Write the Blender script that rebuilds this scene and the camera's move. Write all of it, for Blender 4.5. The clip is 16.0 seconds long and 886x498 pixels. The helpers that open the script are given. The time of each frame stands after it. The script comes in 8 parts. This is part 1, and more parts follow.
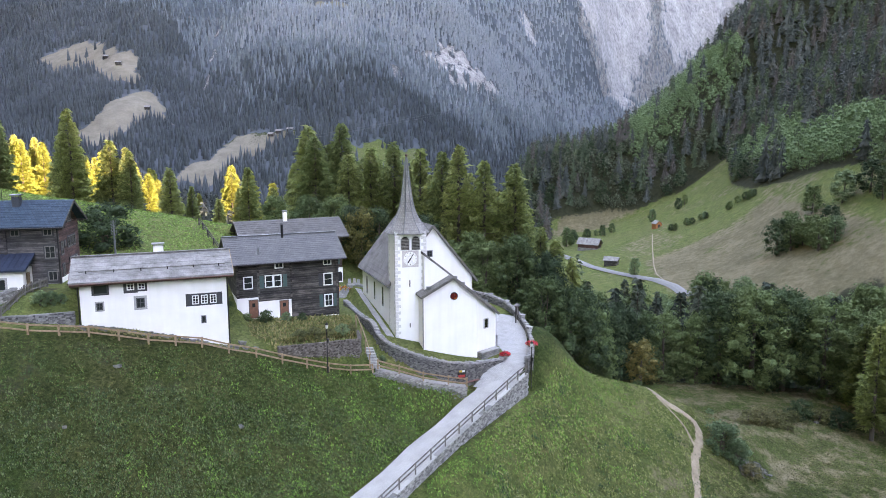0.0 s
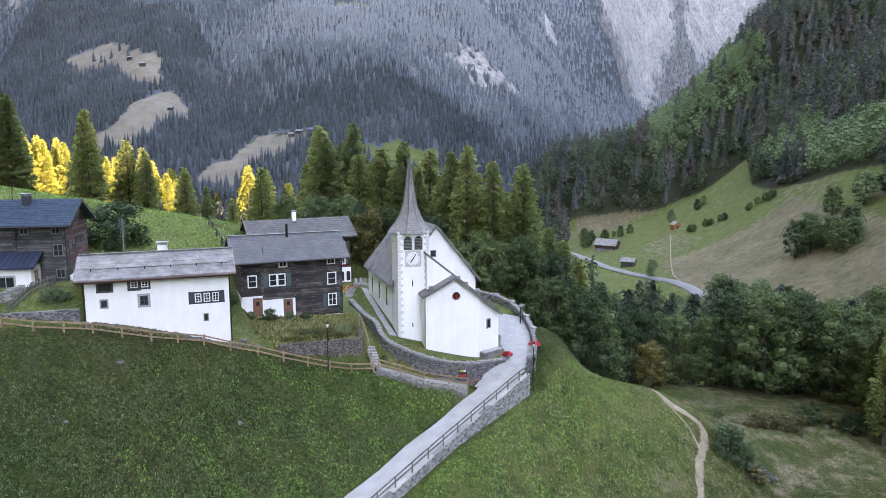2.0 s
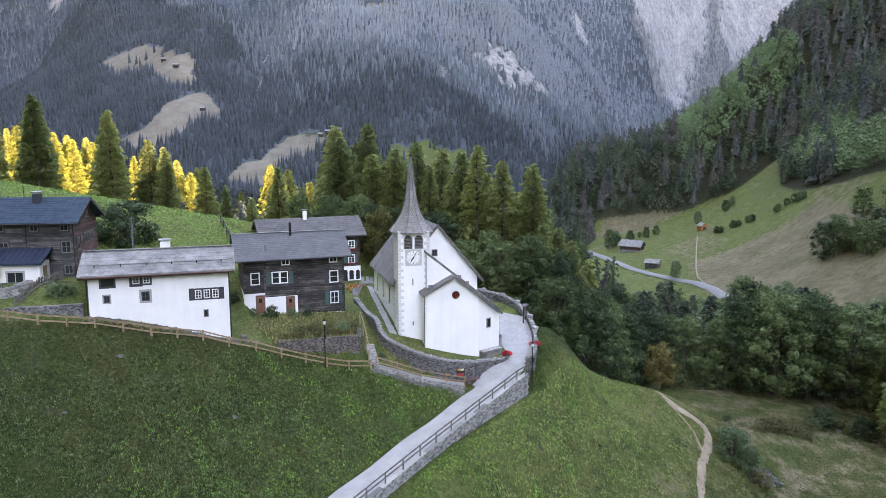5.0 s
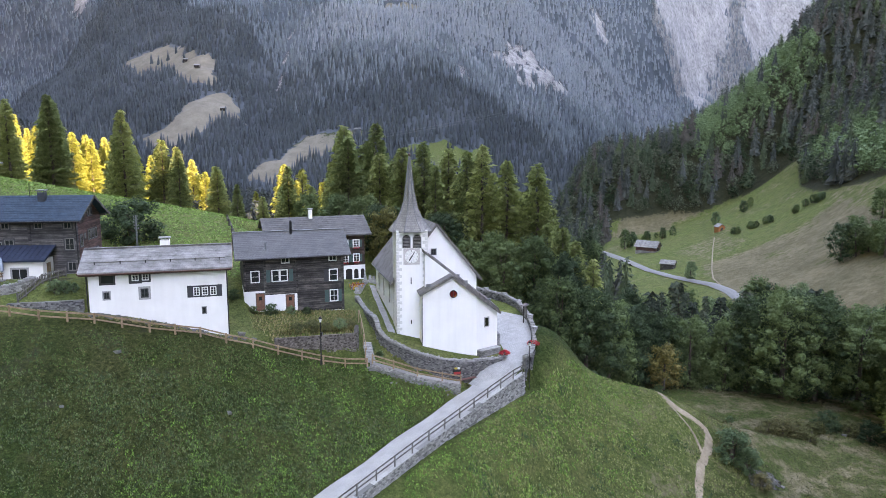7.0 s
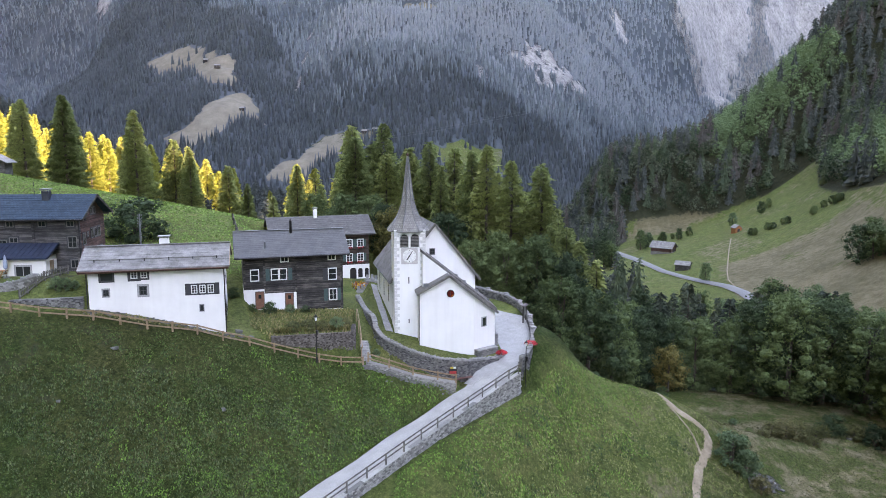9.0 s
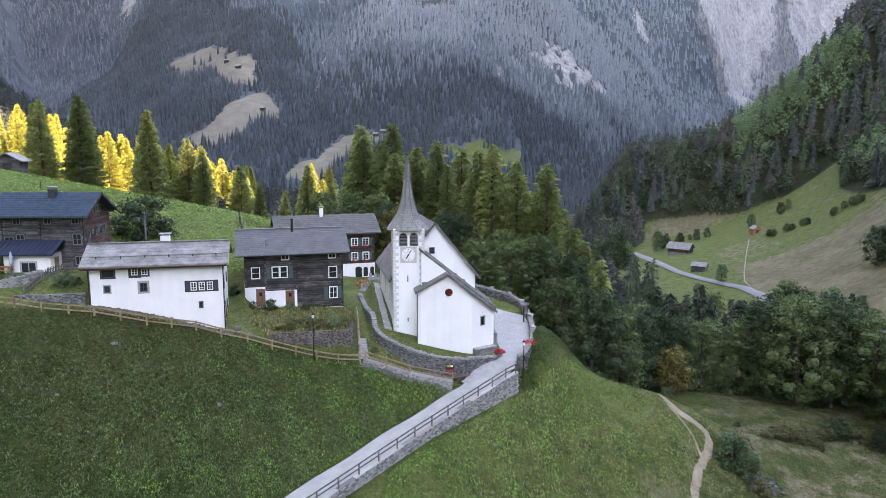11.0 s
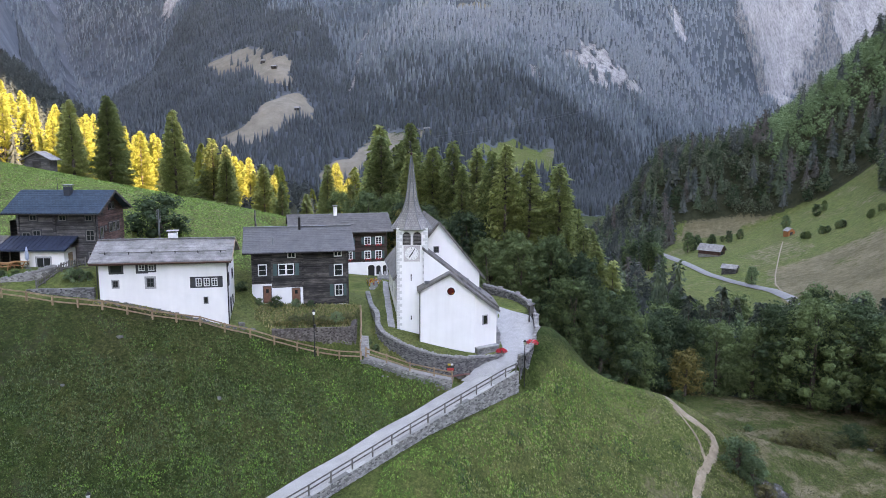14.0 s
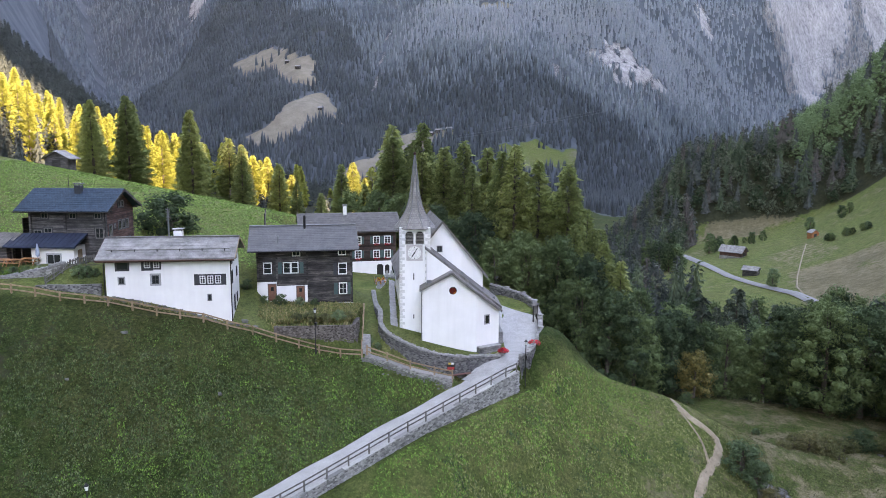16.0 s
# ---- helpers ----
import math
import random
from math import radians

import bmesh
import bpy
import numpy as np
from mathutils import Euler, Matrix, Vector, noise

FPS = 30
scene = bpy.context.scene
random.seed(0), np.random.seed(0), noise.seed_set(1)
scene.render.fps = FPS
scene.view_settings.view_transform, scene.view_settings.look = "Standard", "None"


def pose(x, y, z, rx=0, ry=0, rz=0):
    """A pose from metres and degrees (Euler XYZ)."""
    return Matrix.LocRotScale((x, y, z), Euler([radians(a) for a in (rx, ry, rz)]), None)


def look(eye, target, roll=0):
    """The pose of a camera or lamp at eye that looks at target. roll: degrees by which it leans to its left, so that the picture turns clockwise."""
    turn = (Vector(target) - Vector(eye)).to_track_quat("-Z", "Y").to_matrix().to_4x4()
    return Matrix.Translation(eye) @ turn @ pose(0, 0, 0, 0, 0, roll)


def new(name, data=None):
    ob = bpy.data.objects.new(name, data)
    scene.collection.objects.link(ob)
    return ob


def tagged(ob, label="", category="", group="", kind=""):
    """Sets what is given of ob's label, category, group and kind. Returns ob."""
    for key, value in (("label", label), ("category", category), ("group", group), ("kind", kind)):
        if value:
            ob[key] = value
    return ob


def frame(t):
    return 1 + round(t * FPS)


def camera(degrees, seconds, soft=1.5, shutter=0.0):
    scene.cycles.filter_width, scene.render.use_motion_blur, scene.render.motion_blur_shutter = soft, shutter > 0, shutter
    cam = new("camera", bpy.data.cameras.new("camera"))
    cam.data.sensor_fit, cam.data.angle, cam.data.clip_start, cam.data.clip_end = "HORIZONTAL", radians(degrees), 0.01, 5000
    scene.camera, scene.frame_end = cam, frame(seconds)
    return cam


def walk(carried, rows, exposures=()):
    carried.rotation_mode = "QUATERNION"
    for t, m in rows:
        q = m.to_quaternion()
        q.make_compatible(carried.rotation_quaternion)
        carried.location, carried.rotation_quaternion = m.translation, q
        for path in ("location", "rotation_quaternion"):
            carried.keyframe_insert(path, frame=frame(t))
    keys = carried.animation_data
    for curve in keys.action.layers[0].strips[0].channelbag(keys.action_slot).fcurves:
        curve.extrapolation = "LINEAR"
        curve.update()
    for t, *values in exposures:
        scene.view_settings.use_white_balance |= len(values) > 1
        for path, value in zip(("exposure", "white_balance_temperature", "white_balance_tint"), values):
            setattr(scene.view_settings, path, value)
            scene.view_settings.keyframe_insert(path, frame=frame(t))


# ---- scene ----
cam = camera(64.50, 16.0, soft=0.6)
# seconds, eye in metres, yaw, pitch, roll in degrees
ROWS = [
    (0.0, 0.094, -0.171, 22.603, 0.588, -8.528, 0.081),
    (0.5, 0.551, -0.233, 22.607, 1.133, -8.526, 0.075),
    (1.0, 1.056, -0.288, 22.610, 1.553, -8.524, 0.068),
    (1.5, 1.579, -0.345, 22.612, 1.911, -8.518, 0.063),
    (2.0, 2.108, -0.405, 22.615, 2.232, -8.510, 0.059),
    (2.5, 2.647, -0.465, 22.619, 2.555, -8.506, 0.057),
    (3.0, 3.202, -0.520, 22.621, 2.906, -8.506, 0.056),
    (3.5, 3.768, -0.574, 22.619, 3.304, -8.503, 0.053),
    (4.0, 4.335, -0.622, 22.609, 3.762, -8.499, 0.049),
    (6.5, 7.329, -0.823, 22.543, 5.808, -8.502, -0.016),
    (7.0, 7.946, -0.848, 22.541, 6.184, -8.502, -0.027),
    (7.5, 8.566, -0.865, 22.546, 6.556, -8.507, -0.038),
    (8.0, 9.171, -0.870, 22.559, 6.944, -8.510, -0.050),
    (8.5, 9.778, -0.869, 22.569, 7.311, -8.511, -0.064),
    (9.0, 10.392, -0.868, 22.568, 7.688, -8.512, -0.082),
    (11.5, 13.448, -0.875, 22.506, 9.725, -8.526, -0.160),
    (12.0, 14.046, -0.871, 22.500, 10.183, -8.527, -0.175),
    (12.5, 14.657, -0.854, 22.503, 10.647, -8.534, -0.193),
    (13.0, 15.276, -0.833, 22.514, 11.111, -8.541, -0.210),
    (13.5, 15.902, -0.808, 22.526, 11.585, -8.546, -0.228),
    (14.0, 16.518, -0.775, 22.540, 12.057, -8.554, -0.244),
    (14.5, 17.123, -0.737, 22.552, 12.529, -8.561, -0.263),
    (15.0, 17.729, -0.690, 22.560, 13.004, -8.565, -0.285),
    (15.5, 18.335, -0.636, 22.567, 13.468, -8.571, -0.306),
    (16.0, 18.944, -0.573, 22.569, 13.929, -8.583, -0.326),
]
walk(cam, [(t, pose(x, y, z, 90 + pitch, roll, yaw)) for t, x, y, z, yaw, pitch, roll in ROWS],
     exposures=[(0.0, 4.62, 9200, 30), (2.5, 4.50, 9200, 30), (7.0, 4.43, 9200, 30), (16.0, 4.33, 9200, 30)])

# ---------------------------------------------------------------- light
SUN_AZ, SUN_EL = 64.0, 15.0          # degrees: from +y turning towards -x is negative; the sun stands to the right and behind
sun_dir = Vector((math.cos(radians(SUN_EL)) * 0.90, math.cos(radians(SUN_EL)) * -0.436, math.sin(radians(SUN_EL))))
world = bpy.data.worlds.new("sky")
scene.world = world
world.use_nodes = True
wn = world.node_tree.nodes
wl = world.node_tree.links
sky = wn.new("ShaderNodeTexSky")
sky.sky_type = "NISHITA"
sky.sun_disc = False
sky.sun_elevation = radians(SUN_EL)
sky.sun_rotation = math.atan2(sun_dir.x, sun_dir.y)
sky.altitude = 1200
wl.new(sky.outputs[0], wn["Background"].inputs[0])
wn["Background"].inputs[1].default_value = 0.15
sun = new("sun", bpy.data.lights.new("sun", "SUN"))
sun.data.energy = 2.0
sun.data.angle = radians(0.5)
sun.data.color = (1.0, 0.89, 0.70)
sun.matrix_world = look((0, 0, 300), Vector((0, 0, 300)) - sun_dir)

# ---------------------------------------------------------------- materials
def node_mat(name):
    m = bpy.data.materials.new(name)
    m.use_nodes = True
    t = m.node_tree
    return m, t, t.nodes["Principled BSDF"]


def tex_coord(t, kind="Object", scale=(1, 1, 1), turn=0.0):
    c = t.nodes.new("ShaderNodeTexCoord")
    mp = t.nodes.new("ShaderNodeMapping")
    mp.inputs["Scale"].default_value = scale
    mp.inputs["Rotation"].default_value = (0, 0, turn)
    t.links.new(c.outputs[kind], mp.inputs[0])
    return mp.outputs[0]


def world_pos(t, scale=(1, 1, 1)):
    g = t.nodes.new("ShaderNodeNewGeometry")
    mp = t.nodes.new("ShaderNodeMapping")
    mp.inputs["Scale"].default_value = scale
    t.links.new(g.outputs["Position"], mp.inputs[0])
    return mp.outputs[0]


def noise_of(t, vec, scale, detail=4, rough=0.6):
    n = t.nodes.new("ShaderNodeTexNoise")
    n.inputs["Scale"].default_value = scale
    n.inputs["Detail"].default_value = detail
    n.inputs["Roughness"].default_value = rough
    t.links.new(vec, n.inputs["Vector"])
    return n.outputs["Fac"]


def ramp(t, fac, stops):
    r = t.nodes.new("ShaderNodeValToRGB")
    e = r.color_ramp.elements
    while len(e) < len(stops):
        e.new(0.5)
    for el, (p, c) in zip(e, stops):
        el.position = p
        el.color = (*c, 1) if len(c) == 3 else c
    t.links.new(fac, r.inputs[0])
    return r.outputs[0]


def blend(t, fac, a, b, mode="MIX"):
    m = t.nodes.new("ShaderNodeMix")
    m.data_type = "RGBA"
    m.blend_type = mode
    for i, v in ((0, fac), (6, a), (7, b)):
        if isinstance(v, (int, float)):
            m.inputs[i].default_value = v
        elif isinstance(v, tuple):
            m.inputs[i].default_value = (*v, 1)
        else:
            t.links.new(v, m.inputs[i])
    return m.outputs[2]


def bump(t, b, height, strength=0.4, dist=0.05):
    n = t.nodes.new("ShaderNodeBump")
    n.inputs["Strength"].default_value = strength
    n.inputs["Distance"].default_value = dist
    t.links.new(height, n.inputs["Height"])
    t.links.new(n.outputs[0], b.inputs["Normal"])


def mottled(name, lo, hi, size=1.0, fine=8.0, rough=0.85, stretch=(1, 1, 1), relief=0.3, metal=0.0, wear=None, coord="Object", dist=0.03):
    """A surface that varies at two scales between two colours, with fine relief; wear: a third colour in patches."""
    m, t, b = node_mat(name)
    v = tex_coord(t, coord, stretch)
    big = noise_of(t, v, 1 / size, 5)
    small = noise_of(t, v, fine / size, 3)
    c = ramp(t, big, [(0.3, lo), (0.7, hi)])
    shade = ramp(t, small, [(0.25, (0.72, 0.72, 0.72)), (0.75, (1.2, 1.2, 1.2))])
    c = blend(t, 1.0, c, shade, "MULTIPLY")
    if wear:
        w = ramp(t, noise_of(t, v, 0.45 / size, 6, 0.7), [(0.56, (0, 0, 0)), (0.7, (1, 1, 1))])
        c = blend(t, w, c, wear)
    t.links.new(c, b.inputs["Base Color"])
    b.inputs["Roughness"].default_value = rough
    b.inputs["Metallic"].default_value = metal
    if relief:
        bump(t, b, small, relief, dist)
    return m


def coursed(name, lo, hi, w, h, gap, turn=(0, 0, 0), joint=(0.05, 0.05, 0.05), rough=0.7, offset=0.5, relief=0.5, stain=0.25, joint_size=0.02):
    """Tiles, slates, shingles or stones laid in courses; turn lays the courses in the x-z plane."""
    m, t, b = node_mat(name)
    c = t.nodes.new("ShaderNodeTexCoord")
    mp = t.nodes.new("ShaderNodeMapping")
    mp.inputs["Rotation"].default_value = turn
    t.links.new(c.outputs["Object"], mp.inputs[0])
    br = t.nodes.new("ShaderNodeTexBrick")
    br.offset = offset
    br.inputs["Color1"].default_value = (*lo, 1)
    br.inputs["Color2"].default_value = (*hi, 1)
    br.inputs["Mortar"].default_value = (*joint, 1)
    br.inputs["Scale"].default_value = 1
    br.inputs["Brick Width"].default_value = w
    br.inputs["Row Height"].default_value = h
    br.inputs["Mortar Size"].default_value = joint_size
    t.links.new(mp.outputs[0], br.inputs["Vector"])
    n = noise_of(t, mp.outputs[0], 0.8, 6, 0.65)
    n2 = noise_of(t, mp.outputs[0], 9, 3)
    col = blend(t, stain, br.outputs[0], ramp(t, n, [(0.35, tuple(0.45 * v for v in lo)), (0.65, tuple(min(1, 1.25 * v) for v in hi))]))
    col = blend(t, 1.0, col, ramp(t, n2, [(0.2, (0.75, 0.75, 0.75)), (0.8, (1.18, 1.18, 1.18))]), "MULTIPLY")
    t.links.new(col, b.inputs["Base Color"])
    b.inputs["Roughness"].default_value = rough
    inv = t.nodes.new("ShaderNodeMath")
    inv.operation = "SUBTRACT"
    inv.inputs[0].default_value = 1
    t.links.new(br.outputs["Fac"], inv.inputs[1])
    bump(t, b, inv.outputs[0], relief, 0.03)
    return m


def foliage(name, cols, rough=0.75, seed=0.0, shine=0.25, grain=2.6, relief=0.5, stand=0.25, own=0.35, sway=0.5, vary=1.0, cool=1.18):
    """Leaves or needles: hues differ between trees and between clumps; some light passes through."""
    m, t, b = node_mat(name)
    oi = t.nodes.new("ShaderNodeObjectInfo")
    g = t.nodes.new("ShaderNodeNewGeometry")
    a = t.nodes.new("ShaderNodeMath")
    a.operation = "MULTIPLY_ADD"
    a.inputs[1].default_value = own
    t.links.new(g.outputs["Random Per Island"], a.inputs[0])
    m2 = t.nodes.new("ShaderNodeMath")
    m2.operation = "MULTIPLY"
    m2.inputs[1].default_value = 1 - own
    t.links.new(oi.outputs["Random"], m2.inputs[0])
    t.links.new(m2.outputs[0], a.inputs[2])
    wp = world_pos(t)
    n = noise_of(t, wp, stand, 4)
    fine = noise_of(t, wp, grain, 3, 0.7)
    f = t.nodes.new("ShaderNodeMath")
    f.operation = "MULTIPLY_ADD"
    f.inputs[1].default_value = sway
    t.links.new(n, f.inputs[0])
    t.links.new(a.outputs[0], f.inputs[2])
    f2 = t.nodes.new("ShaderNodeMath")
    f2.operation = "SUBTRACT"
    f2.inputs[1].default_value = sway / 2
    t.links.new(f.outputs[0], f2.inputs[0])
    k = len(cols)
    c = ramp(t, f2.outputs[0], [((i + 0.5) / k, (r, g2, cool * b2)) for i, (r, g2, b2) in enumerate(cols)])
    c = blend(t, 1.0, c, ramp(t, fine, [(0.35, (1 - 0.45 * vary, 1 - 0.43 * vary, 1 - 0.4 * vary)), (0.5, (1, 1, 1)), (0.65, (1 + 0.45 * vary, 1 + 0.4 * vary, 1 + 0.3 * vary))]), "MULTIPLY")
    if relief:
        bump(t, b, fine, 1.0, relief)
    t.links.new(c, b.inputs["Base Color"])
    b.inputs["Roughness"].default_value = rough
    b.inputs["Specular IOR Level"].default_value = 0.25
    tr = t.nodes.new("ShaderNodeBsdfTranslucent")
    t.links.new(c, tr.inputs[0])
    mx = t.nodes.new("ShaderNodeMixShader")
    mx.inputs[0].default_value = shine
    t.links.new(b.outputs[0], mx.inputs[1])
    t.links.new(tr.outputs[0], mx.inputs[2])
    t.links.new(mx.outputs[0], t.nodes["Material Output"].inputs[0])
    return m


def smooth_plaster(name, lo, hi, dirt):
    """Limewash: nearly even, with faint runs down the wall and a fine trowelled grain."""
    m, t, b = node_mat(name)
    v = tex_coord(t, "Object")
    runs = noise_of(t, tex_coord(t, "Object", (1.6, 1.6, 0.12)), 1.0, 5, 0.6)
    c = ramp(t, noise_of(t, v, 0.5, 4), [(0.3, lo), (0.7, hi)])
    c = blend(t, dirt, c, blend(t, 1.0, c, ramp(t, runs, [(0.35, (0.62, 0.62, 0.61)), (0.6, (1, 1, 1))]), "MULTIPLY"))
    t.links.new(c, b.inputs["Base Color"])
    b.inputs["Roughness"].default_value = 0.9
    bump(t, b, noise_of(t, v, 9, 3), 0.12, 0.01)
    return m


def plain(name, col, rough=0.5, metal=0.0):
    return mottled(name, tuple(0.9 * v for v in col), tuple(1.08 * v for v in col), 0.6, 6, rough, relief=0.1, metal=metal, dist=0.005)


def log_mat(name, cols):
    """Weathered log courses: every log of its own tone, streaked along its length, sun-bleached in patches."""
    m, t, b = node_mat(name)
    oi = t.nodes.new("ShaderNodeObjectInfo")
    grain = noise_of(t, tex_coord(t, "Object", (0.45, 0.45, 11)), 1.0, 6, 0.72)
    patch = noise_of(t, tex_coord(t, "Object", (0.5, 0.5, 0.9)), 1.0, 4, 0.6)

    def madd(a, k, c):
        n = t.nodes.new("ShaderNodeMath")
        n.operation = "MULTIPLY_ADD"
        t.links.new(a, n.inputs[0])
        n.inputs[1].default_value = k
        if isinstance(c, float):
            n.inputs[2].default_value = c
        else:
            t.links.new(c, n.inputs[2])
        return n.outputs[0]

    f = madd(grain, 1.7, madd(patch, 1.1, madd(oi.outputs["Random"], 0.3, -1.02)))
    c = ramp(t, f, [(p, q) for p, q in zip((0.22, 0.45, 0.62, 0.85), cols)])
    t.links.new(c, b.inputs["Base Color"])
    b.inputs["Roughness"].default_value = 0.82
    bump(t, b, grain, 0.9, 0.02)
    return m


HALF = math.pi / 2
M_PLASTER = smooth_plaster("white_plaster", (0.745, 0.74, 0.73), (0.80, 0.795, 0.785), 0.12)
M_PLASTER_OLD = smooth_plaster("old_white_plaster", (0.735, 0.725, 0.71), (0.81, 0.80, 0.785), 0.10)
M_LOG_DARK = log_mat("dark_timber", [(0.008, 0.0075, 0.008), (0.022, 0.020, 0.020), (0.044, 0.040, 0.039), (0.135, 0.118, 0.106)])
M_LOG_GREY = log_mat("grey_timber", [(0.014, 0.014, 0.016), (0.038, 0.036, 0.038), (0.068, 0.065, 0.067), (0.165, 0.152, 0.145)])
M_LOG_BROWN = log_mat("brown_timber", [(0.024, 0.010, 0.009), (0.066, 0.029, 0.026), (0.105, 0.048, 0.042), (0.18, 0.096, 0.078)])
M_SLATE = coursed("grey_roof_slates", (0.090, 0.093, 0.098), (0.118, 0.121, 0.127), 0.34, 0.24, 0.01, joint=(0.068, 0.069, 0.073), rough=0.7, stain=0.25)
M_SLATE_PALE = coursed("pale_stone_slabs", (0.17, 0.166, 0.162), (0.255, 0.25, 0.245), 0.42, 0.31, 0.02, joint=(0.145, 0.143, 0.14), rough=0.75, stain=0.55)
for m_ in (M_SLATE, M_SLATE_PALE):
    m_.node_tree.nodes["Principled BSDF"].inputs["Specular IOR Level"].default_value = 0.3
M_SLATE_OLD = coursed("weathered_slates", (0.085, 0.079, 0.077), (0.17, 0.161, 0.156), 0.36, 0.27, 0.02, joint=(0.06, 0.057, 0.056), rough=0.75, stain=0.45)
M_SLATE_DARK = coursed("dark_weathered_slabs", (0.060, 0.058, 0.058), (0.105, 0.102, 0.10), 0.5, 0.34, 0.02, joint=(0.04, 0.04, 0.04), rough=0.75, stain=0.3)
M_SHINGLE = coursed("grey_shingles", (0.17, 0.165, 0.16), (0.27, 0.26, 0.25), 0.22, 0.26, 0.01, joint=(0.09, 0.09, 0.09), rough=0.8, stain=0.3, turn=(HALF, 0, 0))
M_TILE_BLUE = coursed("blue_grey_roof_tiles", (0.020, 0.042, 0.066), (0.034, 0.064, 0.096), 0.34, 0.30, 0.02, joint=(0.014, 0.026, 0.042), rough=0.7, stain=0.15)
M_METAL_BLUE = mottled("dark_blue_sheet_metal", (0.020, 0.030, 0.052), (0.032, 0.046, 0.075), 1.5, 6, 0.6, relief=0.1)
for m_ in (M_TILE_BLUE, M_METAL_BLUE):
    m_.node_tree.nodes["Principled BSDF"].inputs["Specular IOR Level"].default_value = 0.15
M_STONE = coursed("rubble_stone", (0.16, 0.16, 0.165), (0.30, 0.295, 0.29), 0.42, 0.22, 0.03, turn=(HALF, 0, 0), joint=(0.09, 0.09, 0.09), rough=0.9, relief=0.9, stain=0.45, joint_size=0.03)
M_STONE_ROUGH = mottled("loose_field_stone", (0.065, 0.063, 0.062), (0.21, 0.205, 0.20), 0.5, 6, 0.95, relief=0.9, dist=0.1)
M_CAP = mottled("cap_stone", (0.20, 0.20, 0.20), (0.36, 0.355, 0.35), 0.5, 6, 0.9, relief=0.6)
M_WALL_CAP = mottled("lichened_wall_cap", (0.15, 0.15, 0.15), (0.34, 0.336, 0.33), 0.35, 6, 0.95, relief=0.7)
M_QUOIN = mottled("grey_quoin_stone", (0.50, 0.50, 0.49), (0.64, 0.635, 0.62), 0.4, 6, 0.85, relief=0.4)
M_FENCE = mottled("new_fence_wood", (0.20, 0.125, 0.075), (0.36, 0.25, 0.16), 0.5, 8, 0.7, relief=0.3)
M_WOOD_GREY = mottled("weathered_grey_wood", (0.075, 0.07, 0.065), (0.17, 0.16, 0.15), 0.5, 8, 0.85, relief=0.5)
M_METAL = plain("galvanised_grey_metal", (0.16, 0.17, 0.18), 0.45, 0.6)
M_BLACK = plain("black_painted_iron", (0.015, 0.015, 0.017), 0.4, 0.3)
M_COPPER = plain("brown_copper_gutter", (0.09, 0.045, 0.035), 0.45, 0.5)
M_FRAME = plain("white_window_paint", (0.74, 0.74, 0.72), 0.5)
M_FRAME_DARK = plain("dark_window_surround", (0.034, 0.037, 0.044), 0.7)
M_FRAME_GREY = plain("grey_stone_surround", (0.33, 0.33, 0.33), 0.8)
M_SASH_OLD = plain("weathered_sash_paint", (0.15, 0.145, 0.14), 0.7)
M_SHUTTER = plain("green_shutter_paint", (0.035, 0.085, 0.08), 0.6)
M_DOOR = mottled("red_brown_door_wood", (0.13, 0.05, 0.03), (0.2, 0.085, 0.05), 0.3, 6, 0.6, relief=0.2)
# near-black plates on solid walls stand in for the shade inside openings
M_DARK = plain("painted_opening_shade", (0.012, 0.012, 0.013), 0.9)
M_RED = foliage("red_geraniums", [(0.30, 0.01, 0.015), (0.55, 0.02, 0.03), (0.65, 0.06, 0.07)], shine=0.2, relief=0)
M_BARK = mottled("bark", (0.05, 0.04, 0.033), (0.12, 0.10, 0.085), 0.5, 8, 0.95, (1, 1, 0.3), 0.8)
M_GRAVEL = mottled("pale_gravel", (0.265, 0.262, 0.255), (0.345, 0.342, 0.333), 1.6, 26, 0.95, relief=0.5, dist=0.02)
M_PAVED = mottled("grey_paving", (0.12, 0.12, 0.115), (0.22, 0.215, 0.205), 1.2, 14, 0.9, relief=0.6, dist=0.02)
M_PATH = mottled("trodden_earth", (0.19, 0.145, 0.098), (0.29, 0.235, 0.168), 2.5, 6, 0.95, relief=0.2)
M_ASPHALT = mottled("valley_asphalt", (0.14, 0.142, 0.146), (0.20, 0.202, 0.206), 8, 20, 0.9, relief=0.2)


def glass_mat(name, col, rough):
    m, t, b = node_mat(name)
    b.inputs["Base Color"].default_value = (*col, 1)
    b.inputs["Roughness"].default_value = rough
    b.inputs["Specular IOR Level"].default_value = 0.8
    return m


M_GLASS = glass_mat("dark_window_glass", (0.02, 0.025, 0.028), 0.08)
M_LAMPGLASS = glass_mat("lantern_glass", (0.75, 0.75, 0.74), 0.2)
# orange patches put the round window's bright reflection into its colour
M_STAINED = mottled("red_stained_glass", (0.05, 0.006, 0.008), (0.16, 0.015, 0.012), 0.25, 3, 0.15, relief=0.1, wear=(0.62, 0.22, 0.03))

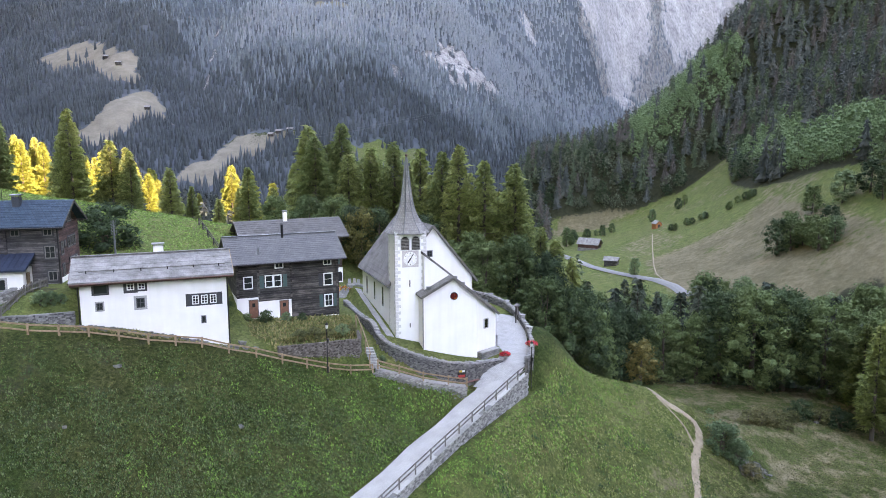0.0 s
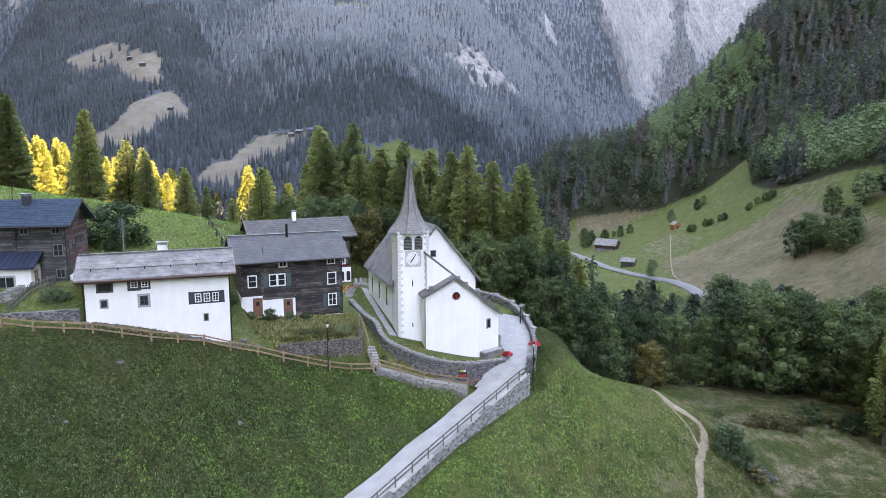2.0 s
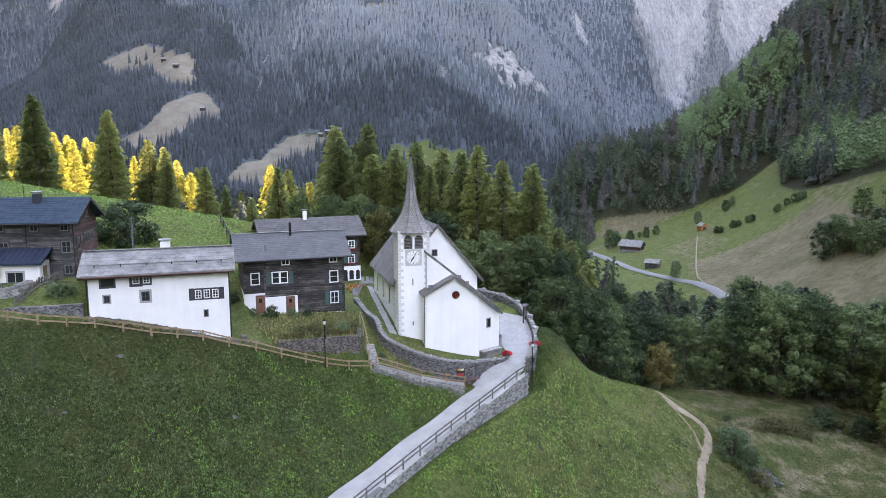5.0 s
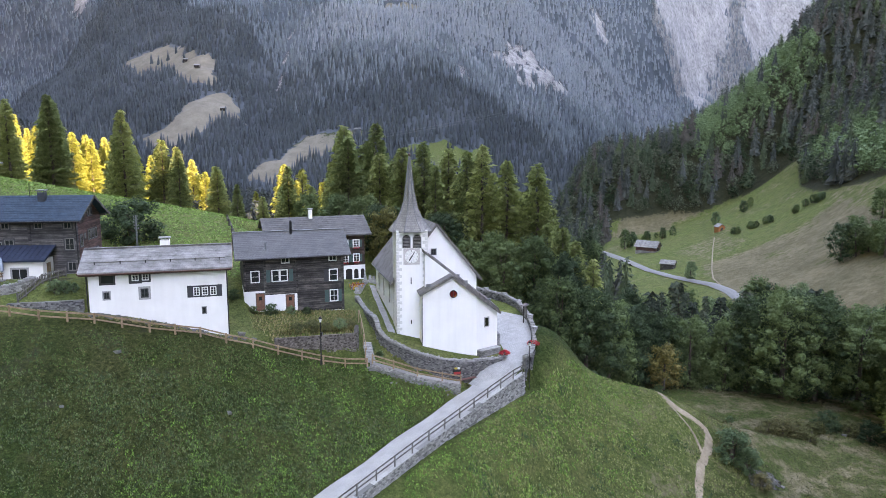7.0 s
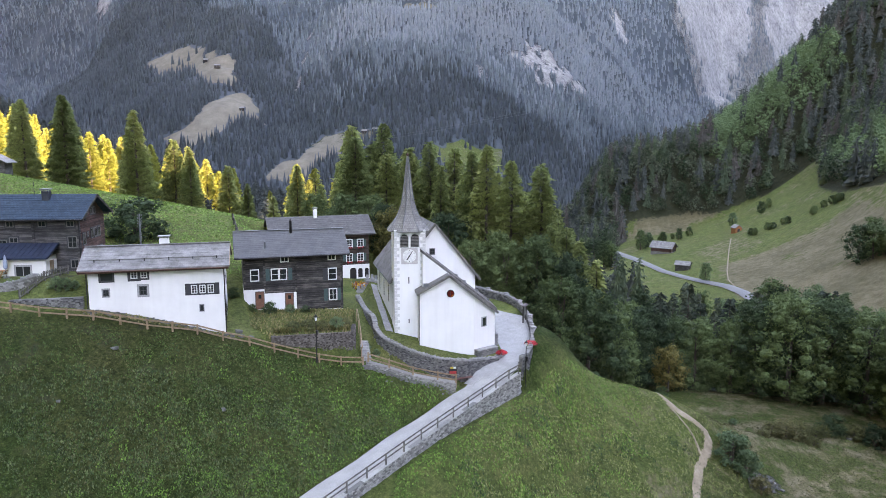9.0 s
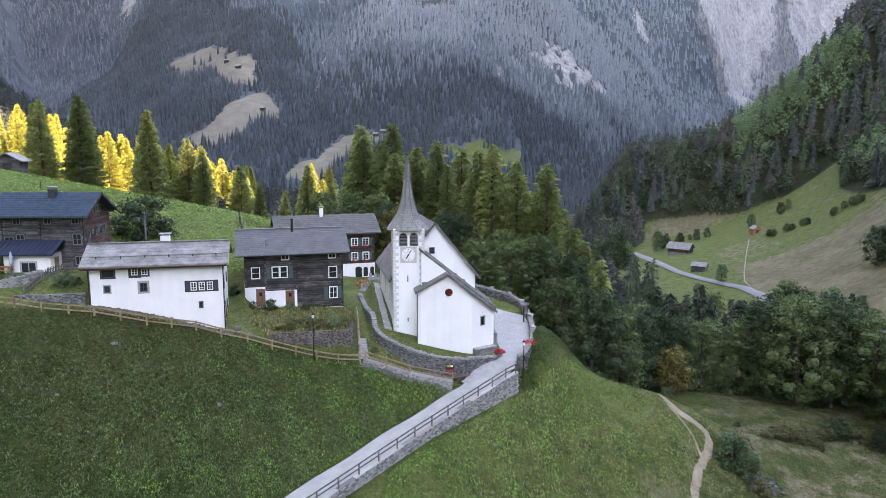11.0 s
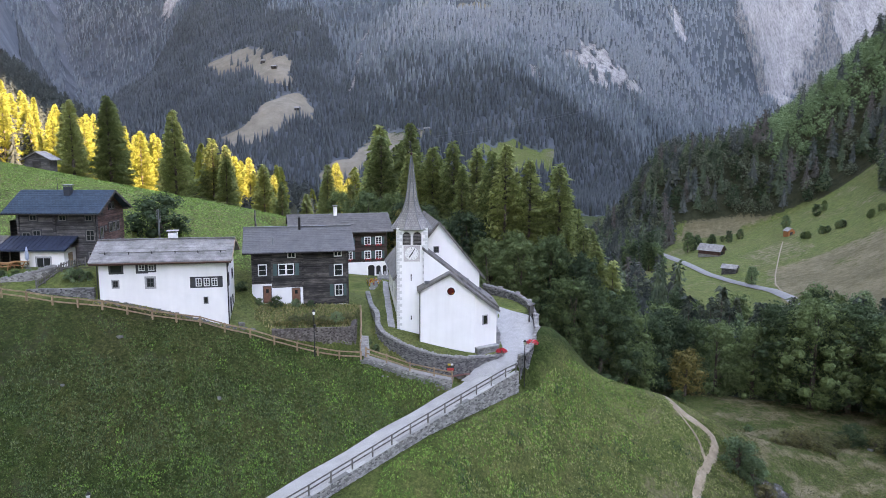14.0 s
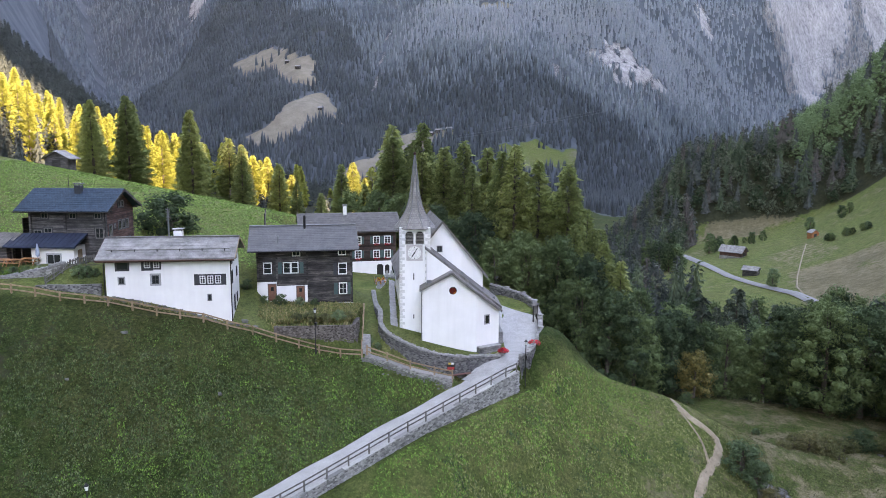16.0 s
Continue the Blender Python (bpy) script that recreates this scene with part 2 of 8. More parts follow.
L_LARCH = foliage("larch_needles", [(0.140, 0.190, 0.062), (0.210, 0.265, 0.084), (0.28, 0.33, 0.108)], shine=0.4, own=0.2)
L_LARCH_GOLD = foliage("golden_larch_needles", [(0.22, 0.245, 0.055), (0.29, 0.32, 0.075), (0.37, 0.385, 0.11)], shine=0.45, own=0.2, cool=1.0)
L_DARK = foliage("dark_conifer_needles", [(0.030, 0.047, 0.032), (0.054, 0.077, 0.049), (0.090, 0.116, 0.068)], shine=0.15)
L_LEAF = foliage("broad_leaves", [(0.028, 0.056, 0.028), (0.056, 0.098, 0.042), (0.086, 0.138, 0.056), (0.118, 0.176, 0.070)], shine=0.25, own=0.2, vary=0.7, cool=1.05)
L_LEAF_LIGHT = foliage("light_green_leaves", [(0.080, 0.136, 0.062), (0.118, 0.186, 0.082), (0.160, 0.235, 0.104)])
L_LEAF_AUTUMN = foliage("turning_leaves", [(0.10, 0.11, 0.032), (0.16, 0.15, 0.042), (0.21, 0.18, 0.055)])
L_LEAF_GREY = foliage("grey_green_leaves", [(0.060, 0.084, 0.056), (0.088, 0.114, 0.074), (0.125, 0.150, 0.100)], cool=1.05)
# mountain needles: distance haze is mixed into their colours, more with height
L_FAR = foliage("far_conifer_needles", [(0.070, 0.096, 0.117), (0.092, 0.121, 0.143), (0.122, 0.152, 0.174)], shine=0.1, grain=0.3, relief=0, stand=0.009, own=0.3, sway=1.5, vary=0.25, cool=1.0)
L_FAR_LOW = foliage("low_forest_needles", [(0.040, 0.053, 0.062), (0.056, 0.072, 0.083), (0.080, 0.098, 0.108)], shine=0.1, grain=0.3, relief=0, stand=0.009, own=0.3, sway=1.5, vary=0.25, cool=1.0)
L_HIGH = foliage("hazed_high_needles", [(0.122, 0.150, 0.177), (0.148, 0.178, 0.206), (0.180, 0.210, 0.236)], shine=0.1, grain=0.3, relief=0, stand=0.009, own=0.4, sway=1.4, vary=0.3, cool=1.0)
L_HILL = foliage("dusky_pine_needles", [(0.046, 0.060, 0.056), (0.084, 0.100, 0.090), (0.122, 0.136, 0.120)], shine=0.2, grain=0.8, relief=0, own=0.1, stand=0.11, sway=1.8, vary=0.3, cool=1.05)
L_HILL_LIGHT = foliage("pale_green_hillside_leaves", [(0.072, 0.134, 0.060), (0.110, 0.185, 0.078), (0.148, 0.230, 0.098)], grain=0.9, relief=0, own=0.15, stand=0.09, sway=1.4, vary=0.4)
L_HILL_GREEN = foliage("hillside_larch_needles", [(0.072, 0.105, 0.064), (0.120, 0.160, 0.088), (0.175, 0.220, 0.115)], shine=0.25, grain=0.8, relief=0, own=0.1, stand=0.11, sway=1.8, vary=0.3, cool=1.05)
L_HILL_BROWN = foliage("weathered_pine_needles", [(0.098, 0.092, 0.082), (0.130, 0.120, 0.105), (0.180, 0.160, 0.138)], shine=0.2, grain=0.8, relief=0, own=0.1, stand=0.11, sway=1.6, vary=0.3, cool=1.05)
L_SHRUB = foliage("dry_shrub", [(0.085, 0.105, 0.042), (0.130, 0.135, 0.058), (0.175, 0.155, 0.075)], cool=1.05)
L_GRASS = foliage("meadow_blades", [(0.017, 0.032, 0.009), (0.032, 0.062, 0.016), (0.060, 0.104, 0.029), (0.11, 0.13, 0.055)], relief=0, own=0.95, shine=0.15)
L_SLOPEGRASS = foliage("slope_blades", [(0.078, 0.112, 0.030), (0.116, 0.150, 0.042), (0.155, 0.178, 0.060), (0.21, 0.21, 0.095)], relief=0, own=0.95, shine=0.15, cool=1.05)
L_UPGRASS = foliage("upper_meadow_blades", [(0.108, 0.205, 0.038), (0.132, 0.240, 0.046), (0.165, 0.275, 0.060)], relief=0, own=0.95, shine=0.15)
L_WEED = foliage("weed_leaves", [(0.026, 0.064, 0.015), (0.046, 0.098, 0.023), (0.074, 0.138, 0.036), (0.105, 0.092, 0.045)], relief=0, own=0.95, shine=0.15, cool=1.0)
L_SLOPEWEED = foliage("dock_and_nettle_leaves", [(0.042, 0.112, 0.020), (0.080, 0.180, 0.032), (0.135, 0.25, 0.055)], relief=0, own=0.95, shine=0.15, cool=0.9)
L_FIELD = foliage("short_dry_grass", [(0.062, 0.068, 0.030), (0.092, 0.094, 0.044), (0.135, 0.120, 0.065)], relief=0, own=0.95, shine=0.15, cool=1.0)
L_DARKWEED = foliage("dark_nettle_leaves", [(0.024, 0.050, 0.020), (0.040, 0.078, 0.030), (0.062, 0.105, 0.042)], relief=0, own=0.95, shine=0.15, cool=0.95)
L_DRYGRASS = foliage("tall_dry_grass", [(0.095, 0.120, 0.040), (0.185, 0.175, 0.065), (0.30, 0.25, 0.13)], relief=0, own=0.95, cool=1.0)


def ground_mat():
    """Meadow, dry grass, bare rock and forest floor, as the ground's own cover tells."""
    m, t, b = node_mat("meadow_ground")
    v = world_pos(t)
    at = t.nodes.new("ShaderNodeAttribute")
    at.attribute_name = "cover"
    sep = t.nodes.new("ShaderNodeSeparateColor")
    t.links.new(at.outputs["Color"], sep.inputs[0])
    n0 = noise_of(t, v, 0.045, 5, 0.65)
    n1 = noise_of(t, v, 0.35, 6, 0.7)
    n2 = noise_of(t, v, 3.2, 4, 0.7)
    n3 = noise_of(t, v, 11.0, 2, 0.6)
    grass = ramp(t, n1, [(0.3, (0.012, 0.024, 0.007)), (0.48, (0.023, 0.042, 0.011)), (0.7, (0.047, 0.059, 0.020))])
    rust = ramp(t, n0, [(0.42, (0, 0, 0)), (0.68, (1, 1, 1))])
    half = t.nodes.new("ShaderNodeMath")
    half.operation = "MULTIPLY"
    half.inputs[1].default_value = 0.4
    t.links.new(rust, half.inputs[0])
    grass = blend(t, half.outputs[0], grass, ramp(t, n2, [(0.3, (0.052, 0.048, 0.020)), (0.7, (0.115, 0.088, 0.045))]))
    grass = blend(t, 1.0, grass, ramp(t, n2, [(0.3, (0.4, 0.45, 0.42)), (0.52, (1, 1, 1)), (0.72, (1.75, 1.6, 1.5))]), "MULTIPLY")
    grass = blend(t, 1.0, grass, ramp(t, n3, [(0.34, (0.6, 0.6, 0.6)), (0.5, (1, 1, 1)), (0.66, (1.45, 1.5, 1.4))]), "MULTIPLY")
    lush = ramp(t, n1, [(0.28, (0.050, 0.080, 0.024)), (0.5, (0.096, 0.128, 0.038)), (0.72, (0.165, 0.166, 0.066))])
    lush = blend(t, 1.0, lush, ramp(t, n2, [(0.3, (0.45, 0.5, 0.5)), (0.52, (1, 1, 1)), (0.75, (1.6, 1.5, 1.4))]), "MULTIPLY")
    lush = blend(t, 1.0, lush, ramp(t, n3, [(0.34, (0.65, 0.65, 0.65)), (0.5, (1, 1, 1)), (0.66, (1.35, 1.35, 1.3))]), "MULTIPLY")
    lush = blend(t, half.outputs[0], lush, ramp(t, n2, [(0.3, (0.075, 0.078, 0.035)), (0.7, (0.150, 0.135, 0.070))]))
    grass = blend(t, at.outputs["Alpha"], grass, lush)
    dry = ramp(t, n1, [(0.3, (0.100, 0.092, 0.052)), (0.5, (0.145, 0.127, 0.080)), (0.75, (0.205, 0.176, 0.118))])
    dry = blend(t, 1.0, dry, ramp(t, n2, [(0.2, (0.7, 0.7, 0.7)), (0.8, (1.25, 1.25, 1.25))]), "MULTIPLY")
    dry = blend(t, 1.0, dry, ramp(t, n0, [(0.3, (0.7, 0.74, 0.68)), (0.7, (1.2, 1.15, 1.15))]), "MULTIPLY")
    rk = noise_of(t, world_pos(t, (0.02, 0.02, 0.006)), 1.0, 8, 0.75)
    rock = ramp(t, rk, [(0.3, (0.18, 0.18, 0.19)), (0.45, (0.29, 0.285, 0.29)), (0.58, (0.36, 0.35, 0.355)), (0.7, (0.45, 0.44, 0.44))])
    rock = blend(t, 1.0, rock, ramp(t, noise_of(t, world_pos(t, (0.09, 0.09, 0.05)), 1.0, 5, 0.75), [(0.32, (0.5, 0.52, 0.55)), (0.5, (1, 1, 1)), (0.7, (1.3, 1.3, 1.3))]), "MULTIPLY")
    floor = ramp(t, n1, [(0.3, (0.016, 0.021, 0.012)), (0.7, (0.042, 0.044, 0.026))])
    far = t.nodes.new("ShaderNodeSeparateXYZ")
    t.links.new(v, far.inputs[0])
    km = t.nodes.new("ShaderNodeMath")
    km.operation = "DIVIDE"
    km.inputs[1].default_value = 2000
    t.links.new(far.outputs[1], km.inputs[0])
    # floor of the high forest: bluish and paler, with haze in its colour
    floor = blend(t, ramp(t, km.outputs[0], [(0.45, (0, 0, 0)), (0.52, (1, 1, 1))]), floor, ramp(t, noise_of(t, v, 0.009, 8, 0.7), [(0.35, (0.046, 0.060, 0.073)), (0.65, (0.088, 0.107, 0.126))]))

    high = ramp(t, noise_of(t, v, 0.03, 7, 0.75), [(0.3, (0.125, 0.113, 0.088)), (0.5, (0.168, 0.153, 0.125)), (0.7, (0.215, 0.196, 0.165))])
    dry = blend(t, ramp(t, km.outputs[0], [(0.45, (0, 0, 0)), (0.52, (1, 1, 1))]), dry, high)

    def mask(sock):
        a = t.nodes.new("ShaderNodeMath")
        a.operation = "ADD"
        t.links.new(sock, a.inputs[0])
        t.links.new(n1, a.inputs[1])
        return ramp(t, a.outputs[0], [(0.85, (0, 0, 0)), (1.0, (1, 1, 1))])

    c = blend(t, mask(sep.outputs[0]), grass, dry)
    c = blend(t, mask(sep.outputs[2]), c, floor)
    c = blend(t, mask(sep.outputs[1]), c, rock)
    t.links.new(c, b.inputs["Base Color"])
    b.inputs["Roughness"].default_value = 0.95
    b.inputs["Specular IOR Level"].default_value = 0.1
    crag = t.nodes.new("ShaderNodeMath")
    crag.operation = "MULTIPLY_ADD"
    crag.inputs[1].default_value = 28.0
    lift = t.nodes.new("ShaderNodeMath")
    lift.operation = "MULTIPLY"
    t.links.new(mask(sep.outputs[1]), lift.inputs[0])
    t.links.new(rk, lift.inputs[1])
    t.links.new(lift.outputs[0], crag.inputs[0])
    t.links.new(n2, crag.inputs[2])
    bump(t, b, crag.outputs[0], 1.0, 0.35)
    return m


M_GROUND = ground_mat()

# ---------------------------------------------------------------- helpers for meshes
def softplus(v):
    return np.logaddexp(0.0, v)


def sig(v):
    return 1.0 / (1.0 + np.exp(-np.clip(v, -40, 40)))


def smax(a, b, k):
    return k * np.logaddexp(a / k, b / k)


def sstep(v):
    v = np.clip(v, 0.0, 1.0)
    return v * v * (3 - 2 * v)


def waves(x, y, size, seed, octaves=4):
    """Rolling uneven relief between about -1 and 1, made of crossed sines."""
    rng = np.random.RandomState(seed)
    z = 0.0 * x
    amp, f = 1.0, 2 * math.pi / size
    for o in range(octaves):
        w = 0.0 * x
        for i in range(4):
            a, p, q = rng.rand(3) * 2 * math.pi
            w = w + np.sin(f * (x * math.cos(a) + y * math.sin(a)) + p + 1.3 * np.sin(f * 0.6 * (x * math.sin(a) - y * math.cos(a)) + q))
        z = z + amp * w / 4
        amp, f = amp * 0.5, f * 1.93
    return z


# ---------------------------------------------------------------- the shape of the land
def hill(x, y):
    gx = -0.29 * (x + 18.5) - 1.1 * (softplus((x + 30) / 5) - softplus(11.5 / 5))
    edge = 75 + 0.45 * x + (6.5 - 0.1 * np.clip(x - 10, 0, 30)) * sig((x - 8.5) / 0.9) * sig((33 - x) / 3)
    s = 0.13 - 0.68 * sig((x - 5 - 0.42 * np.maximum(y - 88, 0)) / 3)
    z = -2.4 + gx + 0.5 * (y - 58.9) + (s - 0.5) * 1.2 * softplus((y - edge) / 1.2)
    z = z + 4.3 * np.exp(-((x - 10.5) / 5) ** 2) * sig((y - 79) / 1.6) * sig((98 - y) / 3)
    z = z - 0.50 * 8 * softplus((y - 114 + 0.10 * np.minimum(x + 40, 0)) / 8)
    return z


def field(x, y):
    z = -18 + 0.08 * (y - 105) - 0.05 * (x - 45) - 0.75 * 6 * softplus((y - 121) / 6)
    return z - 1.5 * softplus(26 - x)


def right_valley(x, y):
    s = x - (60 + 0.1 * (y - 280)) - 0.35 * np.maximum(y - 850, 0)
    q = np.clip(s, 0, 107)
    # beyond view the ridge is made steeper to keep sun off village and mountain
    z = -40 + 0.0042 * q * q + 0.9 * np.clip(s - 107, 0, 250) + 1.4 * np.maximum(s - 357, 0)
    z = z - 0.35 * 8 * softplus(-s / 8) - 25 * sig((205 - y) / 14) * sig((130 - x) / 20)
    spur = (50 + 0.14 * np.clip(x - 110, 0, 200)) * sstep((x - 5) / 75) * sstep((y - 505) / 70) - 0.35 * np.maximum(y - 640, 0)
    z = z + np.maximum(spur, -60 + 0 * x)
    # made-up gap cut in the unseen ridge to let sun onto the larches
    gx, gy = x + 190, y - 285
    along = 0.90 * gx - 0.436 * gy
    across = 0.436 * gx + 0.90 * gy
    gap = -24 + math.tan(radians(15.0)) * along + (np.maximum(np.abs(across + 37) - 57, 0) / 0.5) ** 2
    low = -42 + math.tan(radians(15.0)) * along + (np.maximum(np.abs(across - 10) - 38, 0) / 0.5) ** 2
    return np.where(along > 330, np.minimum(z, np.minimum(gap, low)), z)


def left_rise(x, y):
    u = -x - 0.55 * y
    return -4 + 0.16 * np.maximum(u, 0) + 0.0014 * np.maximum(u, 0) ** 2 - 0.25 * np.maximum(-u, 0) - 0.3 * 20 * softplus((y - 620) / 20)


FOOT_X = [-4000, -1750, -1120, -800, -600, -440, -264, -37, 115, 287, 420, 845, 1400, 4000]
FOOT_Y = [3200, 2120, 1440, 1270, 1225, 1310, 1280, 1490, 1720, 2150, 2450, 3250, 3700, 4200]


def mountain(x, y):
    foot = sum(np.interp(x + d, FOOT_X, FOOT_Y) for d in (-60, -30, 0, 30, 60)) / 5
    r = y - foot
    z = 0.60 * r + 34 * waves(x, y, 620, 5, 4) * sstep(r / 300)
    z = z + 13 * waves(x, y, 210, 15, 3) * sstep((r - 60) / 250)
    # the stream's gully between the two massifs
    d = (x + 500) * 0.965 + (y - 1450) * 0.264
    z = z - 110 * np.exp(-(d / (90 + 0.05 * np.maximum(r, 0))) ** 2) * sstep((r + 40) / 400)
    z = z + 1.6 * np.maximum(r - 420, 0) * sstep((x - 350) / 450)
    z = z + 0.7 * np.maximum(r - 450, 0) * sstep((-x - 900) / 500)
    return np.minimum(z, 1500)


def inside(x, y, poly, soft):
    """1 within a plan outline, 0 outside, with a soft border of the given width."""
    best = np.full(np.shape(x), 1e9)
    odd = np.zeros(np.shape(x), bool)
    for (ax, ay), (bx, by) in zip(poly, poly[1:] + poly[:1]):
        dx, dy = bx - ax, by - ay
        k = np.clip(((x - ax) * dx + (y - ay) * dy) / (dx * dx + dy * dy), 0, 1)
        best = np.minimum(best, np.hypot(x - ax - k * dx, y - ay - k * dy))
        cross = (ay > y) != (by > y)
        odd ^= cross & (x < dx * (y - ay) / (dy if abs(dy) > 1e-9 else 1e-9) + ax)
    return sstep(0.5 + np.where(odd, best, -best) / soft)


ROAD_A, ROAD_DIR = (7.46, 75.3), (0.5597, 0.8287)      # the road's outer edge, running uphill


def road_along(x, y):
    rx, ry = x - ROAD_A[0], y - ROAD_A[1]
    return rx * ROAD_DIR[0] + ry * ROAD_DIR[1], rx * ROAD_DIR[1] - ry * ROAD_DIR[0]


def road_level(s):
    return np.interp(s, [-70, -26.9, -15, -7, 0, 3], [-15.2, -8.45, -6.15, -4.75, -3.55, -3.1])


YARD = [(-14.5, 99), (-9.9, 84), (-8.5, 77.7), (-7.0, 75.9), (-5.0, 74.8), (-1.9, 74.3), (1.4, 75.0), (4.2, 77.3), (6.4, 78.4), (8.7, 77.7), (9.7, 80), (10.1, 83), (10.2, 87),
        (9.9, 91), (9.2, 95), (8.4, 98.2), (6.3, 102), (3.4, 104.6), (-4, 106)]
GARDEN = [(-16.8, 68.5), (-9.7, 72.5), (-10.4, 76), (-12, 83), (-24, 78), (-20.5, 70.5)]
BACK = [(-11.5, 85), (-18, 91), (-27, 101), (-36, 108), (-28, 124), (-10, 120), (-2, 103), (-9.3, 90)]
PLOT = [(-54, 60.2), (-46, 61.0), (-41.0, 61.0), (-34.6, 62.6), (-36.5, 69.5), (-39, 74), (-58, 72)]


def yard_level(x, y):
    z = 0.15 - 0.29 * (x + 6.3) + 0.015 * (y - 79)
    east = -3.0 + 0.15 * np.minimum(y - 77.6, 15) + 0.02 * np.maximum(y - 92.6, 0) + 0 * x
    return smax(z, east, 0.4)


def land(x, y):
    x, y = np.asarray(x, float), np.asarray(y, float)
    z = smax(hill(x, y), field(x, y), 0.9)
    far = smax(left_rise(x, y), right_valley(x, y), 6)
    far = smax(far, mountain(x, y), 6)
    far = smax(far, -85 + 0 * x, 8)
    far = far - 60 * sig((118 - np.hypot(x - 0, (y - 40))) / 8) * sig((75 - x) / 6)
    z = smax(z, far, 1.5)
    near = (np.abs(x) < 80) & (np.abs(y - 75) < 60)
    if np.any(near):
        z = z + np.where(near, 0.12 * waves(x, y, 9, 11, 3) * sstep((95 - np.hypot(x, y - 70)) / 20), 0)
        # the bank on which the fence and the white house stand
        over = y - 65.5 - 0.42 * (x + 21.4)
        k = sstep((over - 0.3) / 1.5)
        z = z + 0.95 * ((1 - k) * sig((-20.5 - x) / 1.5) + k * sig((-27 - x) / 2)) * sstep((y - 47) / 9) * sstep((8 - over) / 3)
        k = inside(x, y, BACK, 6.0)
        z = z * (1 - k) + k * (1.5 - 0.055 * (y - 86) - 0.12 * np.minimum(x + 20, 0))
        k = inside(x, y, PLOT, 1.5)
        z = z * (1 - k) + k * np.where(x < -41.2, 7.6 + 0.85 * sstep((y - 61.5 - 0.3 * (x + 45)) / 3), 7.2 + 1.25 * sstep((y - 61.6 - 0.25 * (x + 38)) / 4.5))
        k = inside(x, y, GARDEN, 0.5)
        z = z * (1 - k) + k * (2.3 - 0.06 * (x + 13))
        # the bank that carries the sloping path between the steps and the lane
        d = y - np.interp(x, [-7.6, -5.35, -2.8, -0.1, 1.9], [71.3, 71.9, 72.4, 72.75, 73.05])
        k = sstep((d + 3.4) / 3.0) * sstep((2.4 - d) / 0.8) * sstep((x + 9.4) / 1.4) * sstep((3.0 - x) / 1.4)
        z = z * (1 - k) + k * (np.interp(x, [-7.6, -5.35, -2.8, -0.1, 1.9], [-0.95, -1.75, -2.65, -3.2, -3.55]) - 0.42)
        s, d = road_along(x, y)
        lev = road_level(s)
        drop = np.interp(s, [-30, -12, -2, 3], [0.95, 1.1, 2.1, 2.6])
        run = sstep((5.5 - s) / 2) * sstep((s + 68) / 5)
        k = sstep(1 - d / 10) * (d > 0.1)
        out = z * (1 - k) + k * (lev - drop)
        k = sstep(1 + (d + 3.05) / 1.4)
        bed = np.where(d > 0.1, out, z * (1 - k) + k * (lev - 0.12))
        z = z * (1 - run) + bed * run
        # the spur's shoulder beyond the court, raised and lowered to fit the camera's view
        z = z + 0.8 * np.exp(-((x - 13.6) / 2.6) ** 2 - ((y - 85.5) / 4.5) ** 2) - 0.9 * np.exp(-((x - 20.5) / 3.5) ** 2 - ((y - 88) / 4.5) ** 2)
        k = inside(x, y, YARD, 0.7)
        z = z * (1 - k) + k * yard_level(x, y)
        # the footpath's shallow trough
        px = np.interp(y, [60, 76, 81.7, 85.3, 87.6], [26, 28.7, 30.1, 31.9, 33.0])
        z = z - 0.25 * np.exp(-((x - px) / 0.8) ** 2) * sstep((88.5 - y) / 2) * (y > 55)
    return z


def ground_z(x, y):
    return float(land(x, y))


def sheet_axis(n, mid, a, lo, hi):
    u = np.linspace(math.asinh((lo - mid) / a), math.asinh((hi - mid) / a), n)
    return mid + a * np.sinh(u)

# ---------------------------------------------------------------- mesh helpers
def mesh_object(name, bm, material, parent=None, label=""):
    me = bpy.data.meshes.new(name)
    bm.to_mesh(me)
    bm.free()
    if material:
        me.materials.append(material)
    ob = new(name, me)
    if parent:
        ob.parent = parent
    if label:
        ob["label"] = label
    return ob


SPACE = {"at": Matrix.Identity(4)}     # where the parts now being made stand within their thing


def part(name, bm, material, parent, label=""):
    bm.transform(SPACE["at"])
    return mesh_object(name, bm, material, parent, label)


def thing(name, m, label, category, group="", kind=""):
    ob = new(name)
    ob.empty_display_size = 0.3
    ob.matrix_world = m
    return tagged(ob, label, category, group, kind)


def box(bm, x0, y0, z0, x1, y1, z1):
    v = [bm.verts.new(p) for p in ((x0, y0, z0), (x1, y0, z0), (x1, y1, z0), (x0, y1, z0), (x0, y0, z1), (x1, y0, z1), (x1, y1, z1), (x0, y1, z1))]
    for f in ((3, 2, 1, 0), (4, 5, 6, 7), (0, 1, 5, 4), (1, 2, 6, 5), (2, 3, 7, 6), (3, 0, 4, 7)):
        bm.faces.new([v[i] for i in f])
    return bm


def solid(bm, bottom, top):
    """A closed body between two outlines of as many corners."""
    a = [bm.verts.new(p) for p in bottom]
    b = [bm.verts.new(p) for p in top]
    n = len(a)
    bm.faces.new(a[::-1])
    bm.faces.new(b)
    for i in range(n):
        bm.faces.new((a[i], a[(i + 1) % n], b[(i + 1) % n], b[i]))
    return bm


def slab(bm, pts, thick):
    """A sheet of the given thickness below an outline in space."""
    return solid(bm, [(x, y, z - thick) for x, y, z in pts], pts)


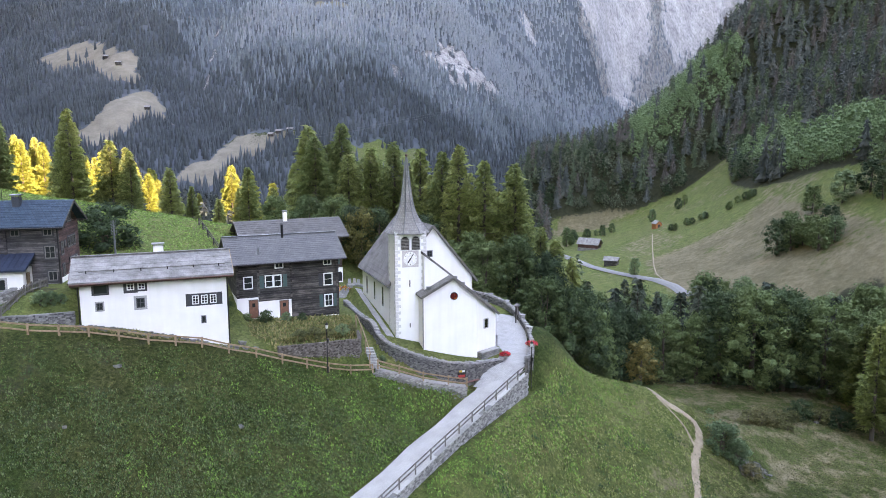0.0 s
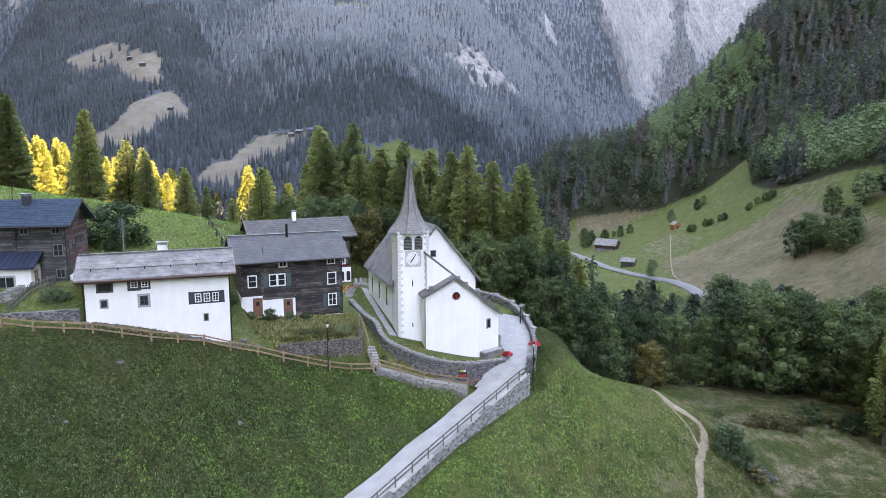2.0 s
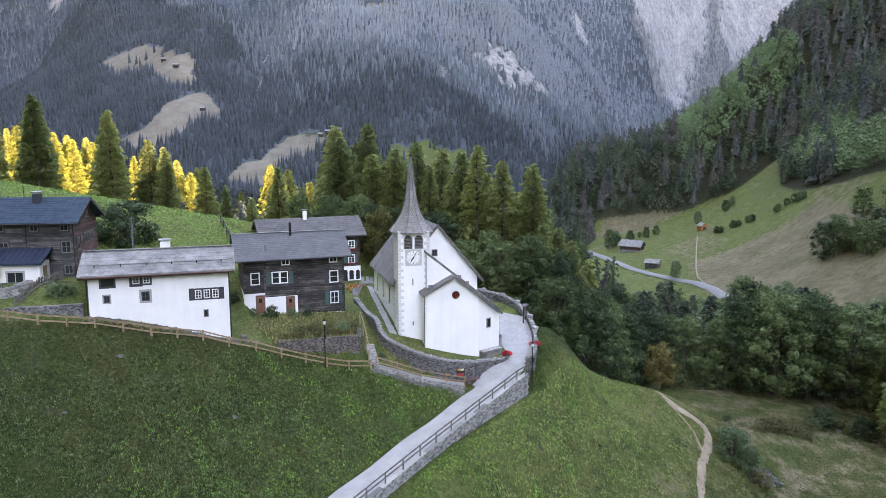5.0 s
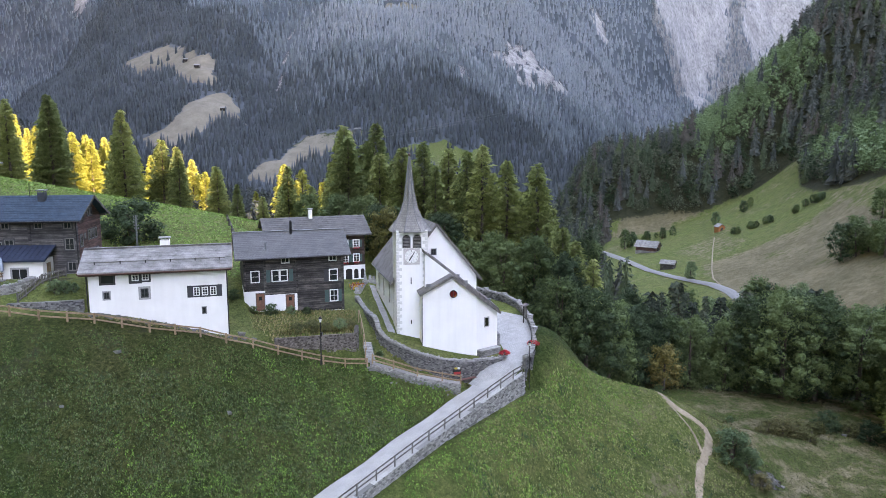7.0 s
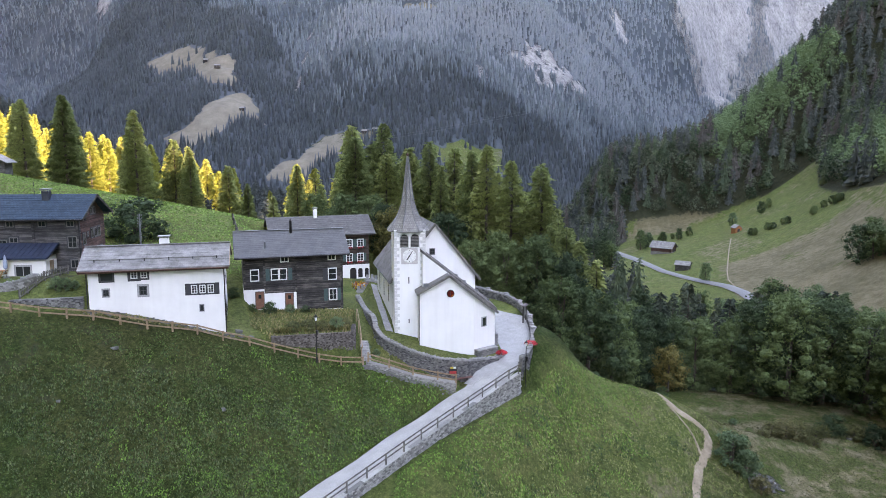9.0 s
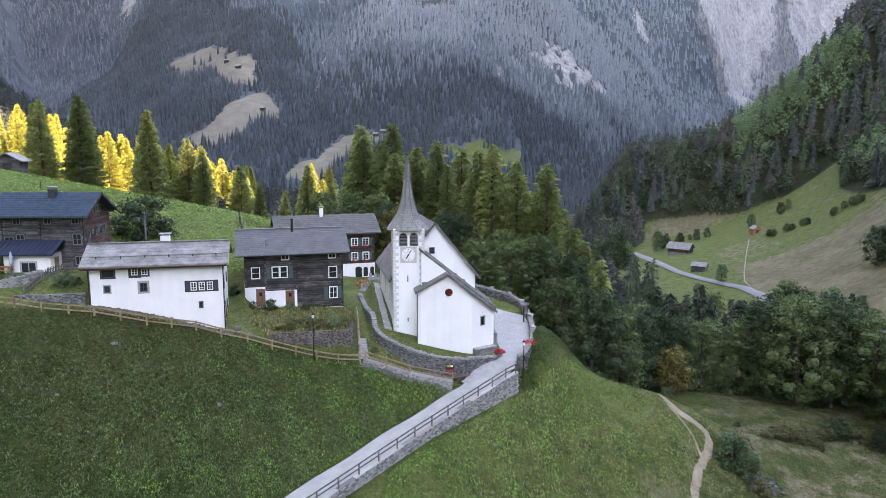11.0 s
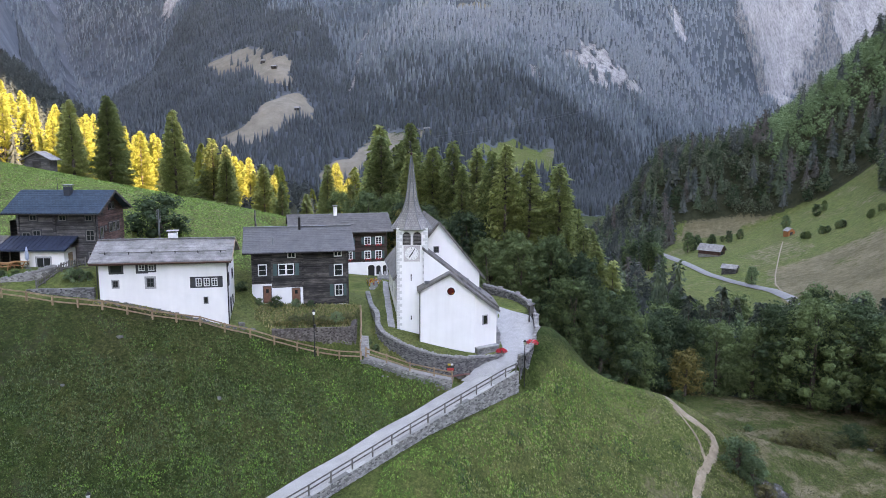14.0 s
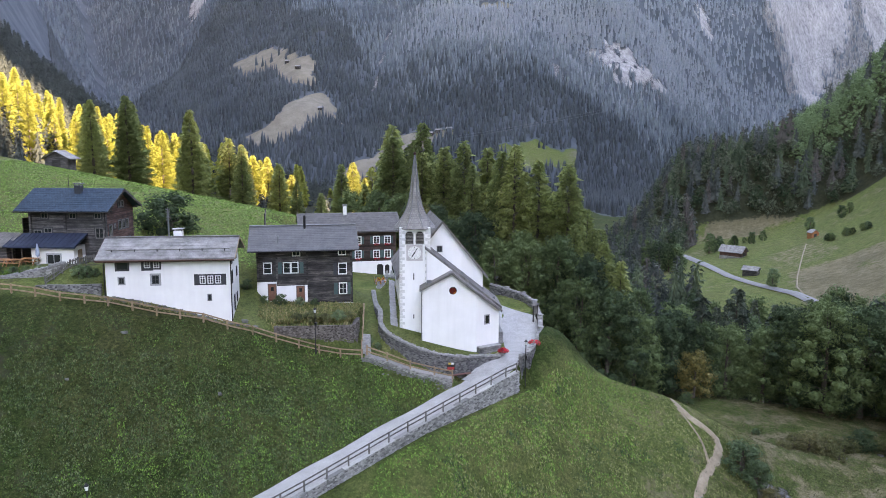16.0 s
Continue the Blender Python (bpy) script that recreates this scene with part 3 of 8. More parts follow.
def gable_body(bm, prof, y0, y1):
    """A body with the profile prof in x-z, from y0 to y1."""
    return solid(bm, [(x, y0, z) for x, z in prof][::-1], [(x, y1, z) for x, z in prof][::-1])


def rod(bm, a, b, r0, r1=None, n=8):
    a, b = Vector(a), Vector(b)
    r1 = r0 if r1 is None else r1
    q = (b - a).to_track_quat("Z", "Y")
    ring = [Vector((math.cos(2 * math.pi * i / n), math.sin(2 * math.pi * i / n), 0)) for i in range(n)]
    return solid(bm, [a + q @ (r0 * v) for v in ring], [b + q @ (r1 * v) for v in ring])


def beam(bm, a, b, w, h):
    """A squared timber from a to b, w wide and h high."""
    a, b = Vector(a), Vector(b)
    d = (b - a).normalized()
    side = Vector((d.y, -d.x, 0))
    side = side.normalized() * (w / 2) if side.length > 1e-6 else Vector((w / 2, 0, 0))
    up = side.cross(d).normalized() * (h / 2)
    return solid(bm, [a - side - up, a + side - up, a + side + up, a - side + up], [b - side - up, b + side - up, b + side + up, b - side + up])


def lathe(bm, prof, n=12, centre=(0, 0), turn=0.0, square=0.0):
    """A body turned about an upright axis; square draws its rings out towards a square."""
    rings = []
    for r, z, sq in prof:
        ring = []
        for i in range(n):
            a = turn + 2 * math.pi * i / n
            c, s = math.cos(a), math.sin(a)
            k = 1 / max(abs(c), abs(s))
            rr = r * ((1 - sq) + sq * k)
            ring.append(bm.verts.new((centre[0] + rr * c, centre[1] + rr * s, z)))
        rings.append(ring)
    for lo, hi in zip(rings, rings[1:]):
        for i in range(n):
            bm.faces.new((lo[i], lo[(i + 1) % n], hi[(i + 1) % n], hi[i]))
    bm.faces.new(rings[0][::-1])
    bm.faces.new(rings[-1])
    return bm


def soup(name, verts, faces, material):
    me = bpy.data.meshes.new(name)
    verts = np.asarray(verts, dtype=np.float32).reshape(-1, 3)
    faces = np.asarray(faces, dtype=np.int32).reshape(-1, 3)
    me.vertices.add(len(verts))
    me.vertices.foreach_set("co", verts.ravel())
    me.loops.add(faces.size)
    me.loops.foreach_set("vertex_index", faces.ravel())
    me.polygons.add(len(faces))
    me.polygons.foreach_set("loop_start", np.arange(0, faces.size, 3, dtype=np.int32))
    me.update(calc_edges=True)
    me.materials.append(material)
    return me


def rough_stone(bm, c, size, rng):
    """One uneven stone: a box with its corners pushed about."""
    x, y, z = c
    v = [bm.verts.new((x + size[0] * (sx + rng.uniform(-0.12, 0.12)), y + size[1] * (sy + rng.uniform(-0.12, 0.12)), z + size[2] * (sz + rng.uniform(-0.1, 0.1))))
         for sz in (-0.5, 0.5) for sx, sy in ((-0.5, -0.5), (0.5, -0.5), (0.5, 0.5), (-0.5, 0.5))]
    for f in ((3, 2, 1, 0), (4, 5, 6, 7), (0, 1, 5, 4), (1, 2, 6, 5), (2, 3, 7, 6), (3, 0, 4, 7)):
        bm.faces.new([v[i] for i in f])


# ---------------------------------------------------------------- what covers the land
def blob(x, y, cx, cy, a, b, turn):
    c, s = math.cos(radians(turn)), math.sin(radians(turn))
    u, w = (x - cx) * c + (y - cy) * s, -(x - cx) * s + (y - cy) * c
    return sstep(1.6 - np.hypot(u / a, w / b) * 1.1 + 0.42 * waves(x, y, a * 0.8, 3, 4))


def streak(x, y, x0, y0, x1, y1, w):
    dx, dy = x1 - x0, y1 - y0
    k = np.clip(((x - x0) * dx + (y - y0) * dy) / (dx * dx + dy * dy), 0, 1)
    return sstep(1.5 - np.hypot(x - x0 - k * dx, y - y0 - k * dy) / w + 0.25 * waves(x, y, w * 3, 8, 2))


CLEARINGS = (
    [(-1000, 1740), (-972, 1808), (-872, 1765), (-764, 1661), (-690, 1625), (-650, 1520), (-712, 1505), (-833, 1625), (-925, 1660)],
    [(-745, 1300), (-674, 1328), (-676, 1398), (-672, 1490), (-631, 1495), (-580, 1494), (-572, 1425), (-600, 1350), (-605, 1280), (-652, 1262)],
    [(-485, 1215), (-455, 1273), (-436, 1344), (-428, 1418), (-350, 1390), (-310, 1350), (-372, 1295), (-402, 1255), (-438, 1212)],
    [(-225, 1350), (-142, 1428), (-50, 1490), (-70, 1415), (-150, 1335)],
)
SCARS = (
    [(-85, 1948), (-28, 2029), (68, 2085), (165, 2090), (110, 1920), (20, 1862), (-58, 1905)],
    [(290, 3160), (330, 3205), (398, 3125), (355, 3040), (290, 2990)],
    [(590, 3800), (610, 3585), (640, 3499), (760, 3595), (870, 3610), (945, 3740), (975, 3832), (1116, 4050), (1140, 4300), (900, 4500)],
    [(560, 4690), (560, 3560), (620, 3440), (780, 3480), (900, 3540), (1010, 3650), (1500, 4000), (2000, 4400), (2000, 4690)],
    [(1215, 4500), (1229, 4305), (1237, 4165), (1280, 4110), (1350, 4200), (1690, 4440), (1710, 4690)],
)


def clearings(x, y):
    wx, wy = x + 14 * waves(x, y, 90, 3, 3), y + 14 * waves(x, y, 90, 4, 3)
    k = np.maximum(blob(x, y, -325, 1988, 52, 18, 4), blob(x, y, -335, 1368, 62, 15, 0))
    for poly in CLEARINGS:
        k = np.maximum(k, inside(wx, wy, poly, 16))
    return k


def rocks(x, y):
    wx, wy = x + 26 * waves(x, y, 110, 44, 4), y + 26 * waves(x, y, 110, 46, 4)
    k = 0.60 * inside(wx, wy, SCARS[0], 60) * sstep(0.95 + 0.8 * waves(x, y, 46, 45, 4))
    for poly, bare in zip(SCARS[1:], (0.62, 1.0, 0.5, 1.0)):
        k = np.maximum(k, bare * inside(wx, wy, poly, 50))
    k = np.maximum(k, 0.5 * streak(x, y, -650, 2130, -570, 1650, 7))
    k = np.maximum(k, streak(x, y, -1830, 2900, -1760, 2860, 45))
    k = np.maximum(k, 0.45 * streak(x, y, -130, 1720, -120, 1690, 16))
    k = np.maximum(k, 0.9 * streak(x, y, -1340, 2210, -1330, 2140, 14))
    # bare crags break through the forest high up
    r = y - np.interp(x, FOOT_X, FOOT_Y)
    crag = 0.85 * sstep((r - 500) / 400) * sstep(3.0 * waves(x, 0.6 * y, 120, 77, 4) - 2.1)
    return np.maximum(k, crag)


def cover(x, y):
    """Dry grass, rock and forest floor, each from 0 to 1."""
    s = x - (60 + 0.1 * (y - 280))
    u = -x - 0.55 * y
    foot = np.interp(x, FOOT_X, FOOT_Y)
    clear, rock = clearings(x, y), rocks(x, y)
    wood = sstep((y - foot + 220 + 330 * sig((x + 20) / 15)) / 60) * (1 - clear)
    spur = sstep((y - 520 + 30 * sig((x - 150) / 20)) / 14) * sstep((x - 40) / 20) * (y < 1100)
    wood = np.maximum(wood, spur)
    wood = np.maximum(wood, sstep((s - 100 - 10 * np.sin(y / 37)) / 10) * (y > 120) * (y < 1100))
    wood = np.maximum(wood, sstep((u - 95) / 20) * (y > 150))
    wood = np.maximum(wood, sstep((y - 150) / 20) * sstep((u + 160) / 30) * sstep((560 - s * 0 - y) / 10) * (x < 50) * 0.8)
    wood = np.maximum(wood, sstep((y - 118) / 5) * sstep((222 - y) / 10) * sstep((x - 5) / 6) * sstep((s * 0 + 140 - x) / 20))
    wood = np.maximum(wood, sstep((y - 104 - 0.2 * (x - 14)) / 4) * sstep((x - 2) / 4) * sstep((30 - x) / 4) * (y < 140))
    wood = np.maximum(wood, sstep((y - 250) / 20) * sstep((-12 - s + 6 * np.sin(y / 19)) / 6) * sstep((s + 120) / 20) * (y < 600) * (1 - blob(x, y, 52, 385, 22, 55, 4)))
    # darker mottling in the lower meadow, stronger towards the left
    wood = np.maximum(wood, (0.30 + 0.1 * waves(x, y, 14, 88, 3)) * sstep((-8 - x) / 22) * (y < 68) * (y > -60) * (x > -90))
    dry = 1.0 * clear * (1 - 0.7 * blob(x, y, -125, 1412, 120, 60, 42)) * (1 - 0.5 * blob(x, y, -340, 1385, 95, 50, 5))
    dry = np.maximum(dry, (0.6 + 0.2 * waves(x, y, 45, 52, 3)) * sstep((s - 22) / 12) * sstep((98 - s) / 8) * sstep((362 - y) / 18) * sstep((y - 180) / 20))
    dry = np.maximum(dry, 0.9 * blob(x, y, 108, 520, 32, 14, 15))
    dry = np.maximum(dry, (0.36 + 0.06 * sstep((y - 92) / 10) + 0.10 * waves(x, y, 9, 71, 3)) * sstep((x - 33) / 5) * sstep((y - 50) / 10) * sstep((125 - y) / 4) * sstep((90 - x) / 4))
    dry = np.maximum(dry, 0.36 * sstep((x - 12) / 12) * sstep((y - 50) / 10) * sstep((110 - y) / 6))
    dry = np.maximum(dry, 0.42 * sstep(0.5 + 0.9 * waves(x, y, 70, 31, 4)) * (y > 200) * (y < 700))
    crest = blob(x, y, 262, 668, 48, 22, 40) * sstep(0.9 + waves(x, y, 30, 61, 3))
    wood = wood * (1 - 0.9 * crest)
    near_rock = 0.45 * blob(x, y, 38.5, 84.5, 3.2, 2.0, 20)
    return dry, np.maximum(np.maximum(rock * (y > 900), near_rock), 0.8 * crest), np.clip(wood, 0, 1) * (1 - rock * (y > 900))


# ---------------------------------------------------------------- ground
xs = sheet_axis(430, -1, 13, -3600, 3600)
ys = np.sort(np.concatenate([sheet_axis(410, 68, 13, -700, 4700), np.linspace(1215, 2110, 62), np.linspace(2150, 4600, 76)]))
GX, GY = np.meshgrid(xs, ys)
GZ = land(GX, GY)
gm = bpy.data.meshes.new("ground")
gid = np.arange(GX.size).reshape(GX.shape)
quads = np.stack([gid[:-1, :-1], gid[:-1, 1:], gid[1:, 1:], gid[1:, :-1]], -1).reshape(-1, 4)
gm.vertices.add(GX.size)
gm.vertices.foreach_set("co", np.stack([GX, GY, GZ], -1).astype(np.float32).ravel())
gm.loops.add(quads.size)
gm.loops.foreach_set("vertex_index", quads.astype(np.int32).ravel())
gm.polygons.add(len(quads))
gm.polygons.foreach_set("loop_start", np.arange(0, quads.size, 4, dtype=np.int32))
gm.update(calc_edges=True)
gm.shade_smooth()
gc = gm.color_attributes.new("cover", "FLOAT_COLOR", "POINT")
gdry, grock, gwood = cover(GX, GY)
glush = sstep((road_along(GX, GY)[1] + 1) / 3) * (0.12 + 0.35 * sstep((GY - 78) / 10) + 0.6 * sstep((36 - GX) / 8)) * (GX < 95) * (GY < 124) + sstep((GY - 74.8 - 0.42 * np.minimum(GX, -8)) / 2) * (GX < 8) * (GY < 420) + 0.32 * sstep((GX + 20) / 16) * (road_along(GX, GY)[1] < 0) * (GY < 76) + 0.9 * (GY > 200) * (GY < 900) + 0.9 * (GY > 1300) * (GY < 1520) * (GX > -260) * (GX < -20)
gc.data.foreach_set("color", np.stack([gdry, grock, gwood, np.clip(glush, 0, 1)], -1).astype(np.float32).ravel())
gm.materials.append(M_GROUND)
tagged(new("ground", gm), "steep green alpine meadow, wooded slopes and mountain sides", "ground", kind="structure")


def strip(name, inner, outer, material, label, lift, edge=0.12):
    """A carriageway or path between two edges given as points in space."""
    bm = bmesh.new()
    rows = []
    for a, b in zip(inner, outer):
        a, b = Vector(a), Vector(b)
        row = [bm.verts.new((p.x, p.y, p.z - d)) for p, d in ((a, edge), (a, 0), (a.lerp(b, 0.33), -lift), (a.lerp(b, 0.66), -lift), (b, 0), (b, edge))]
        rows.append(row)
    for r0, r1 in zip(rows, rows[1:]):
        for i in range(5):
            bm.faces.new((r0[i], r0[i + 1], r1[i + 1], r1[i]))
    ob = mesh_object(name, bm, material)
    return tagged(ob, label, "road" if "road" in name else "path", kind="structure")

# ---------------------------------------------------------------- parts of buildings
def window(parent, x0, z0, x1, z1, y=0.0, frame_m=None, panes=(1, 1), surround=None, border=0.12, side="front", wall=0.0, label=""):
    """A window in a wall that faces -y (front) or +x (right): reveal, sash bars and glass; coordinates in the wall's own plane."""
    def put(bm, a0, c0, a1, c1, d0, d1):
        if side == "front":
            box(bm, a0, y + d0, c0, a1, y + d1, c1)
        else:
            box(bm, wall - d1, a0, c0, wall - d0, a1, c1)
    frame_m = frame_m or M_FRAME
    bm = bmesh.new()
    put(bm, x0, z0, x1, z1, -0.012, 0.05)
    win = part("window", bm, M_GLASS, parent, label)
    bm = bmesh.new()
    t = 0.07
    put(bm, x0 - 0.02, z0 - 0.02, x0 + t, z1 + 0.02, -0.05, 0.03)
    put(bm, x1 - t, z0 - 0.02, x1 + 0.02, z1 + 0.02, -0.05, 0.03)
    put(bm, x0 + t, z1 - t, x1 - t, z1 + 0.02, -0.05, 0.03)
    put(bm, x0 + t, z0 - 0.02, x1 - t, z0 + t, -0.05, 0.03)
    part("sash", bm, frame_m, win)
    nx, nz = panes
    for i in range(1, nx):
        c = x0 + (x1 - x0) * i / nx
        bm = bmesh.new()
        put(bm, c - 0.03, z0 + t, c + 0.03, z1 - t, -0.035, 0.02)
        part("glazing_bar", bm, frame_m, win)
    for i in range(1, nz):
        c = z0 + (z1 - z0) * i / nz
        bm = bmesh.new()
        put(bm, x0 + t, c - 0.02, x1 - t, c + 0.02, -0.03, 0.02)
        part("glazing_bar", bm, frame_m, win)
    if surround:
        for name, a in (("jamb", (x0 - border, z0 - border, x0 - 0.02, z1 + border)), ("jamb", (x1 + 0.02, z0 - border, x1 + border, z1 + border)),
                        ("lintel", (x0 - 0.02, z1 + 0.02, x1 + 0.02, z1 + border)), ("sill", (x0 - 0.02, z0 - border, x1 + 0.02, z0 - 0.02))):
            bm = bmesh.new()
            put(bm, *a, -0.03, 0.04)
            part(name, bm, surround, win)
    return win


def shutter(parent, x0, z0, x1, z1, y=0.0, material=None):
    bm = bmesh.new()
    box(bm, x0, y - 0.07, z0, x1, y - 0.02, z1)
    n = 7
    for i in range(n):
        z = z0 + (z1 - z0) * (i + 0.5) / n
        box(bm, x0 + 0.05, y - 0.085, z - 0.05, x1 - 0.05, y - 0.065, z + 0.04)
    return part("shutter", bm, material or M_SHUTTER, parent)


def log_wall(parent, name, x0, x1, z0, z1, y0, y1, material, along="x", course=0.25, seed=1):
    """A wall of squared logs, each a piece of its own set a little in or out."""
    rng = random.Random(seed)
    n = max(1, round((z1 - z0) / course))
    h = (z1 - z0) / n
    for i in range(n):
        bm = bmesh.new()
        d = rng.uniform(-0.02, 0.03)
        a, b = z0 + i * h, z0 + (i + 1) * h - 0.03
        if along == "x":
            box(bm, x0, y0 - d, a, x1, y1, b)
        else:
            box(bm, x0, y0, a, x1 + d, y1, b)
        part("log", bm, material, parent)


def roof_plane(parent, pts, thick, material, name="roof_slope"):
    bm = bmesh.new()
    slab(bm, pts, thick)
    return part(name, bm, material, parent)


def slate_courses(parent, a, b, c, d, n, material, name="roof_course", lift=0.05):
    """Overlapping courses on a slope: a-b is the eave, d-c the ridge."""
    a, b, c, d = (Vector(p) for p in (a, b, c, d))
    for i in range(n):
        lo, hi = i / n, min(1.0, (i + 1.15) / n)
        p = [a.lerp(d, lo), b.lerp(c, lo), b.lerp(c, hi), a.lerp(d, hi)]
        bm = bmesh.new()
        up = Vector((0, 0, lift))
        solid(bm, [q - Vector((0, 0, 0.03)) for q in p], [p[0] + up, p[1] + up, p[2] + up * 0.3, p[3] + up * 0.3])
        part(name, bm, material, parent)


def chimney(parent, x, y, z0, z1, w, d, material, cap):
    bm = bmesh.new()
    box(bm, x - w / 2, y - d / 2, z0, x + w / 2, y + d / 2, z1)
    ch = part("chimney", bm, material, parent)
    bm = bmesh.new()
    box(bm, x - w / 2 - 0.12, y - d / 2 - 0.12, z1 + 0.18, x + w / 2 + 0.12, y + d / 2 + 0.12, z1 + 0.28)
    for sx in (-1, 1):
        for sy in (-1, 1):
            box(bm, x + sx * w * 0.4 - 0.05, y + sy * d * 0.4 - 0.05, z1, x + sx * w * 0.4 + 0.05, y + sy * d * 0.4 + 0.05, z1 + 0.18)
    part("chimney_cap", bm, cap, ch)
    return ch


def pipe(parent, name, x, y, z0, z1, r, material):
    bm = bmesh.new()
    rod(bm, (x, y, z0), (x, y, z1), r, n=10)
    rod(bm, (x, y, z1 + 0.04), (x, y, z1 + 0.14), r * 1.5, r * 0.6, n=10)
    return part(name, bm, material, parent)


def gutter(parent, a, b, r=0.07, material=None):
    bm = bmesh.new()
    rod(bm, a, b, r, n=6)
    return part("gutter", bm, material or M_COPPER, parent)


# ---------------------------------------------------------------- the church
def build_church():
    ch = thing("church", pose(-6.26, 79.55, 0, 0, 0, 16.8), "white plastered village church with a shingled spire and slate roofs", "church")
    W = 3.72
    bm = bmesh.new()
    box(bm, 0, 0, -1.2, W, W, 12.5)
    tower = part("tower", bm, M_PLASTER, ch, "white plastered square bell tower with grey quoins")
    # corner stones, long and short by turns
    rng = random.Random(4)
    for cx, sx in ((0, 1), (W, -1)):
        z, i = 0.1, 0
        while z < 12.2:
            h = 0.40
            l, s = (0.62, 0.34) if i % 2 else (0.34, 0.62)
            bm = bmesh.new()
            box(bm, min(cx - sx * 0.02, cx + sx * l), -0.02, z, max(cx - sx * 0.02, cx + sx * l), s if sx > 0 else 0.3, z + h - 0.05)
            part("quoin", bm, M_QUOIN, tower)
            z += h
            i += 1
    z, i = 0.1, 0
    while z < 12.2:
        bm = bmesh.new()
        l = 0.62 if i % 2 else 0.34
        box(bm, -0.02, W - l, z, 0.3, W + 0.02, z + 0.35)
        part("quoin", bm, M_QUOIN, tower)
        z += 0.40
        i += 1
    # bell openings with louvres, on the front and both sides
    for x0, x1 in ((0.72, 1.66), (1.98, 2.92)):
        zc, rr = 11.55, (x1 - x0) / 2
        arch = [(x0, 10.45), (x1, 10.45)] + [((x0 + x1) / 2 + rr * math.cos(a), zc + rr * math.sin(a)) for a in np.linspace(0, math.pi, 9)]
        bm = bmesh.new()
        gable_body(bm, arch, -0.015, 0.1)
        op = part("bell_opening", bm, M_DARK, ch)
        ring = [((x0 + x1) / 2 + (rr + 0.1) * math.cos(a), zc + (rr + 0.1) * math.sin(a)) for a in np.linspace(0, math.pi, 9)]
        bm = bmesh.new()
        for (ax, az), (bx, bz), (cx2, cz2), (dx, dz) in zip(ring, ring[1:], arch[3:], arch[2:]):
            solid(bm, [(ax, -0.05, az), (bx, -0.05, bz), (cx2, -0.05, cz2), (dx, -0.05, dz)], [(ax, 0.05, az), (bx, 0.05, bz), (cx2, 0.05, cz2), (dx, 0.05, dz)])
        box(bm, x0 - 0.1, -0.05, 10.4, x0, 0.05, zc)
        box(bm, x1, -0.05, 10.4, x1 + 0.1, 0.05, zc)
        part("stone_arch", bm, M_QUOIN, op)
        for k in range(8):
            z = 10.52 + k * 0.17
            half = rr if z < zc else math.sqrt(max(0.01, rr * rr - (z - zc) ** 2))
            bm = bmesh.new()
            mid = (x0 + x1) / 2
            solid(bm, [(mid - half, -0.07, z), (mid + half, -0.07, z), (mid + half, -0.02, z + 0.07), (mid - half, -0.02, z + 0.07)],
                  [(mid - half, -0.07, z + 0.025), (mid + half, -0.07, z + 0.025), (mid + half, -0.02, z + 0.095), (mid - half, -0.02, z + 0.095)])
            part("louvre", bm, M_WOOD_GREY, op)
    # clock
    cx, cz = 1.80, 9.42
    bm = bmesh.new()
    box(bm, cx - 0.98, -0.03, cz - 0.98, cx + 0.98, 0.05, cz + 0.98)
    clock = part("clock_panel", bm, mottled("clock_panel_paint", (0.42, 0.39, 0.38), (0.55, 0.52, 0.50), 0.5, 6, 0.8), ch, "square painted clock panel with a round white dial")
    bm = bmesh.new()
    rod(bm, (cx, -0.02, cz), (cx, -0.045, cz), 0.80, n=32)
    part("dial", bm, M_FRAME, clock)
    for i in range(12):
        a = math.pi / 6 * i
        bm = bmesh.new()
        beam(bm, (cx + 0.60 * math.sin(a), -0.052, cz + 0.60 * math.cos(a)), (cx + 0.74 * math.sin(a), -0.052, cz + 0.74 * math.cos(a)), 0.07, 0.02)
        part("hour_mark", bm, M_FRAME_DARK, clock)
    for a, l, w in ((0.55, 0.66, 0.08), (3.75, 0.55, 0.13)):
        bm = bmesh.new()
        beam(bm, (cx - 0.12 * math.sin(a), -0.075, cz - 0.12 * math.cos(a)), (cx + l * math.sin(a), -0.075, cz + l * math.cos(a)), w, w)
        part("pointer", bm, M_BLACK, clock)
    for z0, z1 in ((6.1, 6.9), (1.25, 1.75)):
        bm = bmesh.new()
        box(bm, 1.66, -0.02, z0, 1.78, 0.1, z1)
        part("slit", bm, M_DARK, tower)
    # flared spire on a square eave
    bm = bmesh.new()
    prof = [(2.52, 12.28, 0.62), (2.55, 12.36, 0.62), (2.12, 12.95, 0.45), (1.72, 13.5, 0.25), (1.32, 14.2, 0.1), (1.0, 15.0, 0), (0.78, 15.8, 0), (0.58, 17.0, 0), (0.42, 18.4, 0), (0.25, 19.8, 0), (0.07, 21.1, 0)]
    lathe(bm, prof, 8, (W / 2, W / 2), math.pi / 8)
    spire = part("spire", bm, M_SHINGLE, ch, "tall flared spire clad in grey shingles")
    for i in range(8):
        bm = bmesh.new()
        a = math.pi / 8 + i * math.pi / 4
        c, s = math.cos(a), math.sin(a)
        for (r0, z0, q0), (r1, z1, q1) in zip(prof[1:], prof[2:]):
            k0, k1 = (1 - q0) + q0 / max(abs(c), abs(s)), (1 - q1) + q1 / max(abs(c), abs(s))
            ends = []
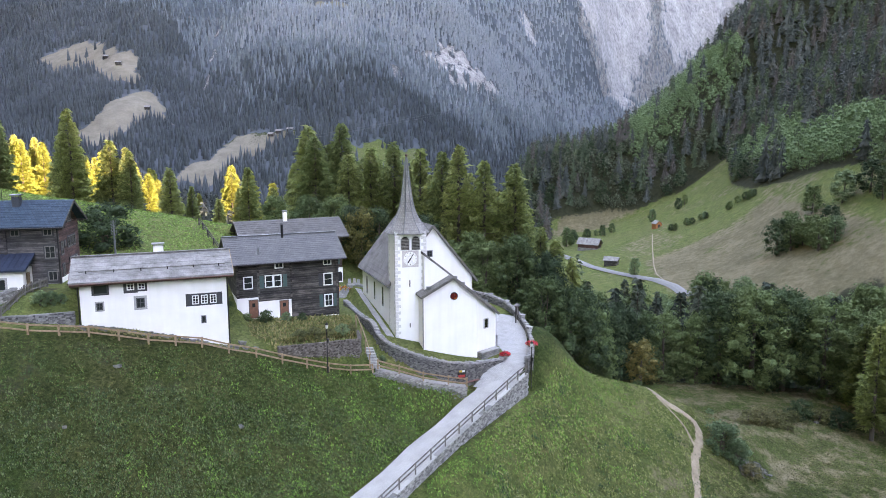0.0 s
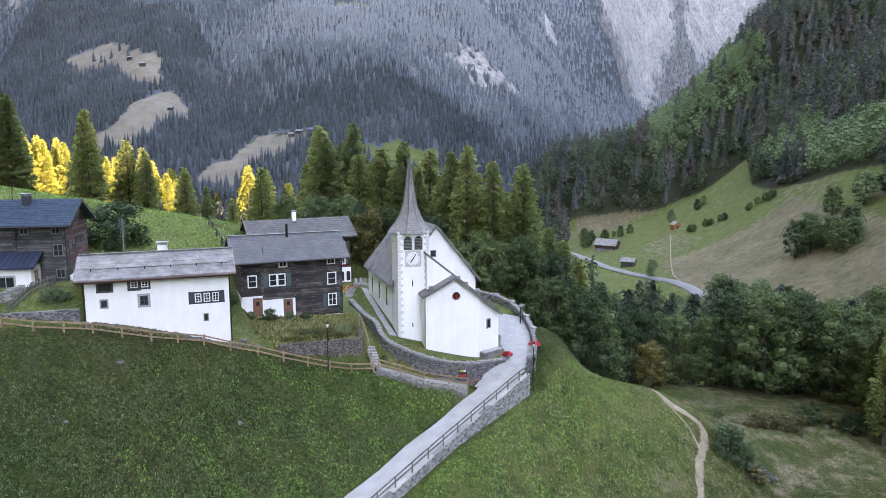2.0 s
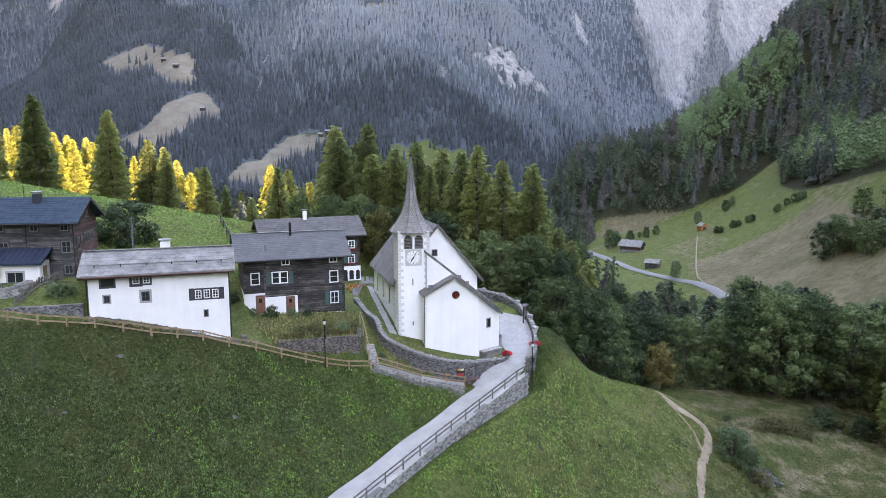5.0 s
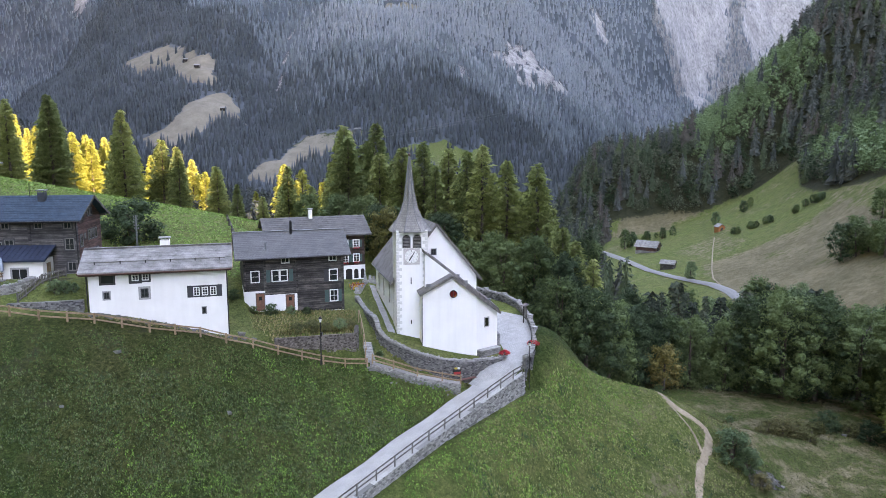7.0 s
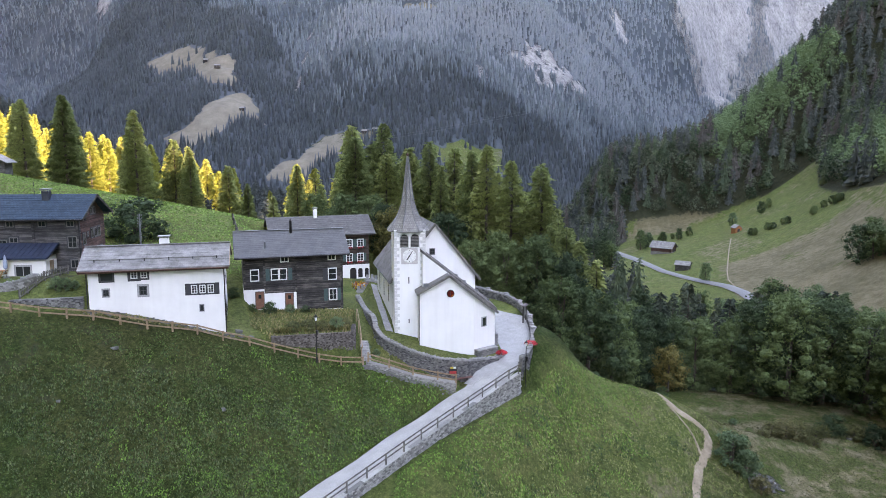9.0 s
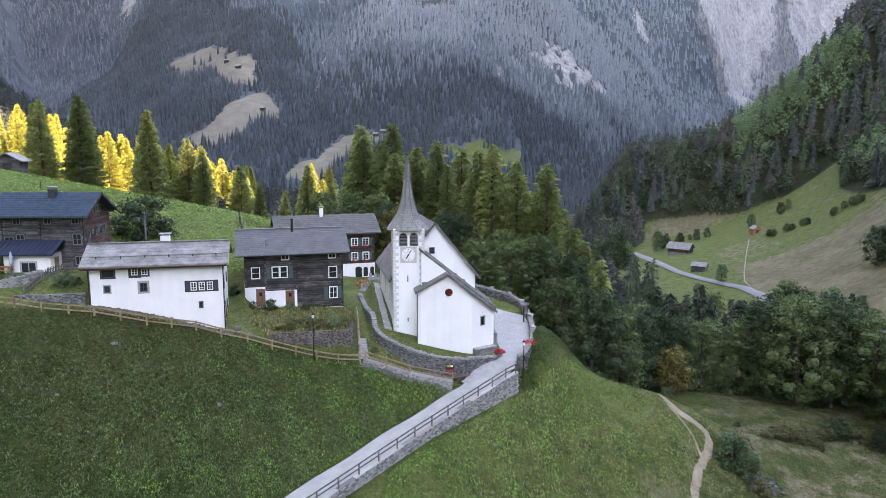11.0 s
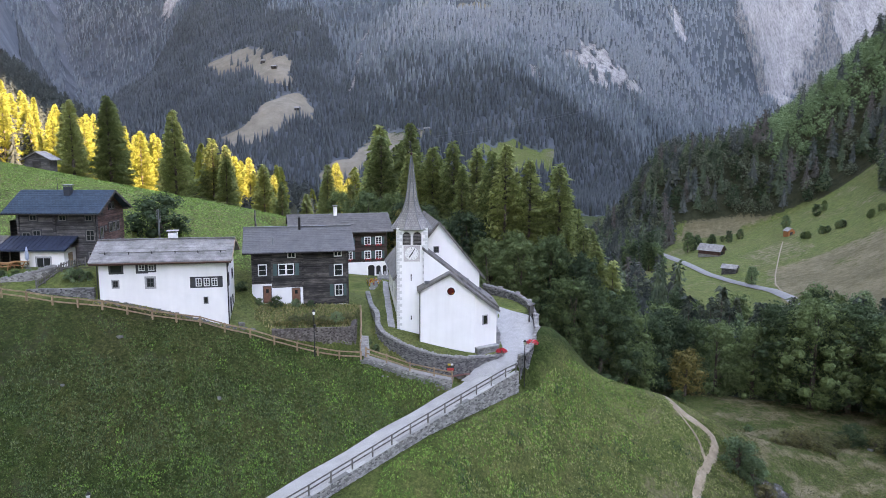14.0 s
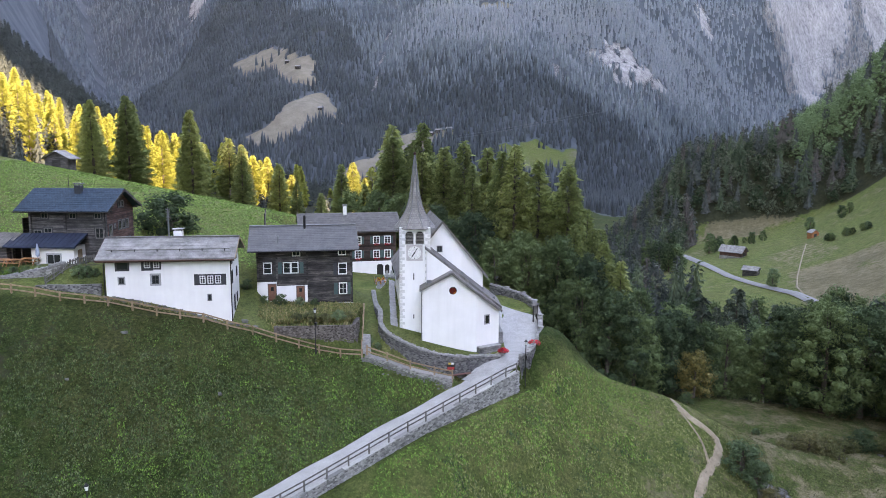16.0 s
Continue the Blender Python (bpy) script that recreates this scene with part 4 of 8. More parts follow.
            for r, z, k in ((r0, z0, k0), (r1, z1, k1)):
                ends.append([bm.verts.new((W / 2 + (r * k + u) * c - w * s, W / 2 + (r * k + u) * s + w * c, z)) for u, w in ((0.05, 0.0), (-0.02, 0.06), (-0.02, -0.06))])
            for j in range(3):
                bm.faces.new((ends[0][j], ends[0][(j + 1) % 3], ends[1][(j + 1) % 3], ends[1][j]))
        bmesh.ops.remove_doubles(bm, verts=bm.verts[:], dist=0.001)
        bmesh.ops.recalc_face_normals(bm, faces=bm.faces[:])
        part("hip_flashing", bm, M_METAL, spire)
    bm = bmesh.new()
    bmesh.ops.create_icosphere(bm, subdivisions=2, radius=0.17, matrix=Matrix.Translation((W / 2, W / 2, 21.3)))
    rod(bm, (W / 2, W / 2, 21.3), (W / 2, W / 2, 21.75), 0.03, 0.01, 6)
    part("finial", bm, M_COPPER, spire)

    # nave behind the tower, turned a few degrees
    nv = ch
    SPACE["at"] = pose(0.15, 2.85, 0, 0, 0, 4.0)
    bm = bmesh.new()
    NW, RX, RZ, EZ, L = 10.4, 5.15, 12.75, 6.35, 14.6
    gable_body(bm, [(0, -3.0), (NW, -3.0), (NW, EZ), (RX, RZ), (0, EZ)], 0, L)
    part("nave_wall", bm, M_PLASTER, nv)
    ov, fr = 0.55, -0.45
    k = (RZ - EZ) / RX
    for sx, ex in ((-1, -ov), (1, NW + ov)):
        ez = EZ - k * ov
        pts = [(ex, fr, ez + 0.12), (RX, fr, RZ + 0.12), (RX, L + 0.4, RZ + 0.12), (ex, L + 0.4, ez + 0.12)]
        if sx > 0:
            pts = pts[::-1]
        roof_plane(nv, pts, 0.2, M_SLATE_OLD)
        up_ = 0.01
        e0, e1 = ((ex, fr - 0.02, ez + 0.12 + up_), (ex, L + 0.42, ez + 0.12 + up_))
        r0, r1 = ((RX, fr - 0.02, RZ + 0.12 + up_), (RX, L + 0.42, RZ + 0.12 + up_))
        slate_courses(nv, *((e1, e0, r0, r1) if sx < 0 else (e0, e1, r1, r0)), 14, M_SLATE_OLD, lift=0.05)
        bm = bmesh.new()
        beam(bm, (ex, fr - 0.03, ez + 0.08), (RX, fr - 0.03, RZ + 0.08), 0.06, 0.26)
        part("verge_board", bm, M_WOOD_GREY, nv)
        gutter(nv, (ex, fr, ez + 0.02), (ex, L + 0.3, ez + 0.02), 0.08, M_METAL)
    pipe(nv, "downpipe", -0.1, -0.06, 0.8, 5.7, 0.06, M_METAL)
    window(nv, 4.55, 9.05, 5.15, 9.75, 0.0, M_FRAME_DARK, (2, 2), M_FRAME_GREY, 0.08)
    # tall windows in the long wall
    for y in (4.0, 8.0, 12.0):
        bm = bmesh.new()
        box(bm, -0.02, y - 0.45, 2.4, 0.05, y + 0.45, 4.9)
        w = part("window", bm, M_GLASS, nv)
        bm = bmesh.new()
        for a, b, c, d in ((y - 0.55, y - 0.43, 2.3, 5.0), (y + 0.43, y + 0.55, 2.3, 5.0), (y - 0.43, y + 0.43, 4.88, 5.0), (y - 0.43, y + 0.43, 2.3, 2.42)):
            box(bm, -0.05, a, c, 0.04, b, d)
        part("sash", bm, M_FRAME, w)

    # choir with its front gable and the wing that turns back
    co = ch
    SPACE["at"] = pose(-6.26, 79.55, 0, 0, 0, 16.8).inverted() @ pose(-2.95, 78.0, -0.8, 0, 0, 16.0)
    # local: x along the front, plan corner points
    A, B, C = (0, 0), (6.45, 0.1), (9.35, 1.7)
    AX, AZ = 3.45, 8.1
    kl, kr = 0.55, 0.80

    def top(x):
        return AZ - kl * (AX - x) if x < AX else AZ - kr * (x - AX)
    bm = bmesh.new()
    solid(bm, [(B[0], B[1], -3), (B[0], 6.5, -3), (0, 6.5, -3), (0, 0, -3), (AX, 0.05, -3)][::-1],
          [(B[0], B[1], top(B[0])), (B[0], 6.5, top(B[0])), (0, 6.5, top(0)), (0, 0, top(0)), (AX, 0.05, AZ)][::-1])
    part("choir_wall", bm, M_PLASTER, co)
    bm = bmesh.new()
    solid(bm, [(B[0], B[1] + 0.05, -3), (C[0], C[1], -3), (C[0], 8.0, -3), (B[0], 8.0, -3)], [(B[0], B[1] + 0.05, top(B[0])), (C[0], C[1], top(C[0])), (C[0], 8.0, top(C[0])), (B[0], 8.0, top(B[0]))])
    part("choir_wing_wall", bm, M_PLASTER, co)
    # taller bay between tower and gable
    bm = bmesh.new()
    solid(bm, [(0.5, 1.5, -2), (AX + 0.2, 1.5, -2), (AX + 0.2, 7.2, -2), (0.5, 7.2, -2)], [(0.5, 1.5, 10.66), (AX + 0.2, 1.5, 8.12), (AX + 0.2, 7.2, 8.12), (0.5, 7.2, 10.66)])
    part("choir_bay_wall", bm, M_PLASTER, co)
    up = 0.16
    roof_plane(co, [(-0.35, -0.35, top(-0.35) + up), (AX, -0.35, AZ + up), (AX, 3.2, AZ + up), (-0.35, 3.2, top(-0.35) + up)], 0.2, M_SLATE_OLD)
    roof_plane(co, [(AX, -0.35, AZ + up), (B[0] + 0.05, -0.28, top(B[0]) + up), (C[0] + 0.35, 1.45, top(C[0] + 0.35) + up), (C[0] + 0.35, 7.6, top(C[0] + 0.35) + up), (AX, 7.6, AZ + up)], 0.2, M_SLATE_OLD)
    hi = 0.48
    roof_plane(co, [(0.3, 1.35, top(3.45) + 0.80 * 3.15 + hi), (C[0] + 0.45, 2.6, top(C[0] + 0.45) + hi), (C[0] + 0.45, 8.0, top(C[0] + 0.45) + hi), (0.3, 8.0, top(3.45) + 0.80 * 3.15 + hi)], 0.3, M_SLATE_OLD)
    for (a, b) in (((-0.35, -0.38, top(-0.35) + 0.1), (AX, -0.38, AZ + 0.1)), ((AX, -0.38, AZ + 0.1), (B[0], -0.33, top(B[0]) + 0.1)), ((B[0], -0.33, top(B[0]) + 0.1), (C[0] + 0.35, 1.42, top(C[0] + 0.35) + 0.1))):
        bm = bmesh.new()
        beam(bm, a, b, 0.06, 0.28)
        part("verge_board", bm, M_WOOD_GREY, co)
    for x, y in ((4.9, 3.4), (6.0, 3.9), (7.6, 4.4), (9.0, 4.0), (1.0, 0.6)):
        bm = bmesh.new()
        z = top(x) + (hi if x > 2 else up)
        box(bm, x - 0.5, y - 0.05, z - 0.05, x + 0.1, y + 0.05, z + 0.3)
        part("snow_guard", bm, M_METAL, co)
    cxr, czr = 3.62, 6.05
    bm = bmesh.new()
    rod(bm, (cxr, 0.1, czr), (cxr, -0.03, czr), 0.40, n=24)
    rose = part("round_window", bm, M_STAINED, co, "round window of dark red stained glass, orange reflection in its colour")
    bm = bmesh.new()
    ring = [(math.cos(a), math.sin(a)) for a in np.linspace(0, 2 * math.pi, 24, endpoint=False)]
    for (c0, s0), (c1, s1) in zip(ring, ring[1:] + ring[:1]):
        solid(bm, [(cxr + r * c, -0.05, czr + r * s) for r, c, s in ((0.40, c0, s0), (0.40, c1, s1), (0.46, c1, s1), (0.46, c0, s0))],
              [(cxr + r * c, 0.06, czr + r * s) for r, c, s in ((0.40, c0, s0), (0.40, c1, s1), (0.46, c1, s1), (0.46, c0, s0))])
    beam(bm, (cxr, -0.05, czr - 0.4), (cxr, -0.05, czr + 0.4), 0.03, 0.03)
    part("window_ring", bm, M_FRAME_DARK, rose)
    # small window in the wing, set in its slanting face
    d = Vector((C[0] - B[0], C[1] - B[1], 0)).normalized()
    nrm = Vector((d.y, -d.x, 0))
    o = Vector((B[0], B[1], 0)) + d * 1.25
    bm = bmesh.new()
    q = [o + nrm * 0.03, o + d * 0.62 + nrm * 0.03, o + d * 0.62 - nrm * 0.05, o - nrm * 0.05]
    solid(bm, [p + Vector((0, 0, 1.8)) for p in q], [p + Vector((0, 0, 2.85)) for p in q])
    w = part("window", bm, M_GLASS, co)
    bm = bmesh.new()
    for a, b, z0, z1 in ((-0.08, 0.04, 1.72, 2.93), (0.58, 0.70, 1.72, 2.93), (0.04, 0.58, 1.72, 1.82), (0.04, 0.58, 2.83, 2.93)):
        q = [o + d * a + nrm * 0.06, o + d * b + nrm * 0.06, o + d * b - nrm * 0.04, o + d * a - nrm * 0.04]
        solid(bm, [p + Vector((0, 0, z0)) for p in q], [p + Vector((0, 0, z1)) for p in q])
    part("sash", bm, M_FRAME_GREY, w)
    # stone bench along the wing
    bm = bmesh.new()
    q = [Vector((B[0], B[1], 0)) + d * 0.1 + nrm * 0.75, Vector((B[0], B[1], 0)) + d * 3.2 + nrm * 0.75, Vector((B[0], B[1], 0)) + d * 3.2, Vector((B[0], B[1], 0)) + d * 0.1]
    solid(bm, [p + Vector((0, 0, -2.5)) for p in q], [p + Vector((0, 0, -0.95)) for p in q])
    bench = part("stone_bench", bm, M_STONE, co)
    bm = bmesh.new()
    q = [p + nrm * 0.06 * s for p, s in zip(q, (1, 1, 0, 0))]
    solid(bm, [p + Vector((0, 0, -0.94)) for p in q], [p + Vector((0, 0, -0.84)) for p in q])
    part("bench_slab", bm, M_CAP, bench)
    pipe(co, "downpipe", -0.08, -0.08, 0.0, top(0) - 0.25, 0.055, M_METAL)
    bm = bmesh.new()
    box(bm, C[0] + 0.0, C[1] + 1.2, -2.5, C[0] + 0.7, C[1] + 5.5, 0.15)
    part("stone_plinth", bm, M_STONE, co)
    SPACE["at"] = Matrix.Identity(4)
    return ch


build_church()


# ---------------------------------------------------------------- white house
def build_white_house():
    Z = 2.6
    h = thing("white_house", pose(-33.95, 62.6, Z, 0, 0, 22.3), "white plastered stone house with a pale slab roof", "house")
    L, D, EV, RG = 12.95, 6.6, 7.75, 9.25
    bm = bmesh.new()
    gable_body(bm, [(0, -1.5), (D, -1.5), (D, EV), (D / 2, RG), (0, EV)], 0, L)
    bm.transform(Matrix(((0, 1, 0, 0), (1, 0, 0, 0), (0, 0, 1, 0), (0, 0, 0, 1))))
    bmesh.ops.reverse_faces(bm, faces=bm.faces)
    part("wall", bm, M_PLASTER_OLD, h, "white limewashed wall")
    k = (RG - EV) / (D / 2)
    for s in (0, 1):
        e = -0.75 if s == 0 else D + 0.75
        ez = EV - k * 0.75 + 0.12
        pts = [(-0.75, e, ez), (L + 0.65, e, ez), (L + 0.65, D / 2, RG + 0.12), (-0.75, D / 2, RG + 0.12)]
        roof_plane(h, pts if s == 0 else pts[::-1], 0.14, M_SLATE_PALE)
    slate_courses(h, (-0.78, -0.77, EV - k * 0.75 + 0.125), (L + 0.66, -0.77, EV - k * 0.75 + 0.125), (L + 0.66, D / 2, RG + 0.13), (-0.78, D / 2, RG + 0.13), 7, M_SLATE_PALE, lift=0.035)
    bm = bmesh.new()
    beam(bm, (-0.75, D / 2, RG + 0.17), (L + 0.66, D / 2, RG + 0.17), 0.5, 0.08)
    part("ridge_slabs", bm, M_SLATE_OLD, h)
    bm = bmesh.new()
    beam(bm, (-0.7, -0.72, EV - k * 0.75 - 0.12), (L + 0.6, -0.72, EV - k * 0.75 - 0.12), 0.12, 0.2)
    part("eave_board", bm, M_COPPER, h)
    gutter(h, (-0.7, -0.84, EV - k * 0.75 - 0.02), (L + 0.6, -0.84, EV - k * 0.75 - 0.06), 0.08)
    bm = bmesh.new()
    rod(bm, (0.0, 0.55, EV + k * 0.55 + 0.34), (L, 0.55, EV + k * 0.55 + 0.34), 0.045, n=6)
    bar = part("snow_guard_pole", bm, M_WOOD_GREY, h)
    for i in range(6):
        bm = bmesh.new()
        x = 0.6 + i * 2.35
        box(bm, x - 0.05, 0.5, EV + k * 0.5 + 0.08, x + 0.05, 0.62, EV + k * 0.55 + 0.42)
        part("bracket", bm, M_BLACK, bar)
    for i in range(14):
        bm = bmesh.new()
        x = 0.2 + i * 0.96
        box(bm, x, -0.62, EV - k * 0.6 - 0.10, x + 0.12, 0.02, EV - k * 0.6 + 0.04)
        part("rafter_end", bm, M_COPPER, h)
    for ga in (-0.78, L + 0.68):
        for s in (0, 1):
            bm = bmesh.new()
            beam(bm, (ga, -0.75 if s == 0 else D + 0.75, EV - k * 0.75 + 0.02), (ga, D / 2, RG + 0.02), 0.06, 0.24)
            part("verge_board", bm, M_FENCE if ga > 0 else M_COPPER, h)
    chimney(h, 6.9, D / 2 + 0.5, RG - 0.4, RG + 0.75, 0.95, 0.7, M_PLASTER_OLD, M_CAP)
    # openings in the front
    def zz(v):
        return v - Z
    window(h, 1.12, zz(8.85), 2.35, zz(10.0), 0, M_FRAME_DARK, (1, 1), M_FRAME_DARK, 0.12, label="large dark shuttered opening")
    window(h, 4.0, zz(9.05), 4.62, zz(9.85), 0, M_FRAME, (2, 3), M_FRAME_DARK, 0.3)
    window(h, 4.95, zz(9.05), 5.55, zz(9.85), 0, M_FRAME, (2, 3), M_FRAME_DARK, 0.2)
    window(h, 1.35, zz(7.35), 1.85, zz(8.0), 0, M_FRAME_DARK, (2, 2), M_FRAME_GREY, 0.14)
    window(h, 4.75, zz(7.3), 5.45, zz(8.2), 0, M_FRAME_DARK, (2, 2), M_FRAME_GREY, 0.22)
    for i in range(3):
        x = 9.72 + i * 0.82
        window(h, x, zz(7.2), x + 0.58, zz(8.05), 0, M_FRAME, (2, 3), M_FRAME_DARK, 0.18)
    bm = bmesh.new()
    box(bm, 9.12, -0.035, zz(7.02), 9.54, 0.03, zz(8.25))
    part("shutter", bm, M_FRAME_DARK, h)
    bm = bmesh.new()
    box(bm, 12.12, -0.035, zz(7.02), 12.5, 0.03, zz(8.25))
    part("shutter", bm, M_FRAME_DARK, h)
    window(h, 10.5, zz(5.3), 10.85, zz(5.95), 0, M_FRAME_DARK, (1, 1), M_FRAME_GREY, 0.08)
    # gable side
    for y0, z0, y1, z1 in ((1.0, 6.6, 1.7, 7.6), (4.2, 6.7, 4.9, 7.6), (0.9, 4.4, 1.7, 5.7), (4.3, 4.6, 5.1, 5.6), (4.2, 1.6, 4.8, 2.6), (2.2, 1.0, 2.9, 2.7)):
        window(h, y0, z0, y1, z1, 0, M_FRAME_DARK, (1, 1), M_FRAME_DARK, 0.1, "right", L)
    pipe(h, "downpipe", -0.12, -0.1, 2.0, EV - 0.4, 0.06, M_BLACK)
    pipe(h, "downpipe", L + 0.08, -0.1, 0.2, EV - 0.4, 0.06, M_BLACK)
    return h


build_white_house()


# ---------------------------------------------------------------- dark timber house
def build_brown_house():
    Z = 2.2
    h = thing("timber_house", pose(-23.9, 76.9, Z, 0, 0, 25.0), "dark weathered log house with a grey slate roof and green shutters", "house")
    L, D, EV, RG, RY = 11.7, 7.6, 7.05, 9.75, 3.6
    bm = bmesh.new()
    box(bm, 0.08, 0.12, -1.5, L - 0.08, D, EV)
    part("core_wall", bm, M_LOG_DARK, h)
    log_wall(h, "log_front", 0, 2.4, 2.75, EV, 0, 0.3, M_LOG_DARK, seed=2)
    log_wall(h, "log_front", 2.4, 6.1, 2.6, EV, 0, 0.3, M_LOG_DARK, seed=3)
    log_wall(h, "log_front", 6.1, L, 0.25, EV, 0, 0.3, M_LOG_DARK, seed=4)
    log_wall(h, "log_side", L - 0.3, L, 0.25, EV, 0.3, D, M_LOG_DARK, "y", seed=5)
    log_wall(h, "log_side", -0.02, 0.3, 3.2, EV, 0.3, D, M_LOG_DARK, "y", seed=6)
    for s in (0, 1):
        x0, x1 = (0, 0.3) if s == 0 else (L - 0.3, L)
        bm = bmesh.new()
        solid(bm, [(x0, 0, EV), (x0, D, EV), (x0, RY, RG - 0.1)][::-1], [(x1, 0, EV), (x1, D, EV), (x1, RY, RG - 0.1)][::-1])
        part("gable_wall", bm, M_LOG_DARK, h)
    # white plastered base with two doors
    bm = bmesh.new()
    box(bm, -0.04, -0.08, -1.5, 2.35, 0.4, 3.15)
    part("plaster_base", bm, M_PLASTER, h)
    bm = bmesh.new()
    box(bm, 2.35, -0.08, -1.5, 6.1, 0.4, 2.6)
    part("plaster_base", bm, M_PLASTER, h)
    bm = bmesh.new()
    box(bm, 6.1, -0.06, -1.5, L + 0.05, 0.4, 0.22)
    part("plaster_base", bm, M_PLASTER_OLD, h)
    bm = bmesh.new()
    box(bm, -0.05, 0.4, -1.5, 0.3, D, 3.2)
    part("plaster_base", bm, M_PLASTER_OLD, h)
    for x0, z0, z1 in ((1.32, 0.75, 2.85), (4.78, 0.5, 2.5)):
        bm = bmesh.new()
        box(bm, x0, -0.12, z0, x0 + 0.92, 0.0, z1)
        dr = part("door", bm, M_DOOR, h)
        bm = bmesh.new()
        box(bm, x0 + 0.3, -0.135, z0 + 1.3, x0 + 0.64, -0.115, z0 + 1.75)
        part("door_pane", bm, M_GLASS, dr)
        bm = bmesh.new()
        box(bm, x0 - 0.08, -0.14, z0, x0, 0.0, z1 + 0.08)
        box(bm, x0 + 0.92, -0.14, z0, x0 + 1.0, 0.0, z1 + 0.08)
        box(bm, x0, -0.14, z1, x0 + 0.92, 0.0, z1 + 0.08)
        part("door_frame", bm, M_WOOD_GREY, dr)
    # log ends of the cross walls
    for x, z0 in ((0.1, 3.2), (2.4, 3.2), (6.1, 2.65), (L - 0.12, 0.25)):
        z, i = z0, 0
        while z < EV - 0.1:
            bm = bmesh.new()
            box(bm, x - 0.11, -0.2 - 0.03 * (i % 2), z, x + 0.11, 0.05, z + 0.19)
            part("log_end", bm, M_LOG_DARK, h)
            z += 0.2
            i += 1
    wins = ((0.8, 4.2, 1.75, 5.55, (1, 2)), (3.2, 4.2, 4.05, 5.55, (1, 2)), (4.15, 4.2, 5.0, 5.55, (1, 2)), (10.0, 3.9, 11.0, 5.3, (1, 2)), (10.05, 1.35, 11.0, 2.75, (2, 2)),
            (4.35, 6.35, 5.25, 6.95, (2, 1)), (10.0, 6.35, 10.9, 6.95, (2, 1)))
    for x0, z0, x1, z1, p in wins:
        window(h, x0, z0, x1, z1, -0.03, M_FRAME, p, M_FRAME, 0.055)
    for x0, z0, z1, m in ((2.55, 4.15, 5.6, M_SHUTTER), (5.2, 4.15, 5.6, M_SHUTTER), (9.35, 3.85, 5.35, M_FRAME_DARK), (9.4, 1.3, 2.8, M_SHUTTER), (11.12, 1.3, 2.8, M_SHUTTER)):
        shutter(h, x0, z0, x0 + 0.46, z1, -0.05, m)
    for y0, z0, y1, z1 in ((1.5, 4.2, 2.4, 5.4), (4.6, 4.2, 5.5, 5.4)):
        window(h, y0, z0, y1, z1, 0, M_FRAME, (1, 2), M_FRAME, 0.1, "right", L + 0.03)
    # roof
    ey, ez = -1.0, EV + 0.15
    k = (RG - ez) / (RY - ey)
    by = D + 0.9
    bz = RG - k * (by - RY)
    roof_plane(h, [(-0.95, ey, ez), (L + 0.8, ey, ez), (L + 0.8, RY, RG), (-0.95, RY, RG)], 0.16, M_SLATE)
    roof_plane(h, [(-0.95, RY, RG), (L + 0.8, RY, RG), (L + 0.8, by, bz), (-0.95, by, bz)], 0.16, M_SLATE)
    slate_courses(h, (-0.97, ey - 0.02, ez + 0.004), (L + 0.82, ey - 0.02, ez + 0.004), (L + 0.82, RY, RG + 0.004), (-0.97, RY, RG + 0.004), 14, M_SLATE, lift=0.03)
    bm = bmesh.new()
    beam(bm, (-0.97, RY, RG + 0.05), (L + 0.82, RY, RG + 0.05), 0.36, 0.07)
    part("ridge_cap", bm, M_METAL, h)
    gutter(h, (-0.95, ey - 0.1, ez - 0.1), (L + 0.8, ey - 0.1, ez - 0.1), 0.08, M_BLACK)
    for ga in (-0.97, L + 0.82):
        bm = bmesh.new()
        beam(bm, (ga, ey, ez - 0.12), (ga, RY, RG - 0.12), 0.06, 0.24)
        beam(bm, (ga, by, bz - 0.12), (ga, RY, RG - 0.12), 0.06, 0.24)
        part("verge_board", bm, M_LOG_DARK, h)
    pipe(h, "flue", 5.9, RY - 0.55, RG - 0.4, RG + 1.25, 0.16, M_BLACK)
    pipe(h, "vent_pipe", 2.6, 0.4, EV + 0.8, EV + 1.75, 0.07, M_METAL)
    pipe(h, "downpipe", L + 0.0, -0.2, 0.2, EV, 0.05, M_BLACK)
    return h


build_brown_house()


